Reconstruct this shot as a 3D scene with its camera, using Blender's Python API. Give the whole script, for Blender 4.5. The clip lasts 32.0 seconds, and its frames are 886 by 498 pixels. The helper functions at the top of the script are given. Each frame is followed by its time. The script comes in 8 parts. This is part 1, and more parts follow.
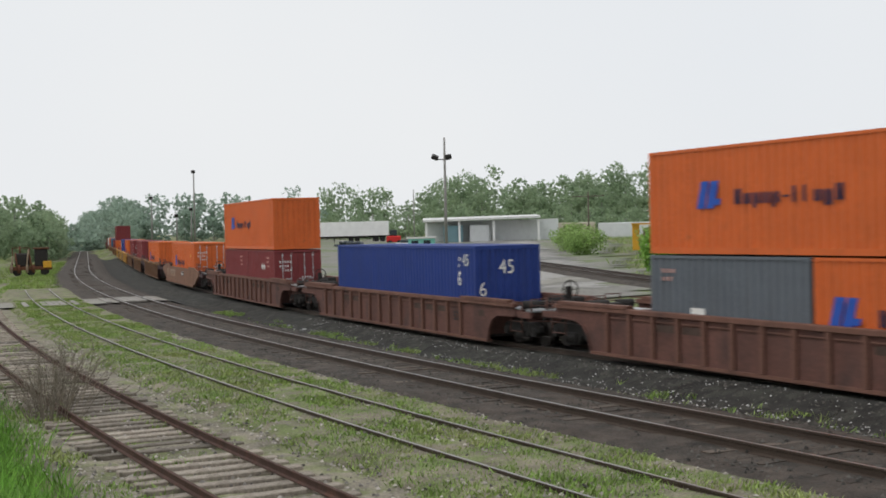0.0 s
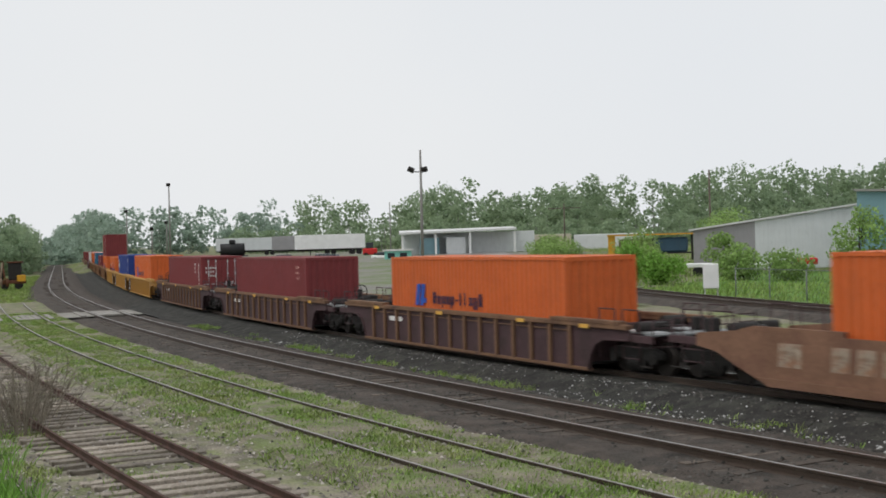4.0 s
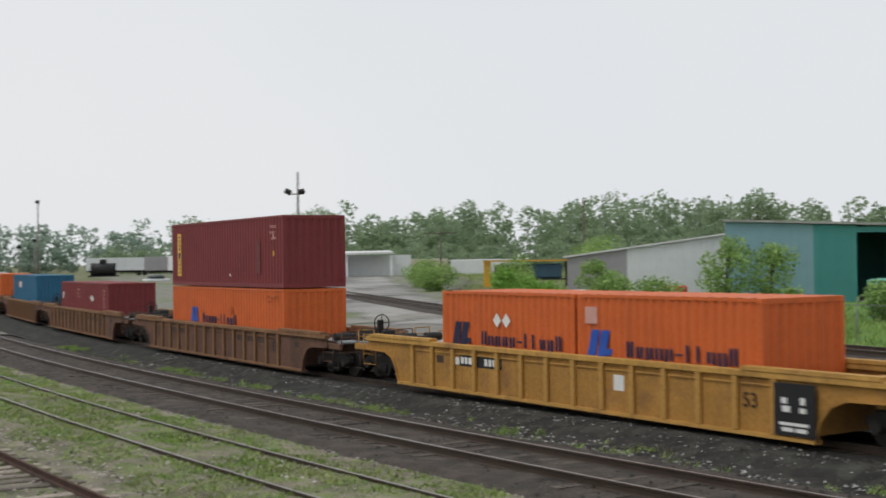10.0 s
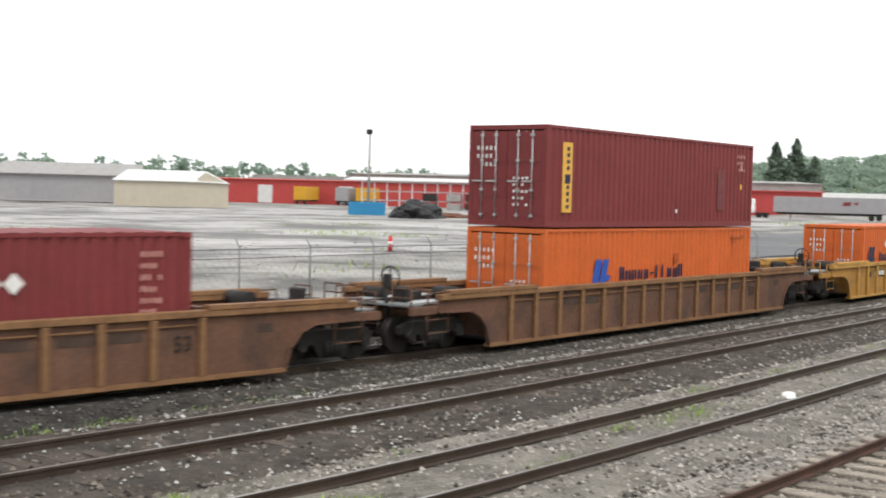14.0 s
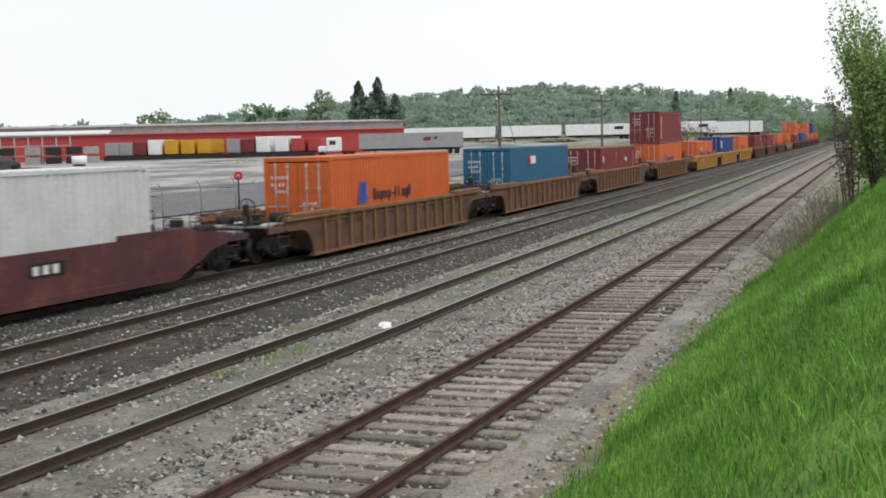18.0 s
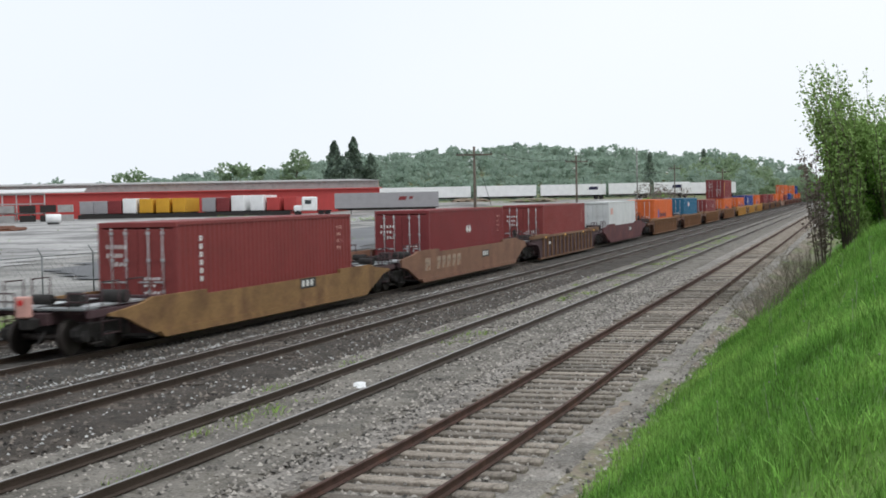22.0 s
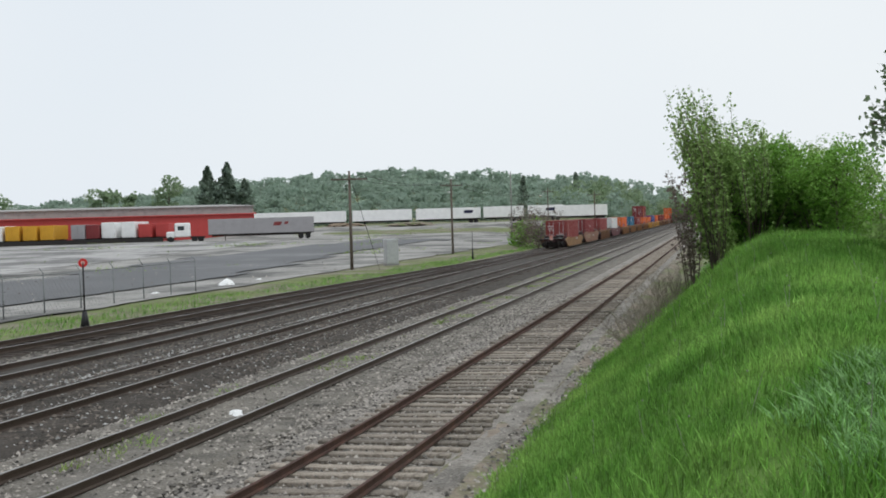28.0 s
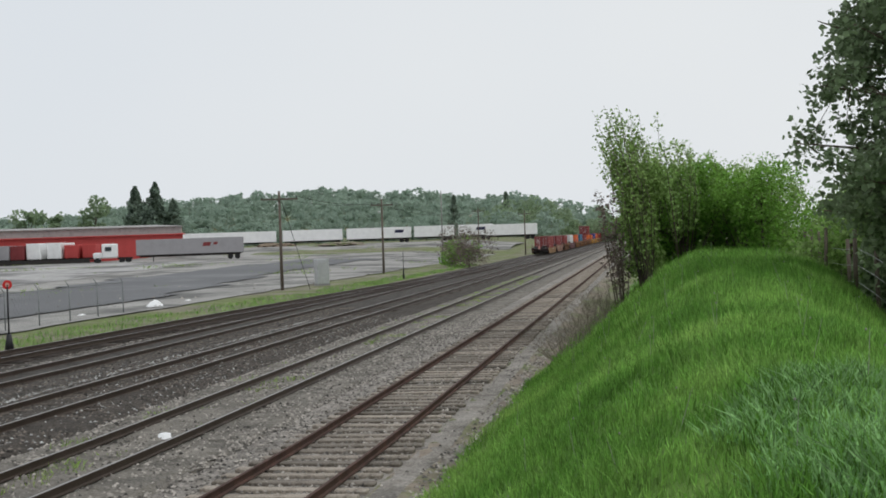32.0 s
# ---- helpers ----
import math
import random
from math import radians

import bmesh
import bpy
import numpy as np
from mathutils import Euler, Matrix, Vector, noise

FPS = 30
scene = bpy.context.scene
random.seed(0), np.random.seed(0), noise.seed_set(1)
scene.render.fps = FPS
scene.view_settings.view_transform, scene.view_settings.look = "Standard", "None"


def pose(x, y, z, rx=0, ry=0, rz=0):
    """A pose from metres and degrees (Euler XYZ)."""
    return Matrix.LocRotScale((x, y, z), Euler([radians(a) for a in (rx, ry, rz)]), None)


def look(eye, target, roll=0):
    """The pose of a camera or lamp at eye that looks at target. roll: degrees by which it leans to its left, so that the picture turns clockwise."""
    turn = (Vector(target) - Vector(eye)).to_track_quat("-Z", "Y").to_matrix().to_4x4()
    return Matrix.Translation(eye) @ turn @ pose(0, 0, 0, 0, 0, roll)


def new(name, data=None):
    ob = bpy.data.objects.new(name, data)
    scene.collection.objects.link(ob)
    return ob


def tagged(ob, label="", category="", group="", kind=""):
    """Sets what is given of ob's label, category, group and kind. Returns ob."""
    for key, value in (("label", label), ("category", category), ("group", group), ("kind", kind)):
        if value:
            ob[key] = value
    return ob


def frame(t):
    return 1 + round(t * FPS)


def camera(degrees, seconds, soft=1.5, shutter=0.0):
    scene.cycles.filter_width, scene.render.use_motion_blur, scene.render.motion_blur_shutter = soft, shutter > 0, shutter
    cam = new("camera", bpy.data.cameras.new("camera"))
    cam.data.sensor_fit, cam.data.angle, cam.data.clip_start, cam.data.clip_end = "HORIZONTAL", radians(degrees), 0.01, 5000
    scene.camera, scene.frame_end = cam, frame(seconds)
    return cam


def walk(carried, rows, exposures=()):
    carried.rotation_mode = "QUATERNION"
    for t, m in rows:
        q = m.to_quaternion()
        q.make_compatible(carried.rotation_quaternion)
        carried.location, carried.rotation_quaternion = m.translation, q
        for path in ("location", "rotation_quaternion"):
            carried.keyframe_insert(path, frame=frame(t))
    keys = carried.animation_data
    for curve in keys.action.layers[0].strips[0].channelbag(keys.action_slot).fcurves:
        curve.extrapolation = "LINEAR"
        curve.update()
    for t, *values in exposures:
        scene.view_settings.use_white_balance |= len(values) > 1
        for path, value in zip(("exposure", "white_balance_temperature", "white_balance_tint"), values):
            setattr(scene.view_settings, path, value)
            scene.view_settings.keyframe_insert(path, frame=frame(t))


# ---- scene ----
EYE = (0.0, 0.0, 3.45)
cam = camera(37.95, 32.0, soft=1.75, shutter=0.28)


def aim(yaw, pitch, lean):
    """Camera pose at the eye: heading from the x axis, tilt up, roll."""
    return Matrix.Translation(EYE) @ Euler((0, 0, radians(yaw - 90))).to_matrix().to_4x4() @ pose(0, 0, 0, 90 + pitch) @ pose(0, 0, 0, 0, 0, lean)


VIEW = [
    (0, 144.68, -0.99, -1.50), (0.5, 144.74, -1.05, -1.76), (1, 144.57, -1.08, -1.74), (1.1, 144.53, -1.11, -1.69),
    (1.5, 144.40, -1.03, -1.69), (2, 143.88, -0.93, -1.14), (2.5, 143.41, -0.63, -1.15), (3, 143.31, -0.52, -1.51),
    (3.5, 143.60, -0.52, -1.73), (5.5, 143.22, -0.11, -1.23), (6, 141.17, 0.60, -0.60), (6.5, 142.48, 0.61, -0.94),
    (7, 143.26, 0.67, -1.25), (7.5, 143.95, 0.53, -1.29), (8, 144.65, 0.40, -1.36), (8.5, 144.41, 0.47, -1.14),
    (9, 144.62, 0.34, -0.91), (9.5, 142.07, 0.33, -1.05), (10, 138.11, 0.47, -0.81), (10.1, 136.90, 0.46, -0.87),
    (10.2, 135.72, 0.28, -0.96), (10.3, 134.26, 0.05, -1.07), (10.5, 131.25, -0.28, -1.36), (10.6, 129.54, -0.37, -1.35),
    (10.8, 126.57, -0.55, -1.40), (11, 123.36, -0.95, -1.52), (11.5, 109.02, -1.44, -1.96), (11.6, 104.99, -1.29, -2.01),
    (11.7, 100.66, -1.18, -1.93), (11.8, 96.45, -1.11, -1.82), (11.9, 92.28, -1.17, -1.76), (12, 88.03, -1.25, -1.70),
    (12.1, 83.76, -1.33, -1.65), (12.2, 79.75, -1.54, -1.42), (12.3, 75.74, -1.91, -1.16), (12.4, 72.02, -2.16, -0.77),
    (12.5, 68.19, -2.41, -0.46), (12.6, 64.85, -2.55, -0.11), (12.8, 58.29, -2.55, 0.33), (13, 52.58, -2.59, 0.96),
    (13.2, 47.71, -2.49, 1.72), (13.4, 43.81, -2.48, 1.93), (13.5, 42.20, -2.47, 1.76), (13.6, 40.75, -2.47, 1.68),
    (13.7, 39.52, -2.42, 1.57), (13.9, 37.66, -2.20, 1.45), (14, 36.73, -2.37, 1.43), (14.1, 35.62, -2.52, 1.19),
    (14.5, 31.70, -2.29, 0.38), (14.7, 29.93, -2.39, 0.09), (15, 27.59, -2.50, -0.33), (15.5, 24.34, -2.25, -1.16),
    (17.5, 18.94, -3.84, -1.63), (18, 18.80, -4.85, -1.38), (18.5, 18.11, -3.48, -1.26), (19, 18.28, -3.12, -0.41),
    (19.5, 17.98, -2.88, -0.56), (20, 18.13, -2.78, -0.96), (20.5, 17.99, -2.65, -0.88), (21, 17.47, -2.75, -1.24),
    (21.5, 17.74, -2.38, -1.15), (22, 17.64, -2.23, -1.16), (22.5, 17.10, -1.92, -1.14), (23, 16.78, -1.69, -1.46),
    (23.5, 16.38, -1.51, -1.30), (24, 16.08, -1.32, -1.51), (24.5, 15.59, -1.15, -1.61), (25, 14.91, -1.13, -1.59),
    (25.5, 14.45, -1.14, -1.31), (27.5, 12.65, -1.32, -1.74), (27.9, 12.51, -1.32, -1.69), (28, 12.11, -1.29, -1.72),
    (28.5, 11.67, -1.25, -1.65), (29, 11.17, -1.27, -1.52), (29.5, 10.87, -1.34, -1.55), (30, 10.77, -1.40, -1.52),
    (30.5, 10.44, -1.09, -1.48), (31, 9.53, -0.54, -1.79), (31.5, 9.16, -0.37, -1.65), (32, 9.01, -0.52, -1.96)]
walk(cam, [(t, aim(a, b, c)) for t, a, b, c in VIEW], exposures=[(0.0, 0.09, 6450, 10), (10.0, 0.0, 6450, 10), (11.0, 0.0, 6500, 10), (11.6, 0.05, 6550, 10), (12.0, 0.35, 6600, 10), (13.0, 1.12, 6650, 10), (14.0, 0.72, 6600, 10), (15.0, 0.42, 6550, 10), (18.0, 0.34, 6400, 10), (20.0, 0.32, 6300, 10), (21.5, 0.32, 6200, 9), (23.0, 0.15, 6150, 9), (25.0, 0.1, 6150, 8), (28.0, 0.12, 6200, 8), (30.0, 0.12, 6350, 9), (31.2, 0.1, 6320, 9), (32.0, -0.03, 6300, 9)])

# ---- light: bright overcast sky ----
world = bpy.data.worlds.new("overcast")
scene.world = world
world.use_nodes = True
wt = world.node_tree
for nd in list(wt.nodes):
    wt.nodes.remove(nd)
w_out = wt.nodes.new("ShaderNodeOutputWorld")
w_bg = wt.nodes.new("ShaderNodeBackground")
w_sky = wt.nodes.new("ShaderNodeTexSky")
w_sky.sky_type = "NISHITA"
w_sky.sun_disc = False
w_sky.sun_elevation, w_sky.sun_rotation = radians(52), radians(200)
w_sky.air_density, w_sky.dust_density, w_sky.ozone_density = 1.0, 6.0, 1.0
# a cloud sheet: thin grey-white cover with soft variation, brighter overhead
w_geo = wt.nodes.new("ShaderNodeTexCoord")
w_noise = wt.nodes.new("ShaderNodeTexNoise")
w_noise.inputs["Scale"].default_value = 1.6
w_noise.inputs["Detail"].default_value = 3
w_ramp = wt.nodes.new("ShaderNodeValToRGB")
w_ramp.color_ramp.elements[0].position, w_ramp.color_ramp.elements[0].color = 0.25, (0.83, 0.86, 0.895, 1)
w_ramp.color_ramp.elements[1].position, w_ramp.color_ramp.elements[1].color = 0.8, (0.93, 0.935, 0.93, 1)
w_sep = wt.nodes.new("ShaderNodeSeparateXYZ")
w_up = wt.nodes.new("ShaderNodeMapRange")
w_up.inputs[1].default_value, w_up.inputs[2].default_value, w_up.inputs[3].default_value, w_up.inputs[4].default_value = 0.0, 0.7, 0.94, 0.85
w_mul = wt.nodes.new("ShaderNodeVectorMath")
w_mul.operation = "SCALE"
w_dim = wt.nodes.new("ShaderNodeVectorMath")
w_dim.operation = "SCALE"
w_dim.inputs[3].default_value = 0.10
w_mix = wt.nodes.new("ShaderNodeMixRGB")
w_mix.inputs[0].default_value = 0.93
wt.links.new(w_geo.outputs["Generated"], w_noise.inputs["Vector"])
wt.links.new(w_geo.outputs["Generated"], w_sep.inputs[0])
wt.links.new(w_sep.outputs[2], w_up.inputs[0])
wt.links.new(w_noise.outputs["Fac"], w_ramp.inputs[0])
wt.links.new(w_ramp.outputs[0], w_mul.inputs[0])
wt.links.new(w_up.outputs[0], w_mul.inputs[3])
wt.links.new(w_sky.outputs[0], w_dim.inputs[0])
wt.links.new(w_dim.outputs[0], w_mix.inputs[1])
wt.links.new(w_mul.outputs[0], w_mix.inputs[2])
wt.links.new(w_mix.outputs[0], w_bg.inputs[0])
wt.links.new(w_bg.outputs[0], w_out.inputs[0])
w_bg.inputs[1].default_value = 1.0
sun = new("sun", bpy.data.lights.new("sun", "SUN"))
sun.data.energy, sun.data.angle, sun.data.color = 0.95, radians(25), (1.0, 0.99, 0.97)
sun.matrix_world = look((-12, -48, 80), (0, 0, 0))

# ---- materials ----


def mat(name, base, rough=0.7, metal=0.0, vary=0.25, scale=3.0, fine=40.0, bump=0.15, second=None, mixat=(0.5, 0.7), mscale=1.5, per_object=0.0, island=0.0, spec=0.3, west=None, streak=None):
    """A weathered surface: base colour with grain at two sizes, patches of a second colour, relief."""
    m = bpy.data.materials.new(name)
    m.use_nodes = True
    nt = m.node_tree
    bs = nt.nodes["Principled BSDF"]
    bs.inputs["Roughness"].default_value, bs.inputs["Metallic"].default_value = rough, metal
    bs.inputs["Specular IOR Level"].default_value = spec
    co = nt.nodes.new("ShaderNodeTexCoord")
    n1 = nt.nodes.new("ShaderNodeTexNoise")
    n1.inputs["Scale"].default_value, n1.inputs["Detail"].default_value = scale, 6
    n2 = nt.nodes.new("ShaderNodeTexNoise")
    n2.inputs["Scale"].default_value, n2.inputs["Detail"].default_value = fine, 3
    for nz in (n1, n2):
        nt.links.new(co.outputs["Object"], nz.inputs["Vector"])
    col = nt.nodes.new("ShaderNodeRGB")
    col.outputs[0].default_value = (*base, 1)
    last = col.outputs[0]
    if second:
        n3 = nt.nodes.new("ShaderNodeTexNoise")
        n3.inputs["Scale"].default_value, n3.inputs["Detail"].default_value, n3.inputs["Roughness"].default_value = mscale, 8, 0.65
        nt.links.new(co.outputs["Object"], n3.inputs["Vector"])
        rr = nt.nodes.new("ShaderNodeMapRange")
        rr.inputs[1].default_value, rr.inputs[2].default_value = mixat
        nt.links.new(n3.outputs["Fac"], rr.inputs[0])
        mx = nt.nodes.new("ShaderNodeMixRGB")
        nt.links.new(rr.outputs[0], mx.inputs[0])
        nt.links.new(last, mx.inputs[1])
        mx.inputs[2].default_value = (*second, 1)
        last = mx.outputs[0]
    if west:
        # a second ground towards the west: two colours in patches, taking over between two lines of x
        mw = nt.nodes.new("ShaderNodeMixRGB")
        mw.inputs[1].default_value, mw.inputs[2].default_value = (*west[0], 1), (*west[1], 1)
        n4 = nt.nodes.new("ShaderNodeTexNoise")
        n4.inputs["Scale"].default_value, n4.inputs["Detail"].default_value = 1.7, 9
        nt.links.new(co.outputs["Object"], n4.inputs["Vector"])
        r4 = nt.nodes.new("ShaderNodeMapRange")
        r4.inputs[1].default_value, r4.inputs[2].default_value = 0.46, 0.6
        nt.links.new(n4.outputs["Fac"], r4.inputs[0])
        nt.links.new(r4.outputs[0], mw.inputs[0])
        sx = nt.nodes.new("ShaderNodeSeparateXYZ")
        nt.links.new(co.outputs["Object"], sx.inputs[0])
        wob = nt.nodes.new("ShaderNodeMath")
        wob.operation, wob.inputs[1].default_value = "MULTIPLY_ADD", 16.0
        nt.links.new(n4.outputs["Fac"], wob.inputs[0])
        nt.links.new(sx.outputs[0], wob.inputs[2])
        rw = nt.nodes.new("ShaderNodeMapRange")
        rw.inputs[1].default_value, rw.inputs[2].default_value = west[2] + 8, west[3] + 8
        nt.links.new(wob.outputs[0], rw.inputs[0])
        ww = nt.nodes.new("ShaderNodeMixRGB")
        nt.links.new(rw.outputs[0], ww.inputs[0])
        nt.links.new(last, ww.inputs[1])
        nt.links.new(mw.outputs[0], ww.inputs[2])
        last = ww.outputs[0]
    if streak:
        # rain-washed grime and rust that runs down the sheet, with a few broad worn patches
        mp = nt.nodes.new("ShaderNodeMapping")
        mp.inputs["Scale"].default_value = (5.0, 5.0, 0.35)
        nt.links.new(co.outputs["Object"], mp.inputs["Vector"])
        n5 = nt.nodes.new("ShaderNodeTexNoise")
        n5.inputs["Scale"].default_value, n5.inputs["Detail"].default_value = 1.0, 7
        nt.links.new(mp.outputs[0], n5.inputs["Vector"])
        r5 = nt.nodes.new("ShaderNodeMapRange")
        r5.inputs[1].default_value, r5.inputs[2].default_value, r5.inputs[4].default_value = 0.5, 0.74, streak[1]
        nt.links.new(n5.outputs["Fac"], r5.inputs[0])
        m5 = nt.nodes.new("ShaderNodeMixRGB")
        nt.links.new(r5.outputs[0], m5.inputs[0])
        nt.links.new(last, m5.inputs[1])
        m5.inputs[2].default_value = (*streak[0], 1)
        last = m5.outputs[0]
    add = nt.nodes.new("ShaderNodeMath")
    nt.links.new(n1.outputs["Fac"], add.inputs[0])
    nt.links.new(n2.outputs["Fac"], add.inputs[1])
    mr = nt.nodes.new("ShaderNodeMapRange")
    mr.inputs[1].default_value, mr.inputs[2].default_value, mr.inputs[3].default_value, mr.inputs[4].default_value = 0.65, 1.35, 1 - vary, 1 + vary
    nt.links.new(add.outputs[0], mr.inputs[0])
    val = mr.outputs[0]
    if per_object or island:
        if island:
            oi = nt.nodes.new("ShaderNodeNewGeometry").outputs["Random Per Island"]
        else:
            oi = nt.nodes.new("ShaderNodeObjectInfo").outputs["Random"]
        k = per_object or island
        r2 = nt.nodes.new("ShaderNodeMapRange")
        r2.inputs[3].default_value, r2.inputs[4].default_value = 1 - k, 1 + k
        nt.links.new(oi, r2.inputs[0])
        ml = nt.nodes.new("ShaderNodeMath")
        ml.operation = "MULTIPLY"
        nt.links.new(val, ml.inputs[0])
        nt.links.new(r2.outputs[0], ml.inputs[1])
        val = ml.outputs[0]
    sc = nt.nodes.new("ShaderNodeVectorMath")
    sc.operation = "SCALE"
    nt.links.new(last, sc.inputs[0])
    nt.links.new(val, sc.inputs[3])
    nt.links.new(sc.outputs[0], bs.inputs["Base Color"])
    if bump:
        bp = nt.nodes.new("ShaderNodeBump")
        bp.inputs["Strength"].default_value, bp.inputs["Distance"].default_value = bump, 0.02
        nt.links.new(add.outputs[0], bp.inputs["Height"])
        nt.links.new(bp.outputs[0], bs.inputs["Normal"])
    return m


def see_through(m, share=0.42):
    """Thin leaves let light through from behind."""
    nt = m.node_tree
    bs = nt.nodes["Principled BSDF"]
    src = bs.inputs["Base Color"].links[0].from_socket
    tr = nt.nodes.new("ShaderNodeBsdfTranslucent")
    nt.links.new(src, tr.inputs["Color"])
    mx = nt.nodes.new("ShaderNodeMixShader")
    mx.inputs[0].default_value = share
    nt.links.new(bs.outputs[0], mx.inputs[1])
    nt.links.new(tr.outputs[0], mx.inputs[2])
    nt.links.new(mx.outputs[0], nt.nodes["Material Output"].inputs["Surface"])
    return m


M = {}
M["ballast_main"] = mat("ballast_main", (0.052, 0.044, 0.036), 0.95, vary=0.6, scale=2.0, fine=26, bump=1.0, west=((0.07, 0.057, 0.047), (0.05, 0.043, 0.036), 26, 4), second=(0.10, 0.09, 0.079), mixat=(0.5, 0.75), mscale=7)
# dark stone; its west colours are darkened further for the shade beside the train
M["ballast_floor"] = mat("ballast_floor", (0.058, 0.051, 0.044), 0.95, vary=0.6, scale=2.0, fine=26, bump=1.0, second=(0.125, 0.118, 0.108), mixat=(0.5, 0.75), mscale=7, west=((0.03, 0.029, 0.026), (0.05, 0.05, 0.042), 30, 8))
M["ballast_old"] = mat("ballast_old", (0.25, 0.23, 0.205), 0.95, vary=0.6, scale=1.2, fine=22, bump=1.0, second=(0.14, 0.12, 0.10), mixat=(0.5, 0.75), mscale=2.2, west=((0.215, 0.192, 0.148), (0.165, 0.18, 0.085), 16, -8))
M["ballast_weedy"] = mat("ballast_weedy", (0.18, 0.165, 0.142), 0.95, vary=0.6, scale=1.2, fine=22, bump=1.0, second=(0.12, 0.108, 0.088), mixat=(0.45, 0.7), mscale=2.2, west=((0.20, 0.18, 0.13), (0.155, 0.185, 0.075), 14, -10))
M["stone"] = mat("stone", (0.235, 0.215, 0.19), 0.9, vary=0.3, island=0.85, bump=0.3)
M["stone_black"] = mat("stone_black", (0.066, 0.061, 0.054), 0.9, vary=0.3, island=0.7, bump=0.3)
M["stone_white"] = mat("stone_white", (0.36, 0.36, 0.345), 0.9, vary=0.3, island=0.4, bump=0.3)
M["stone_dark"] = mat("stone_dark", (0.112, 0.096, 0.081), 0.9, vary=0.3, island=0.85, bump=0.3)
M["dirt"] = mat("dirt", (0.235, 0.195, 0.155), 0.95, vary=0.35, scale=0.8, fine=12, bump=0.6, second=(0.11, 0.15, 0.045), mixat=(0.48, 0.62), mscale=0.35)
M["grass_soil"] = mat("grass_soil", (0.10, 0.22, 0.03), 0.95, vary=0.4, scale=0.5, fine=9, bump=0.8, second=(0.12, 0.205, 0.04), mixat=(0.4, 0.7), mscale=0.2)
M["weed_soil"] = mat("weed_soil", (0.14, 0.17, 0.06), 0.95, vary=0.4, scale=1.0, fine=14, bump=0.7, second=(0.20, 0.185, 0.13), mixat=(0.45, 0.58), mscale=0.15)
M["blade"] = see_through(mat("blade", (0.14, 0.315, 0.05), 0.6, vary=0.42, scale=0.5, fine=2.2, island=0.5, bump=0, second=(0.245, 0.395, 0.095), mixat=(0.42, 0.66), mscale=0.5, spec=0.15), 0.35)
M["blade_blue"] = see_through(mat("blade_blue", (0.23, 0.41, 0.15), 0.6, vary=0.3, scale=0.35, island=0.5, bump=0, spec=0.2), 0.35)
M["blade_weed"] = mat("blade_weed", (0.225, 0.345, 0.085), 0.7, vary=0.2, scale=0.4, island=0.45, bump=0, second=(0.30, 0.345, 0.125), mixat=(0.45, 0.65), mscale=0.5, spec=0.15)
M["dry_stalk"] = mat("dry_stalk", (0.22, 0.19, 0.15), 0.8, vary=0.2, island=0.3, bump=0)
M["rail_worn"] = mat("rail_worn", (0.085, 0.063, 0.05), 0.5, 0.5, vary=0.25, scale=2, fine=30)
M["rail_top"] = mat("rail_top", (0.30, 0.285, 0.27), 0.4, 0.85, vary=0.15, scale=2, fine=40, bump=0.05)
M["rail_dull"] = mat("rail_dull", (0.19, 0.175, 0.16), 0.5, 0.5, vary=0.2, scale=2, fine=40, bump=0.05)
M["rail_rusty"] = mat("rail_rusty", (0.075, 0.043, 0.034), 0.85, 0.1, vary=0.4, scale=3, fine=50, second=(0.11, 0.055, 0.04), mixat=(0.5, 0.7), mscale=4)
M["tie_old"] = mat("tie_old", (0.27, 0.235, 0.195), 0.9, vary=0.4, scale=2, fine=30, bump=0.7, per_object=0.45, second=(0.12, 0.10, 0.08), mixat=(0.5, 0.66), mscale=3)
M["tie_dark"] = mat("tie_dark", (0.085, 0.07, 0.06), 0.9, vary=0.35, scale=2, fine=30, bump=0.6, island=0.35)
M["tie_brown"] = mat("tie_brown", (0.088, 0.071, 0.058), 0.9, vary=0.35, scale=2, fine=30, bump=0.6, island=0.45)
M["concrete"] = mat("concrete", (0.39, 0.38, 0.365), 0.85, vary=0.3, scale=0.08, fine=0.9, bump=0.2, second=(0.17, 0.165, 0.16), mixat=(0.45, 0.58), mscale=0.07)
M["asphalt_wet"] = mat("asphalt_wet", (0.085, 0.085, 0.088), 0.55, vary=0.25, scale=0.06, fine=3, bump=0.2, second=(0.18, 0.178, 0.175), mixat=(0.55, 0.72), mscale=0.05)
M["gravel_yard"] = mat("gravel_yard", (0.31, 0.30, 0.28), 0.95, vary=0.35, scale=0.12, fine=4, bump=0.5, second=(0.125, 0.123, 0.115), mixat=(0.47, 0.6), mscale=0.09)
M["yard_soil"] = mat("yard_soil", (0.24, 0.23, 0.205), 0.95, vary=0.35, scale=0.12, fine=4, bump=0.5, second=(0.13, 0.165, 0.07), mixat=(0.45, 0.58), mscale=0.12)
M["gravel_pale"] = mat("gravel_pale", (0.25, 0.24, 0.21), 0.95, vary=0.3, scale=0.4, fine=8, bump=0.5, second=(0.27, 0.25, 0.22), mixat=(0.5, 0.66), mscale=0.5)
M["sawn_plank"] = mat("sawn_plank", (0.27, 0.255, 0.23), 0.85, vary=0.25, scale=1, fine=15)
M["steel_dark"] = mat("steel_dark", (0.035, 0.032, 0.03), 0.7, 0.3, vary=0.3, scale=4, fine=30)
M["steel_wheel"] = mat("steel_wheel", (0.045, 0.038, 0.034), 0.55, 0.6, vary=0.3)
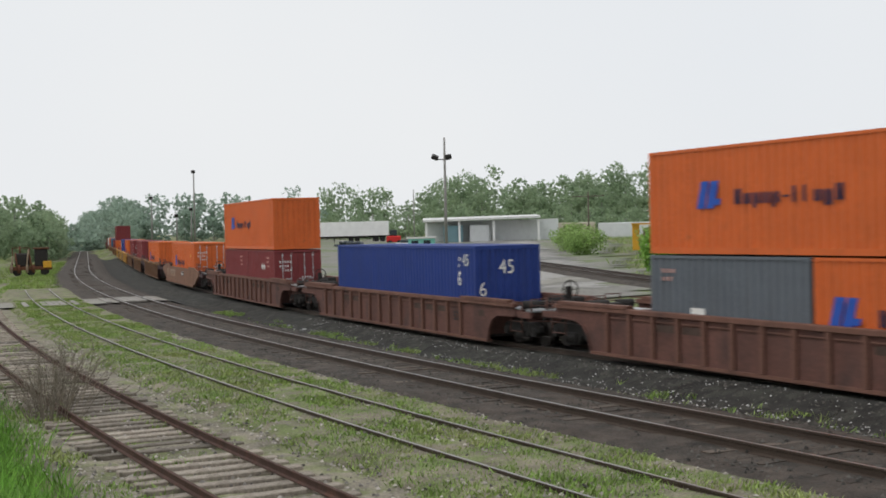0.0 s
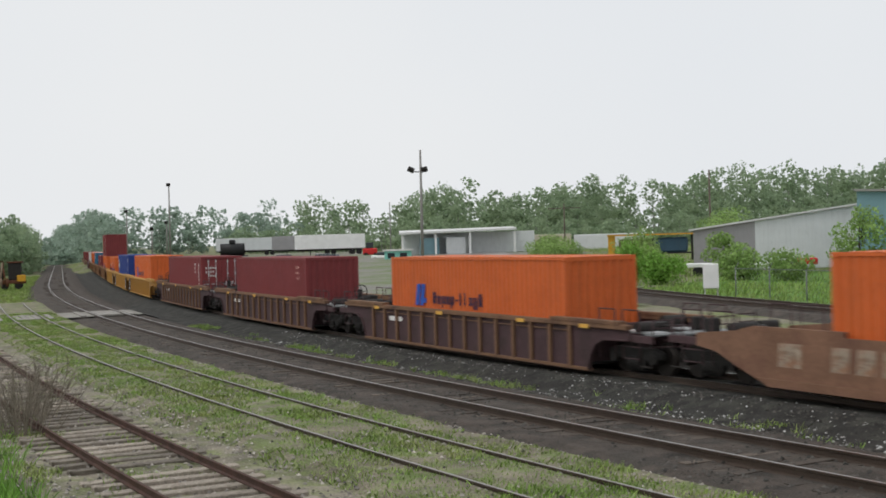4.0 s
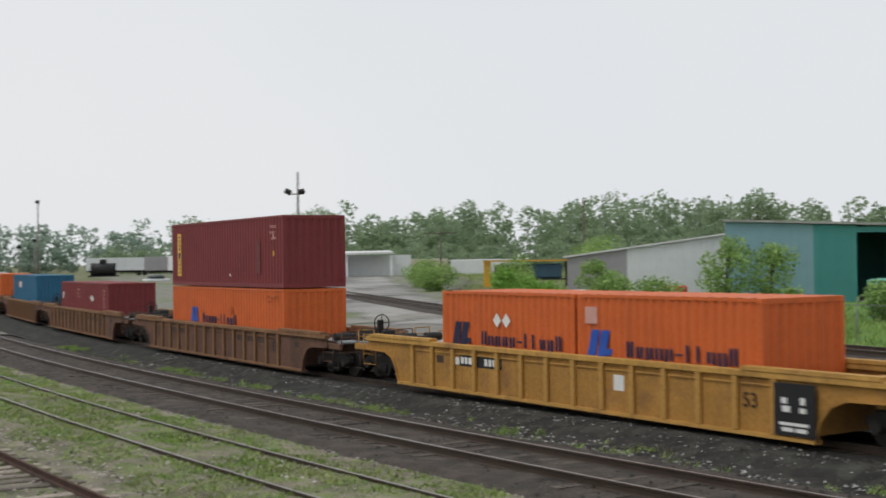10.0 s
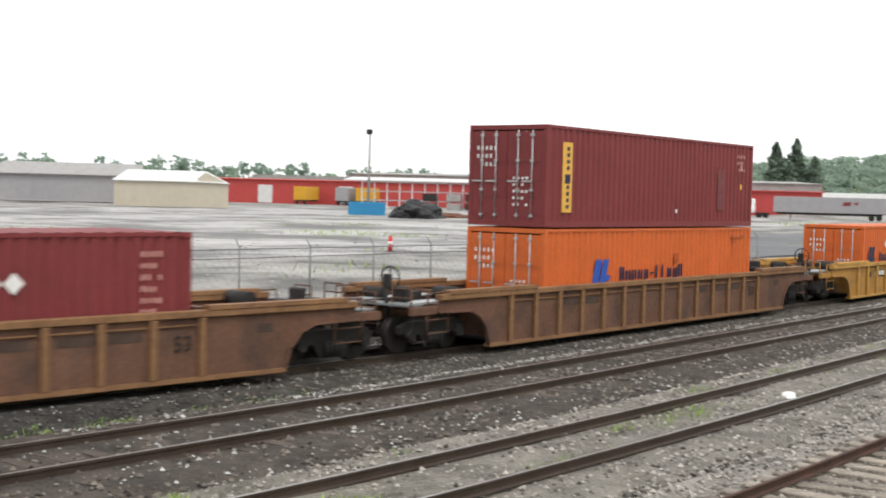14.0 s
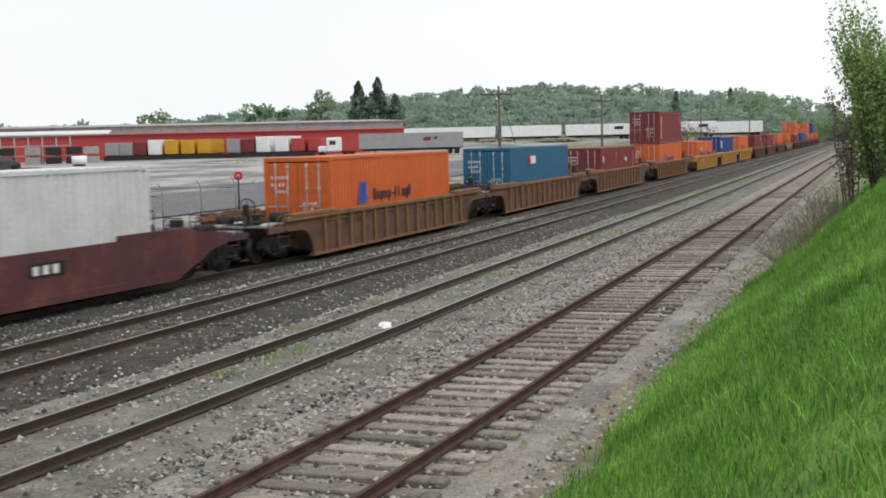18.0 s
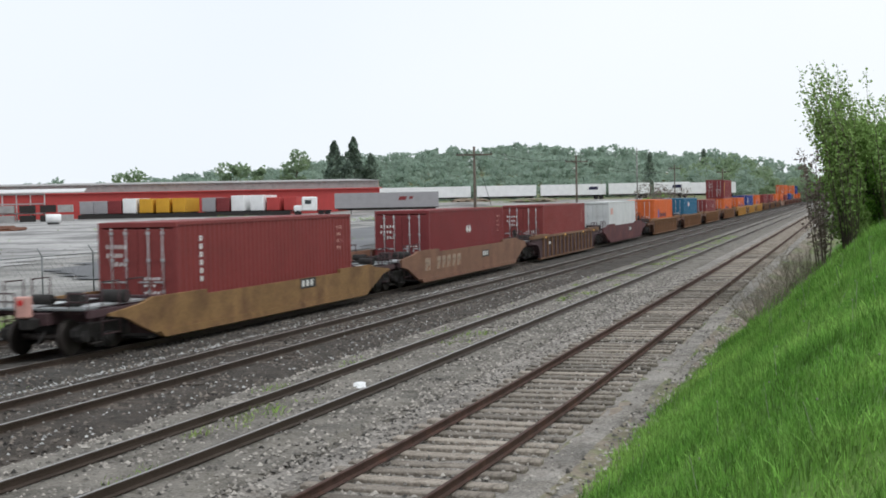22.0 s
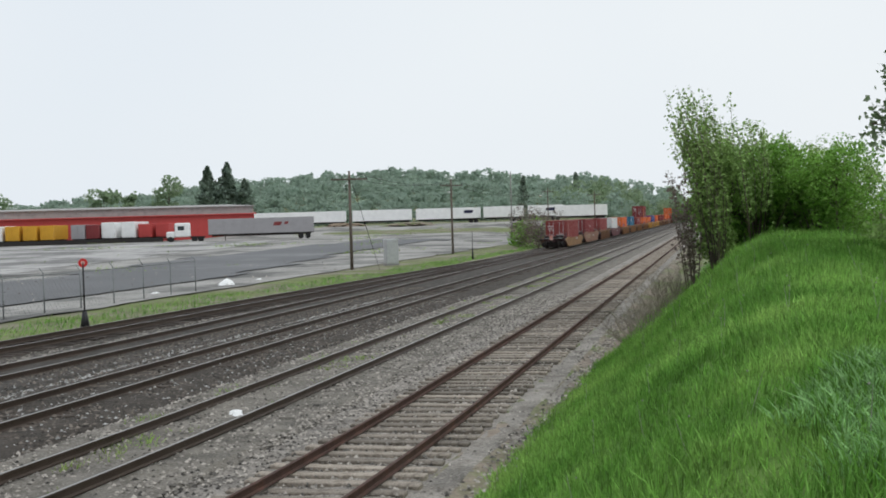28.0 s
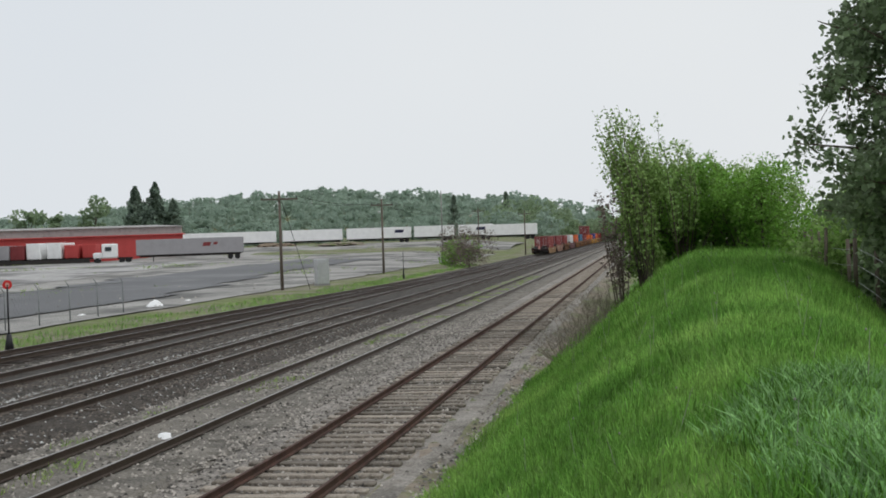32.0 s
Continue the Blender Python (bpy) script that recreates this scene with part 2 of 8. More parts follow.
M["black_paint"] = mat("black_paint", (0.02, 0.02, 0.021), 0.5, vary=0.2)
M["white_paint"] = mat("white_paint", (0.82, 0.82, 0.81), 0.6, vary=0.1, scale=1, bump=0.05)
M["galv"] = mat("galv", (0.48, 0.49, 0.49), 0.45, 0.6, vary=0.15)
M["galv_dull"] = mat("galv_dull", (0.20, 0.21, 0.21), 0.6, 0.3, vary=0.2)
M["pole_wood"] = mat("pole_wood", (0.13, 0.105, 0.085), 0.9, vary=0.3, scale=3, fine=25, bump=0.4)
M["pole_grey"] = mat("pole_grey", (0.27, 0.26, 0.245), 0.85, vary=0.25, scale=3, fine=25)
M["bark"] = mat("bark", (0.12, 0.095, 0.075), 0.95, vary=0.35, scale=3, fine=20, bump=0.7)
M["glass"] = mat("glass", (0.03, 0.04, 0.045), 0.08, vary=0.1, bump=0, spec=0.6)
M["rust_flake"] = mat("rust_flake", (0.13, 0.055, 0.032), 0.9, vary=0.3, scale=6, fine=40)
M["tyre"] = mat("tyre", (0.025, 0.025, 0.025), 0.9, vary=0.2)


def paint(name, base, rough=0.55, rust=(0.16, 0.08, 0.045), dirt=(0.6, 0.78), vary=0.14, per_object=0.0, streak=0.55):
    return mat(name, base, rough, vary=vary, scale=0.9, fine=14, bump=0.06, second=rust, mixat=dirt, mscale=1.1, per_object=per_object, streak=([0.45 * v + 0.55 * w for v, w in zip(base, rust)], streak))


def leafy(name, base, second, k=0.35, share=0.42):
    m = mat(name, base, 0.65, vary=0.22 if k > 0.3 else 0.12, scale=0.25, fine=3, bump=0, second=second, mixat=(0.4, 0.65), mscale=0.22, island=k, spec=0.2)
    return see_through(m, share)


M["leaf_spring"] = leafy("leaf_spring", (0.20, 0.385, 0.07), (0.26, 0.43, 0.095))
M["leaf_green"] = leafy("leaf_green", (0.25, 0.38, 0.12), (0.32, 0.44, 0.15))
M["leaf_dark"] = leafy("leaf_dark", (0.21, 0.28, 0.155), (0.25, 0.32, 0.18))
# both far leaf colours are paled, the hill one bluer, to imitate distance haze
M["leaf_haze_far"] = leafy("leaf_haze_far", (0.27, 0.36, 0.225), (0.32, 0.405, 0.245), 0.12, 0.58)
M["leaf_haze_hill"] = leafy("leaf_haze_hill", (0.32, 0.41, 0.335), (0.36, 0.45, 0.36), 0.08, 0.62)
M["spruce"] = leafy("spruce", (0.19, 0.25, 0.20), (0.22, 0.28, 0.21))
M["brush_brown"] = leafy("brush_brown", (0.19, 0.155, 0.135), (0.22, 0.18, 0.15))

# ---- mesh helpers ----


def bm_box(bm, x0, x1, y0, y1, z0, z1, mi=0, bev=0.0):
    vs = [bm.verts.new(p) for p in ((x0, y0, z0), (x1, y0, z0), (x1, y1, z0), (x0, y1, z0), (x0, y0, z1), (x1, y0, z1), (x1, y1, z1), (x0, y1, z1))]
    fs = [bm.faces.new([vs[i] for i in q]) for q in ((0, 3, 2, 1), (4, 5, 6, 7), (0, 1, 5, 4), (1, 2, 6, 5), (2, 3, 7, 6), (3, 0, 4, 7))]
    for q in fs:
        q.material_index = mi
    if bev:
        es = list({e for q in fs for e in q.edges})
        bmesh.ops.bevel(bm, geom=es, offset=bev, segments=1, affect="EDGES")
    return bm


def bm_cyl(bm, p, q, r0, r1=None, n=10, mi=0, caps=True):
    p, q = Vector(p), Vector(q)
    r1 = r0 if r1 is None else r1
    ax = (q - p).normalized()
    u = ax.orthogonal().normalized()
    v = ax.cross(u)
    a = [bm.verts.new(p + (u * math.cos(2 * math.pi * i / n) + v * math.sin(2 * math.pi * i / n)) * r0) for i in range(n)]
    b = [bm.verts.new(q + (u * math.cos(2 * math.pi * i / n) + v * math.sin(2 * math.pi * i / n)) * r1) for i in range(n)]
    for i in range(n):
        fc = bm.faces.new((a[i], a[(i + 1) % n], b[(i + 1) % n], b[i]))
        fc.material_index, fc.smooth = mi, True
    if caps:
        bm.faces.new(a[::-1]).material_index = mi
        bm.faces.new(b).material_index = mi
    return bm


def bm_prism(bm, poly, y0, y1, mi=0):
    """A closed x-z outline drawn through from y0 to y1."""
    a = [bm.verts.new((x, y0, z)) for x, z in poly]
    b = [bm.verts.new((x, y1, z)) for x, z in poly]
    n = len(poly)
    bm.faces.new(a).material_index = mi
    bm.faces.new(b[::-1]).material_index = mi
    for i in range(n):
        bm.faces.new((a[(i + 1) % n], a[i], b[i], b[(i + 1) % n])).material_index = mi
    return bm


def done(bm, name, mats, fix=True):
    if fix:
        bmesh.ops.recalc_face_normals(bm, faces=bm.faces)
    me = bpy.data.meshes.new(name)
    bm.to_mesh(me)
    bm.free()
    for m in mats if isinstance(mats, (list, tuple)) else [mats]:
        me.materials.append(m)
    return me


def part(name, bm, material, parent, label=""):
    """One mesh object under a thing or a part."""
    me = bm if isinstance(bm, bpy.types.Mesh) else done(bm, name, material)
    ob = new(name, me)
    ob.parent = parent
    if label:
        ob["label"] = label
    if name in ("lettering", "wordmark", "brushwood", "markings"):
        ob["kind"] = "stuff"
    return ob


def thing(name, label, category, group="", at=None, kind=""):
    ob = tagged(new(name), label, category, group, kind)
    ob.empty_display_size = 0.3
    if at is not None:
        ob.matrix_basis = at
    return ob


def solo(name, bm, material, label, category, group="", kind="", at=None, fix=True):
    ob = tagged(new(name, done(bm, name, material, fix)), label, category, group, kind)
    if at is not None:
        ob.matrix_basis = at
    return ob


def grid_mesh(name, xs, ys, fz, material):
    nx, ny = len(xs), len(ys)
    vs = [(x, y, fz(x, y)) for y in ys for x in xs]
    fs = [(j * nx + i, j * nx + i + 1, (j + 1) * nx + i + 1, (j + 1) * nx + i) for j in range(ny - 1) for i in range(nx - 1)]
    me = bpy.data.meshes.new(name)
    me.from_pydata(vs, [], fs)
    me.polygons.foreach_set("use_smooth", [True] * len(fs))
    me.materials.append(material)
    return me


# ---- the lines of the tracks ----


def y_main(x):
    """Centre line of the inner main track: straight to the east, a long bend to the west."""
    if x >= 25:
        return 13.6
    q = min(25 - x, 175)
    y = 13.6 + 1.69442e-3 * q ** 2 - 1.31852e-6 * q ** 3 - 5.17409e-9 * q ** 4
    return y if x > -150 else y - 0.361 * (x + 150)


def ease(u):
    u = min(max(u, 0), 1)
    return u * u * (3 - 2 * u)


def y_train(x):
    return y_main(x) + 4.6 + 2.9 * ease((42 - x) / 74)


def y_siding(x):
    return y_main(x) - 4.3


def y_spur(x):
    return y_main(x) - 8.3


def y_lead(x):
    """The yard lead beyond the train, which joins it in the east."""
    return y_train(x) - 0.5 * ease(x / 20) + 4.3 * ease((150 - x) / 130) + 0.002 * max(0, -x) ** 1.5


def y_back(x):
    """A yard track behind the train, bending away to the west."""
    q = max(x, -75.0)
    return 36.4 - 0.2 * q + 0.0026 * q * q - (0.55 * (x + 75) if x < -75 else 0.0)


def tangent(fy, x):
    return math.atan2(fy(x + 0.5) - fy(x - 0.5), 1.0)


S_X = np.arange(-620.0, 700.0, 0.5)
S_Y = np.array([y_train(v) for v in S_X])
S_S = np.concatenate([[0], np.cumsum(np.hypot(np.diff(S_X), np.diff(S_Y)))])
S_S -= np.interp(0.0, S_X, S_S)


def z_train(x):
    """The outer main lies a little lower to the west."""
    return -0.12 - 0.05 * ease((15 - x) / 22) - 0.15 * ease((-15 - x) / 20)


def train_pose(s):
    """Pose of a point that has run s metres along the outer main."""
    x = float(np.interp(s, S_S, S_X))
    return Matrix.Translation((x, y_train(x), z_train(x))) @ Euler((0, 0, tangent(y_train, x))).to_matrix().to_4x4()

# ---- ground ----


def bank(x, y):
    """Height of the grass bank on which the camera stands: a ridge that grows to the east."""
    toe = 3.5 - 0.03 * max(0, x - 25) if x > -4 else 3.5 + 0.23 * min(-4 - x, 26)
    d = toe - y
    if d <= 0:
        return 0.0
    top = 2.27 + 0.72 * ease((x - 2) / 28)
    run = 4.6 if x > -4 else 4.6 + 0.25 * min(-4 - x, 26)
    h = top * (0.35 * min(d / run, 1) + 0.65 * ease(d / run))
    return h - (top - 0.7) * ease((d - run - 0.6 - 1.3 * ease((x - 18) / 12)) / 3.8)


def rise(x, y):
    """Yard a little higher than the rails, and a wooded ridge far off."""
    d = math.hypot(x, y)
    a = math.degrees(math.atan2(y, x))
    up = 1.2 * ease((d - 110) / 150) * ease((y - 28) / 20) if y > 28 else 0
    up += 1.7 * ease((d - 262) / 45) * ease((24 - a) / 3) * ease((a - 3) / 2) if d > 262 and y > 0 else 0
    return up + (18 * ease((d - 420) / 330) * math.exp(-((a - 15) / 13.0) ** 2) if d > 420 and y > 0 else 0)


def ground_z(x, y):
    b = bank(x, y)
    n = noise.noise((x * 0.35, y * 0.35, 0)) * 0.05 + noise.noise((x * 1.3, y * 1.3, 3)) * 0.02
    if b > 0:
        return -0.42 + b + n * min(1.0, b * 4) * 2
    ym = y_main(x)
    if ym - 10.6 < y < ym + 9.0:
        return -1.0
    return -0.42 + n + rise(x, y)


xs = sorted({*np.arange(-60, 90, 0.75), *np.arange(-200, 260, 5.0), *np.arange(-1000, 1001, 40.0), -3500, -2500, -1500, 1500, 2500, 3500})
ys = sorted({*np.arange(-12, 9, 0.5), *np.arange(-40, 120, 4.0), *np.arange(-400, 1001, 30.0), -3500, -1500, 1500, 2500, 3500})
ground = tagged(new("ground", grid_mesh("ground", [float(v) for v in xs], [float(v) for v in ys], ground_z, M["weed_soil"])), "weedy green and brown soil beside the tracks", "ground", kind="structure")


def ribbon(name, fy, lo, hi, prof, material, step=2.0, wob=0.0, drop=None):
    """A strip along fy: prof is a list of (offset, height)."""
    xs_ = []
    x = lo
    while x <= hi:
        xs_.append(x)
        x += step if abs(x) < 120 else step * 4
    vs, fs = [], []
    for x in xs_:
        a = tangent(fy, x)
        for o, z in prof:
            w = wob * noise.noise((x * 0.5, o * 1.7, 5)) if wob else 0
            vs.append((x - math.sin(a) * o, fy(x) + math.cos(a) * o, z + w + (drop(x, o) if drop else 0)))
    k = len(prof)
    for i in range(len(xs_) - 1):
        for j in range(k - 1):
            fs.append((i * k + j, (i + 1) * k + j, (i + 1) * k + j + 1, i * k + j + 1))
    me = bpy.data.meshes.new(name)
    me.from_pydata(vs, [], fs)
    me.materials.append(material)
    return me


def flat_prof(o0, z0, o1, z1, n):
    return [(o0 + (o1 - o0) * i / n, z0 + (z1 - z0) * i / n) for i in range(n + 1)]


tagged(new("ballast_bed", ribbon("ballast_bed", y_main, -300, 520, [(-2.9, -0.46), (-2.2, -0.24)] + flat_prof(-1.7, -0.152, 1.7, -0.152, 8) + [(2.1, -0.24), (2.7, -0.46)], M["ballast_main"], 1.0, 0.05)), "dark brown crushed-stone bed of the inner main track", "ballast", kind="structure")
tagged(new("ballast_bed", ribbon("ballast_bed", y_train, -300, 520, [(-3.6, -0.45), (-2.6, -0.36)] + flat_prof(-1.9, -0.15, 1.9, -0.15, 10) + [(2.7, -0.46)], M["ballast_floor"], 1.0, 0.05, lambda x, o: z_train(x))), "dark crushed-stone bed of the outer main track", "ballast", kind="structure")
tagged(new("ballast_floor", ribbon("ballast_floor", y_main, -300, 520, flat_prof(-3.4, -0.46, 9.8, -0.46, 24), M["ballast_floor"], 1.0, 0.035, lambda x, o: z_train(x) * ease((o - 1.6) / 2.4))), "dark gravel floor between the main tracks", "ballast", kind="structure")
tagged(new("ballast_bed", ribbon("ballast_bed", y_siding, -88, 520, [(-2.3, -0.43)] + flat_prof(-1.8, -0.165, 1.8, -0.165, 10) + [(2.4, -0.43)], M["ballast_weedy"], 1.0, 0.05, lambda x, o: 0.1 * ease((10 - x) / 20))), "grey gravel bed of the siding, weedy in the west", "ballast", kind="structure")
tagged(new("ballast_bed", ribbon("ballast_bed", y_spur, -80, 520, [(-2.5, -0.46)] + flat_prof(-1.7, -0.215, 1.9, -0.205, 10) + [(2.4, -0.4)], M["ballast_old"], 1.0, 0.05)), "pale gravel bed of the rusty spur track", "ballast", kind="structure")
tagged(new("ballast_bed", ribbon("ballast_bed", y_lead, -260, 150, [(-2.4, -0.45)] + flat_prof(-1.7, -0.24, 1.7, -0.24, 8) + [(2.4, -0.45)], M["ballast_main"], 1.5, 0.05)), "dark gravel bed of the yard lead", "ballast", kind="structure")

tagged(new("ballast_bed", ribbon("ballast_bed", y_back, -200, 15, [(-2.6, -0.44)] + flat_prof(-1.8, -0.2, 1.8, -0.2, 6) + [(2.6, -0.44)], M["ballast_main"], 2.0, 0.05)), "dark gravel bed of the back yard track", "ballast", kind="structure")

tagged(new("west_verge", ribbon("west_verge", y_main, -300, -70, flat_prof(-12, -0.44, -2.3, -0.40, 12), M["weed_soil"], 1.5, 0.1)), "green weedy verge beside the line beyond the crossing", "verge", kind="structure")

# ---- rails and ties ----


def rail_mesh(name, fy, off, lo, hi, body, top, drop=None, size=1.0):
    prof = [(-0.065, -0.17), (0.065, -0.17), (0.065, -0.155), (0.012, -0.13), (0.012, -0.045), (0.036, -0.035), (0.036, -0.004), (0.03, 0.0), (-0.03, 0.0), (-0.036, -0.004), (-0.036, -0.035), (-0.012, -0.045), (-0.012, -0.13), (-0.065, -0.155)]
    prof = [(o * size, z * size) for o, z in prof]
    xs_, x = [], lo
    while x <= hi:
        xs_.append(x)
        x += 1.5 if abs(x) < 120 else 6.0
    vs, fs, mi = [], [], []
    k = len(prof)
    for x in xs_:
        a = tangent(fy, x)
        for o, z in prof:
            vs.append((x - math.sin(a) * (off + o), fy(x) + math.cos(a) * (off + o), z + (drop(x) if drop else 0)))
    for i in range(len(xs_) - 1):
        for j in range(k):
            fs.append((i * k + j, (i + 1) * k + j, (i + 1) * k + (j + 1) % k, i * k + (j + 1) % k))
            mi.append(1 if j == 7 else 0)
    me = bpy.data.meshes.new(name)
    me.from_pydata(vs, [], fs)
    me.materials.append(body)
    me.materials.append(top)
    me.polygons.foreach_set("material_index", mi)
    return me


rng = random.Random(4)


def tie_mesh(name, length=2.55, w=0.23, h=0.18):
    bm = bmesh.new()
    bm_box(bm, -w / 2, w / 2, -length / 2, length / 2, -h, 0, bev=0.015)
    return bm


def track(name, label, fy, lo, hi, body, top, tie, near, sunk=0.0, skip=0.0, drop=None, size=1.0):
    """A track: two rails, its nearest ties one by one, the far ones as one mesh, with plates and joint bars."""
    t = thing(name, label, "railway track", kind="structure")
    for off in (-0.7525, 0.7525):
        part("rail", rail_mesh("rail", fy, off, lo, hi, body, top, drop, size), None, t)
    me = done(tie_mesh("tie"), "tie", tie)
    plate = bmesh.new()
    for s in (-0.7525, 0.7525):
        bm_box(plate, -0.1, 0.1, s - 0.15, s + 0.15, 0.0, 0.012)
    far = bmesh.new()
    x, k = lo + 0.3, 0
    while x < hi:
        a = tangent(fy, x) + rng.uniform(-0.02, 0.02)
        z = -0.172 * size - sunk - abs(rng.gauss(0, 0.012)) + (drop(x) if drop else 0)
        if rng.random() >= skip:
            m = Matrix.Translation((x, fy(x) + rng.uniform(-0.06, 0.06), z)) @ Euler((rng.uniform(-0.012, 0.012), rng.uniform(-0.03, 0.03), a)).to_matrix().to_4x4()
            if near and near[0] < x < near[1] and not (near[2] < x < near[3]) and k < 298:
                o = part("tie", me, None, t)
                o.matrix_basis = m
                k += 1
            elif abs(x) < 200:
                v0 = len(far.verts)
                pts = [m @ Vector(p) for p in ((-0.115, -1.27, 0), (0.115, -1.27, 0), (0.115, 1.27, 0), (-0.115, 1.27, 0), (-0.115, -1.27, -0.15), (0.115, -1.27, -0.15), (0.115, 1.27, -0.15), (-0.115, 1.27, -0.15))]
                vv = [far.verts.new(p) for p in pts]
                for q in ((0, 1, 2, 3), (0, 4, 5, 1), (1, 5, 6, 2), (2, 6, 7, 3), (3, 7, 4, 0)):
                    far.faces.new([vv[i] for i in q])
        x += 0.56 + rng.uniform(-0.05, 0.05)
    if len(far.verts):
        o = part("ties", far, tie, t)
        o["kind"] = "stuff"
    return t


track("spur_track", "spur track with rusty rails on grey weathered wooden ties", y_spur, -80, 420, M["rail_rusty"], M["rail_rusty"], M["tie_old"], (-46, 78, -6, 8), sunk=0.01, skip=0.03, size=0.78)
track("siding_track", "siding with worn rails half sunk in gravel and weeds", y_siding, -86, 420, M["rail_worn"], M["rail_top"], M["tie_dark"], None, sunk=0.03, size=0.85)
track("main_track", "inner main track with worn rails on dark ties", y_main, -300, 500, M["rail_worn"], M["rail_top"], M["tie_brown"], None, sunk=-0.028)
track("main_track", "outer main track with polished rails on dark ties", y_train, -300, 500, M["rail_worn"], M["rail_top"], M["tie_dark"], None, sunk=0.03, drop=z_train)
track("yard_lead", "yard lead track with dull rails on dark ties", y_lead, -260, 148, M["rail_worn"], M["rail_top"], M["tie_dark"], None, sunk=0.02)

track("yard_track", "dark yard track behind the train on black ties", y_back, -200, 15, M["rail_worn"], M["rail_dull"], M["tie_dark"], None, sunk=0.02)

# ---- containers and well cars ----
BOX = {
    "orange": paint("box_orange", (0.62, 0.132, 0.03), 0.5, (0.36, 0.10, 0.03), (0.62, 0.85)),
    "maroon": paint("box_maroon", (0.205, 0.037, 0.039), 0.55, (0.13, 0.036, 0.036), (0.6, 0.85)),
    "red": paint("box_red", (0.225, 0.045, 0.042), 0.55, (0.15, 0.04, 0.034), (0.6, 0.85)),
    "blue": paint("box_blue", (0.018, 0.045, 0.22), 0.5, (0.03, 0.04, 0.10), (0.65, 0.9)),
    "teal": paint("box_teal", (0.025, 0.13, 0.23), 0.5, (0.05, 0.09, 0.12), (0.65, 0.9)),
    "white": paint("box_white", (0.62, 0.63, 0.62), 0.5, (0.45, 0.42, 0.36), (0.6, 0.9)),
    "grey": paint("box_grey", (0.125, 0.14, 0.16), 0.55, (0.09, 0.09, 0.09), (0.6, 0.85)),
}
CARP = {
    "brown": paint("car_brown", (0.15, 0.076, 0.048), 0.75, (0.08, 0.047, 0.037), (0.46, 0.68), 0.28),
    "brown_trim": paint("car_brown_trim", (0.24, 0.127, 0.06), 0.75, (0.15, 0.07, 0.045), (0.5, 0.75), 0.25),
    "russet": paint("car_russet", (0.135, 0.064, 0.05), 0.75, (0.075, 0.042, 0.036), (0.46, 0.68), 0.28),
    "russet_trim": paint("car_russet_trim", (0.17, 0.083, 0.06), 0.75, (0.10, 0.052, 0.04), (0.48, 0.72), 0.25),
    "yellow": paint("car_yellow", (0.40, 0.205, 0.048), 0.7, (0.20, 0.10, 0.045), (0.5, 0.74), 0.25),
    "yellow_trim": paint("car_yellow_trim", (0.50, 0.28, 0.07), 0.7, (0.26, 0.13, 0.05), (0.52, 0.76), 0.25),
    "black": paint("car_black", (0.075, 0.042, 0.045), 0.75, (0.05, 0.033, 0.03), (0.5, 0.7), 0.25),
    "black_trim": paint("car_black_trim", (0.20, 0.11, 0.062), 0.75, (0.10, 0.055, 0.042), (0.48, 0.7), 0.25),
    "ochre": paint("car_ochre", (0.25, 0.145, 0.06), 0.75, (0.15, 0.08, 0.04), (0.46, 0.68), 0.28),
    "tan": paint("car_tan", (0.215, 0.115, 0.072), 0.75, (0.15, 0.07, 0.05), (0.5, 0.75), 0.25),
    "plum": paint("car_plum", (0.095, 0.034, 0.038), 0.75, (0.17, 0.06, 0.045), (0.5, 0.72), 0.25),
}
MARK = {
    "navy": mat("mark_navy", (0.02, 0.022, 0.06), 0.6, vary=0.2, bump=0),
    "sky": mat("mark_blue", (0.025, 0.09, 0.42), 0.6, vary=0.2, bump=0),
    "white": mat("mark_white", (0.75, 0.74, 0.71), 0.6, vary=0.15, bump=0),
    "amber": mat("mark_amber", (0.75, 0.42, 0.08), 0.6, vary=0.15, bump=0),
    "pink": mat("mark_pink", (0.6, 0.33, 0.28), 0.6, vary=0.2, bump=0),
    "black": M["black_paint"],
    "scuff": mat("mark_scuff", (0.07, 0.045, 0.035), 0.8, vary=0.4, bump=0),
    "faded": mat("mark_faded", (0.36, 0.29, 0.22), 0.8, vary=0.5, scale=5, bump=0, second=(0.24, 0.12, 0.07), mixat=(0.42, 0.62), mscale=4),
    "worn": mat("mark_worn", (0.155, 0.058, 0.058), 0.8, vary=0.4, bump=0, second=(0.19, 0.04, 0.042), mixat=(0.45, 0.6), mscale=5),
    "burnt": mat("mark_burnt", (0.38, 0.085, 0.025), 0.8, vary=0.4, bump=0, second=(0.58, 0.14, 0.03), mixat=(0.5, 0.65), mscale=6),
    "red": mat("mark_red", (0.6, 0.03, 0.03), 0.6, vary=0.1, bump=0),
}
WID, HGT = 2.438, 2.591
CACHE = {}


def wave_wall(length, height, depth=0.046, pitch=0.277):
    """A corrugated sheet: x along, z up, waves towards +y from y=0."""
    bm = bmesh.new()
    n = max(3, round(length / pitch))
    p = length / n
    pts = []
    for i in range(n):
        pts += [(i * p, 0), (i * p + 0.27 * p, 0), (i * p + 0.5 * p, depth), (i * p + 0.77 * p, depth)]
    pts.append((length, 0))
    a = [bm.verts.new((x, y, 0)) for x, y in pts]
    b = [bm.verts.new((x, y, height)) for x, y in pts]
    for i in range(len(pts) - 1):
        bm.faces.new((a[i], a[i + 1], b[i + 1], b[i]))
    return bm


def cached(key, make, mats):
    if key not in CACHE:
        CACHE[key] = done(make(), key[0], mats)
    return CACHE[key]


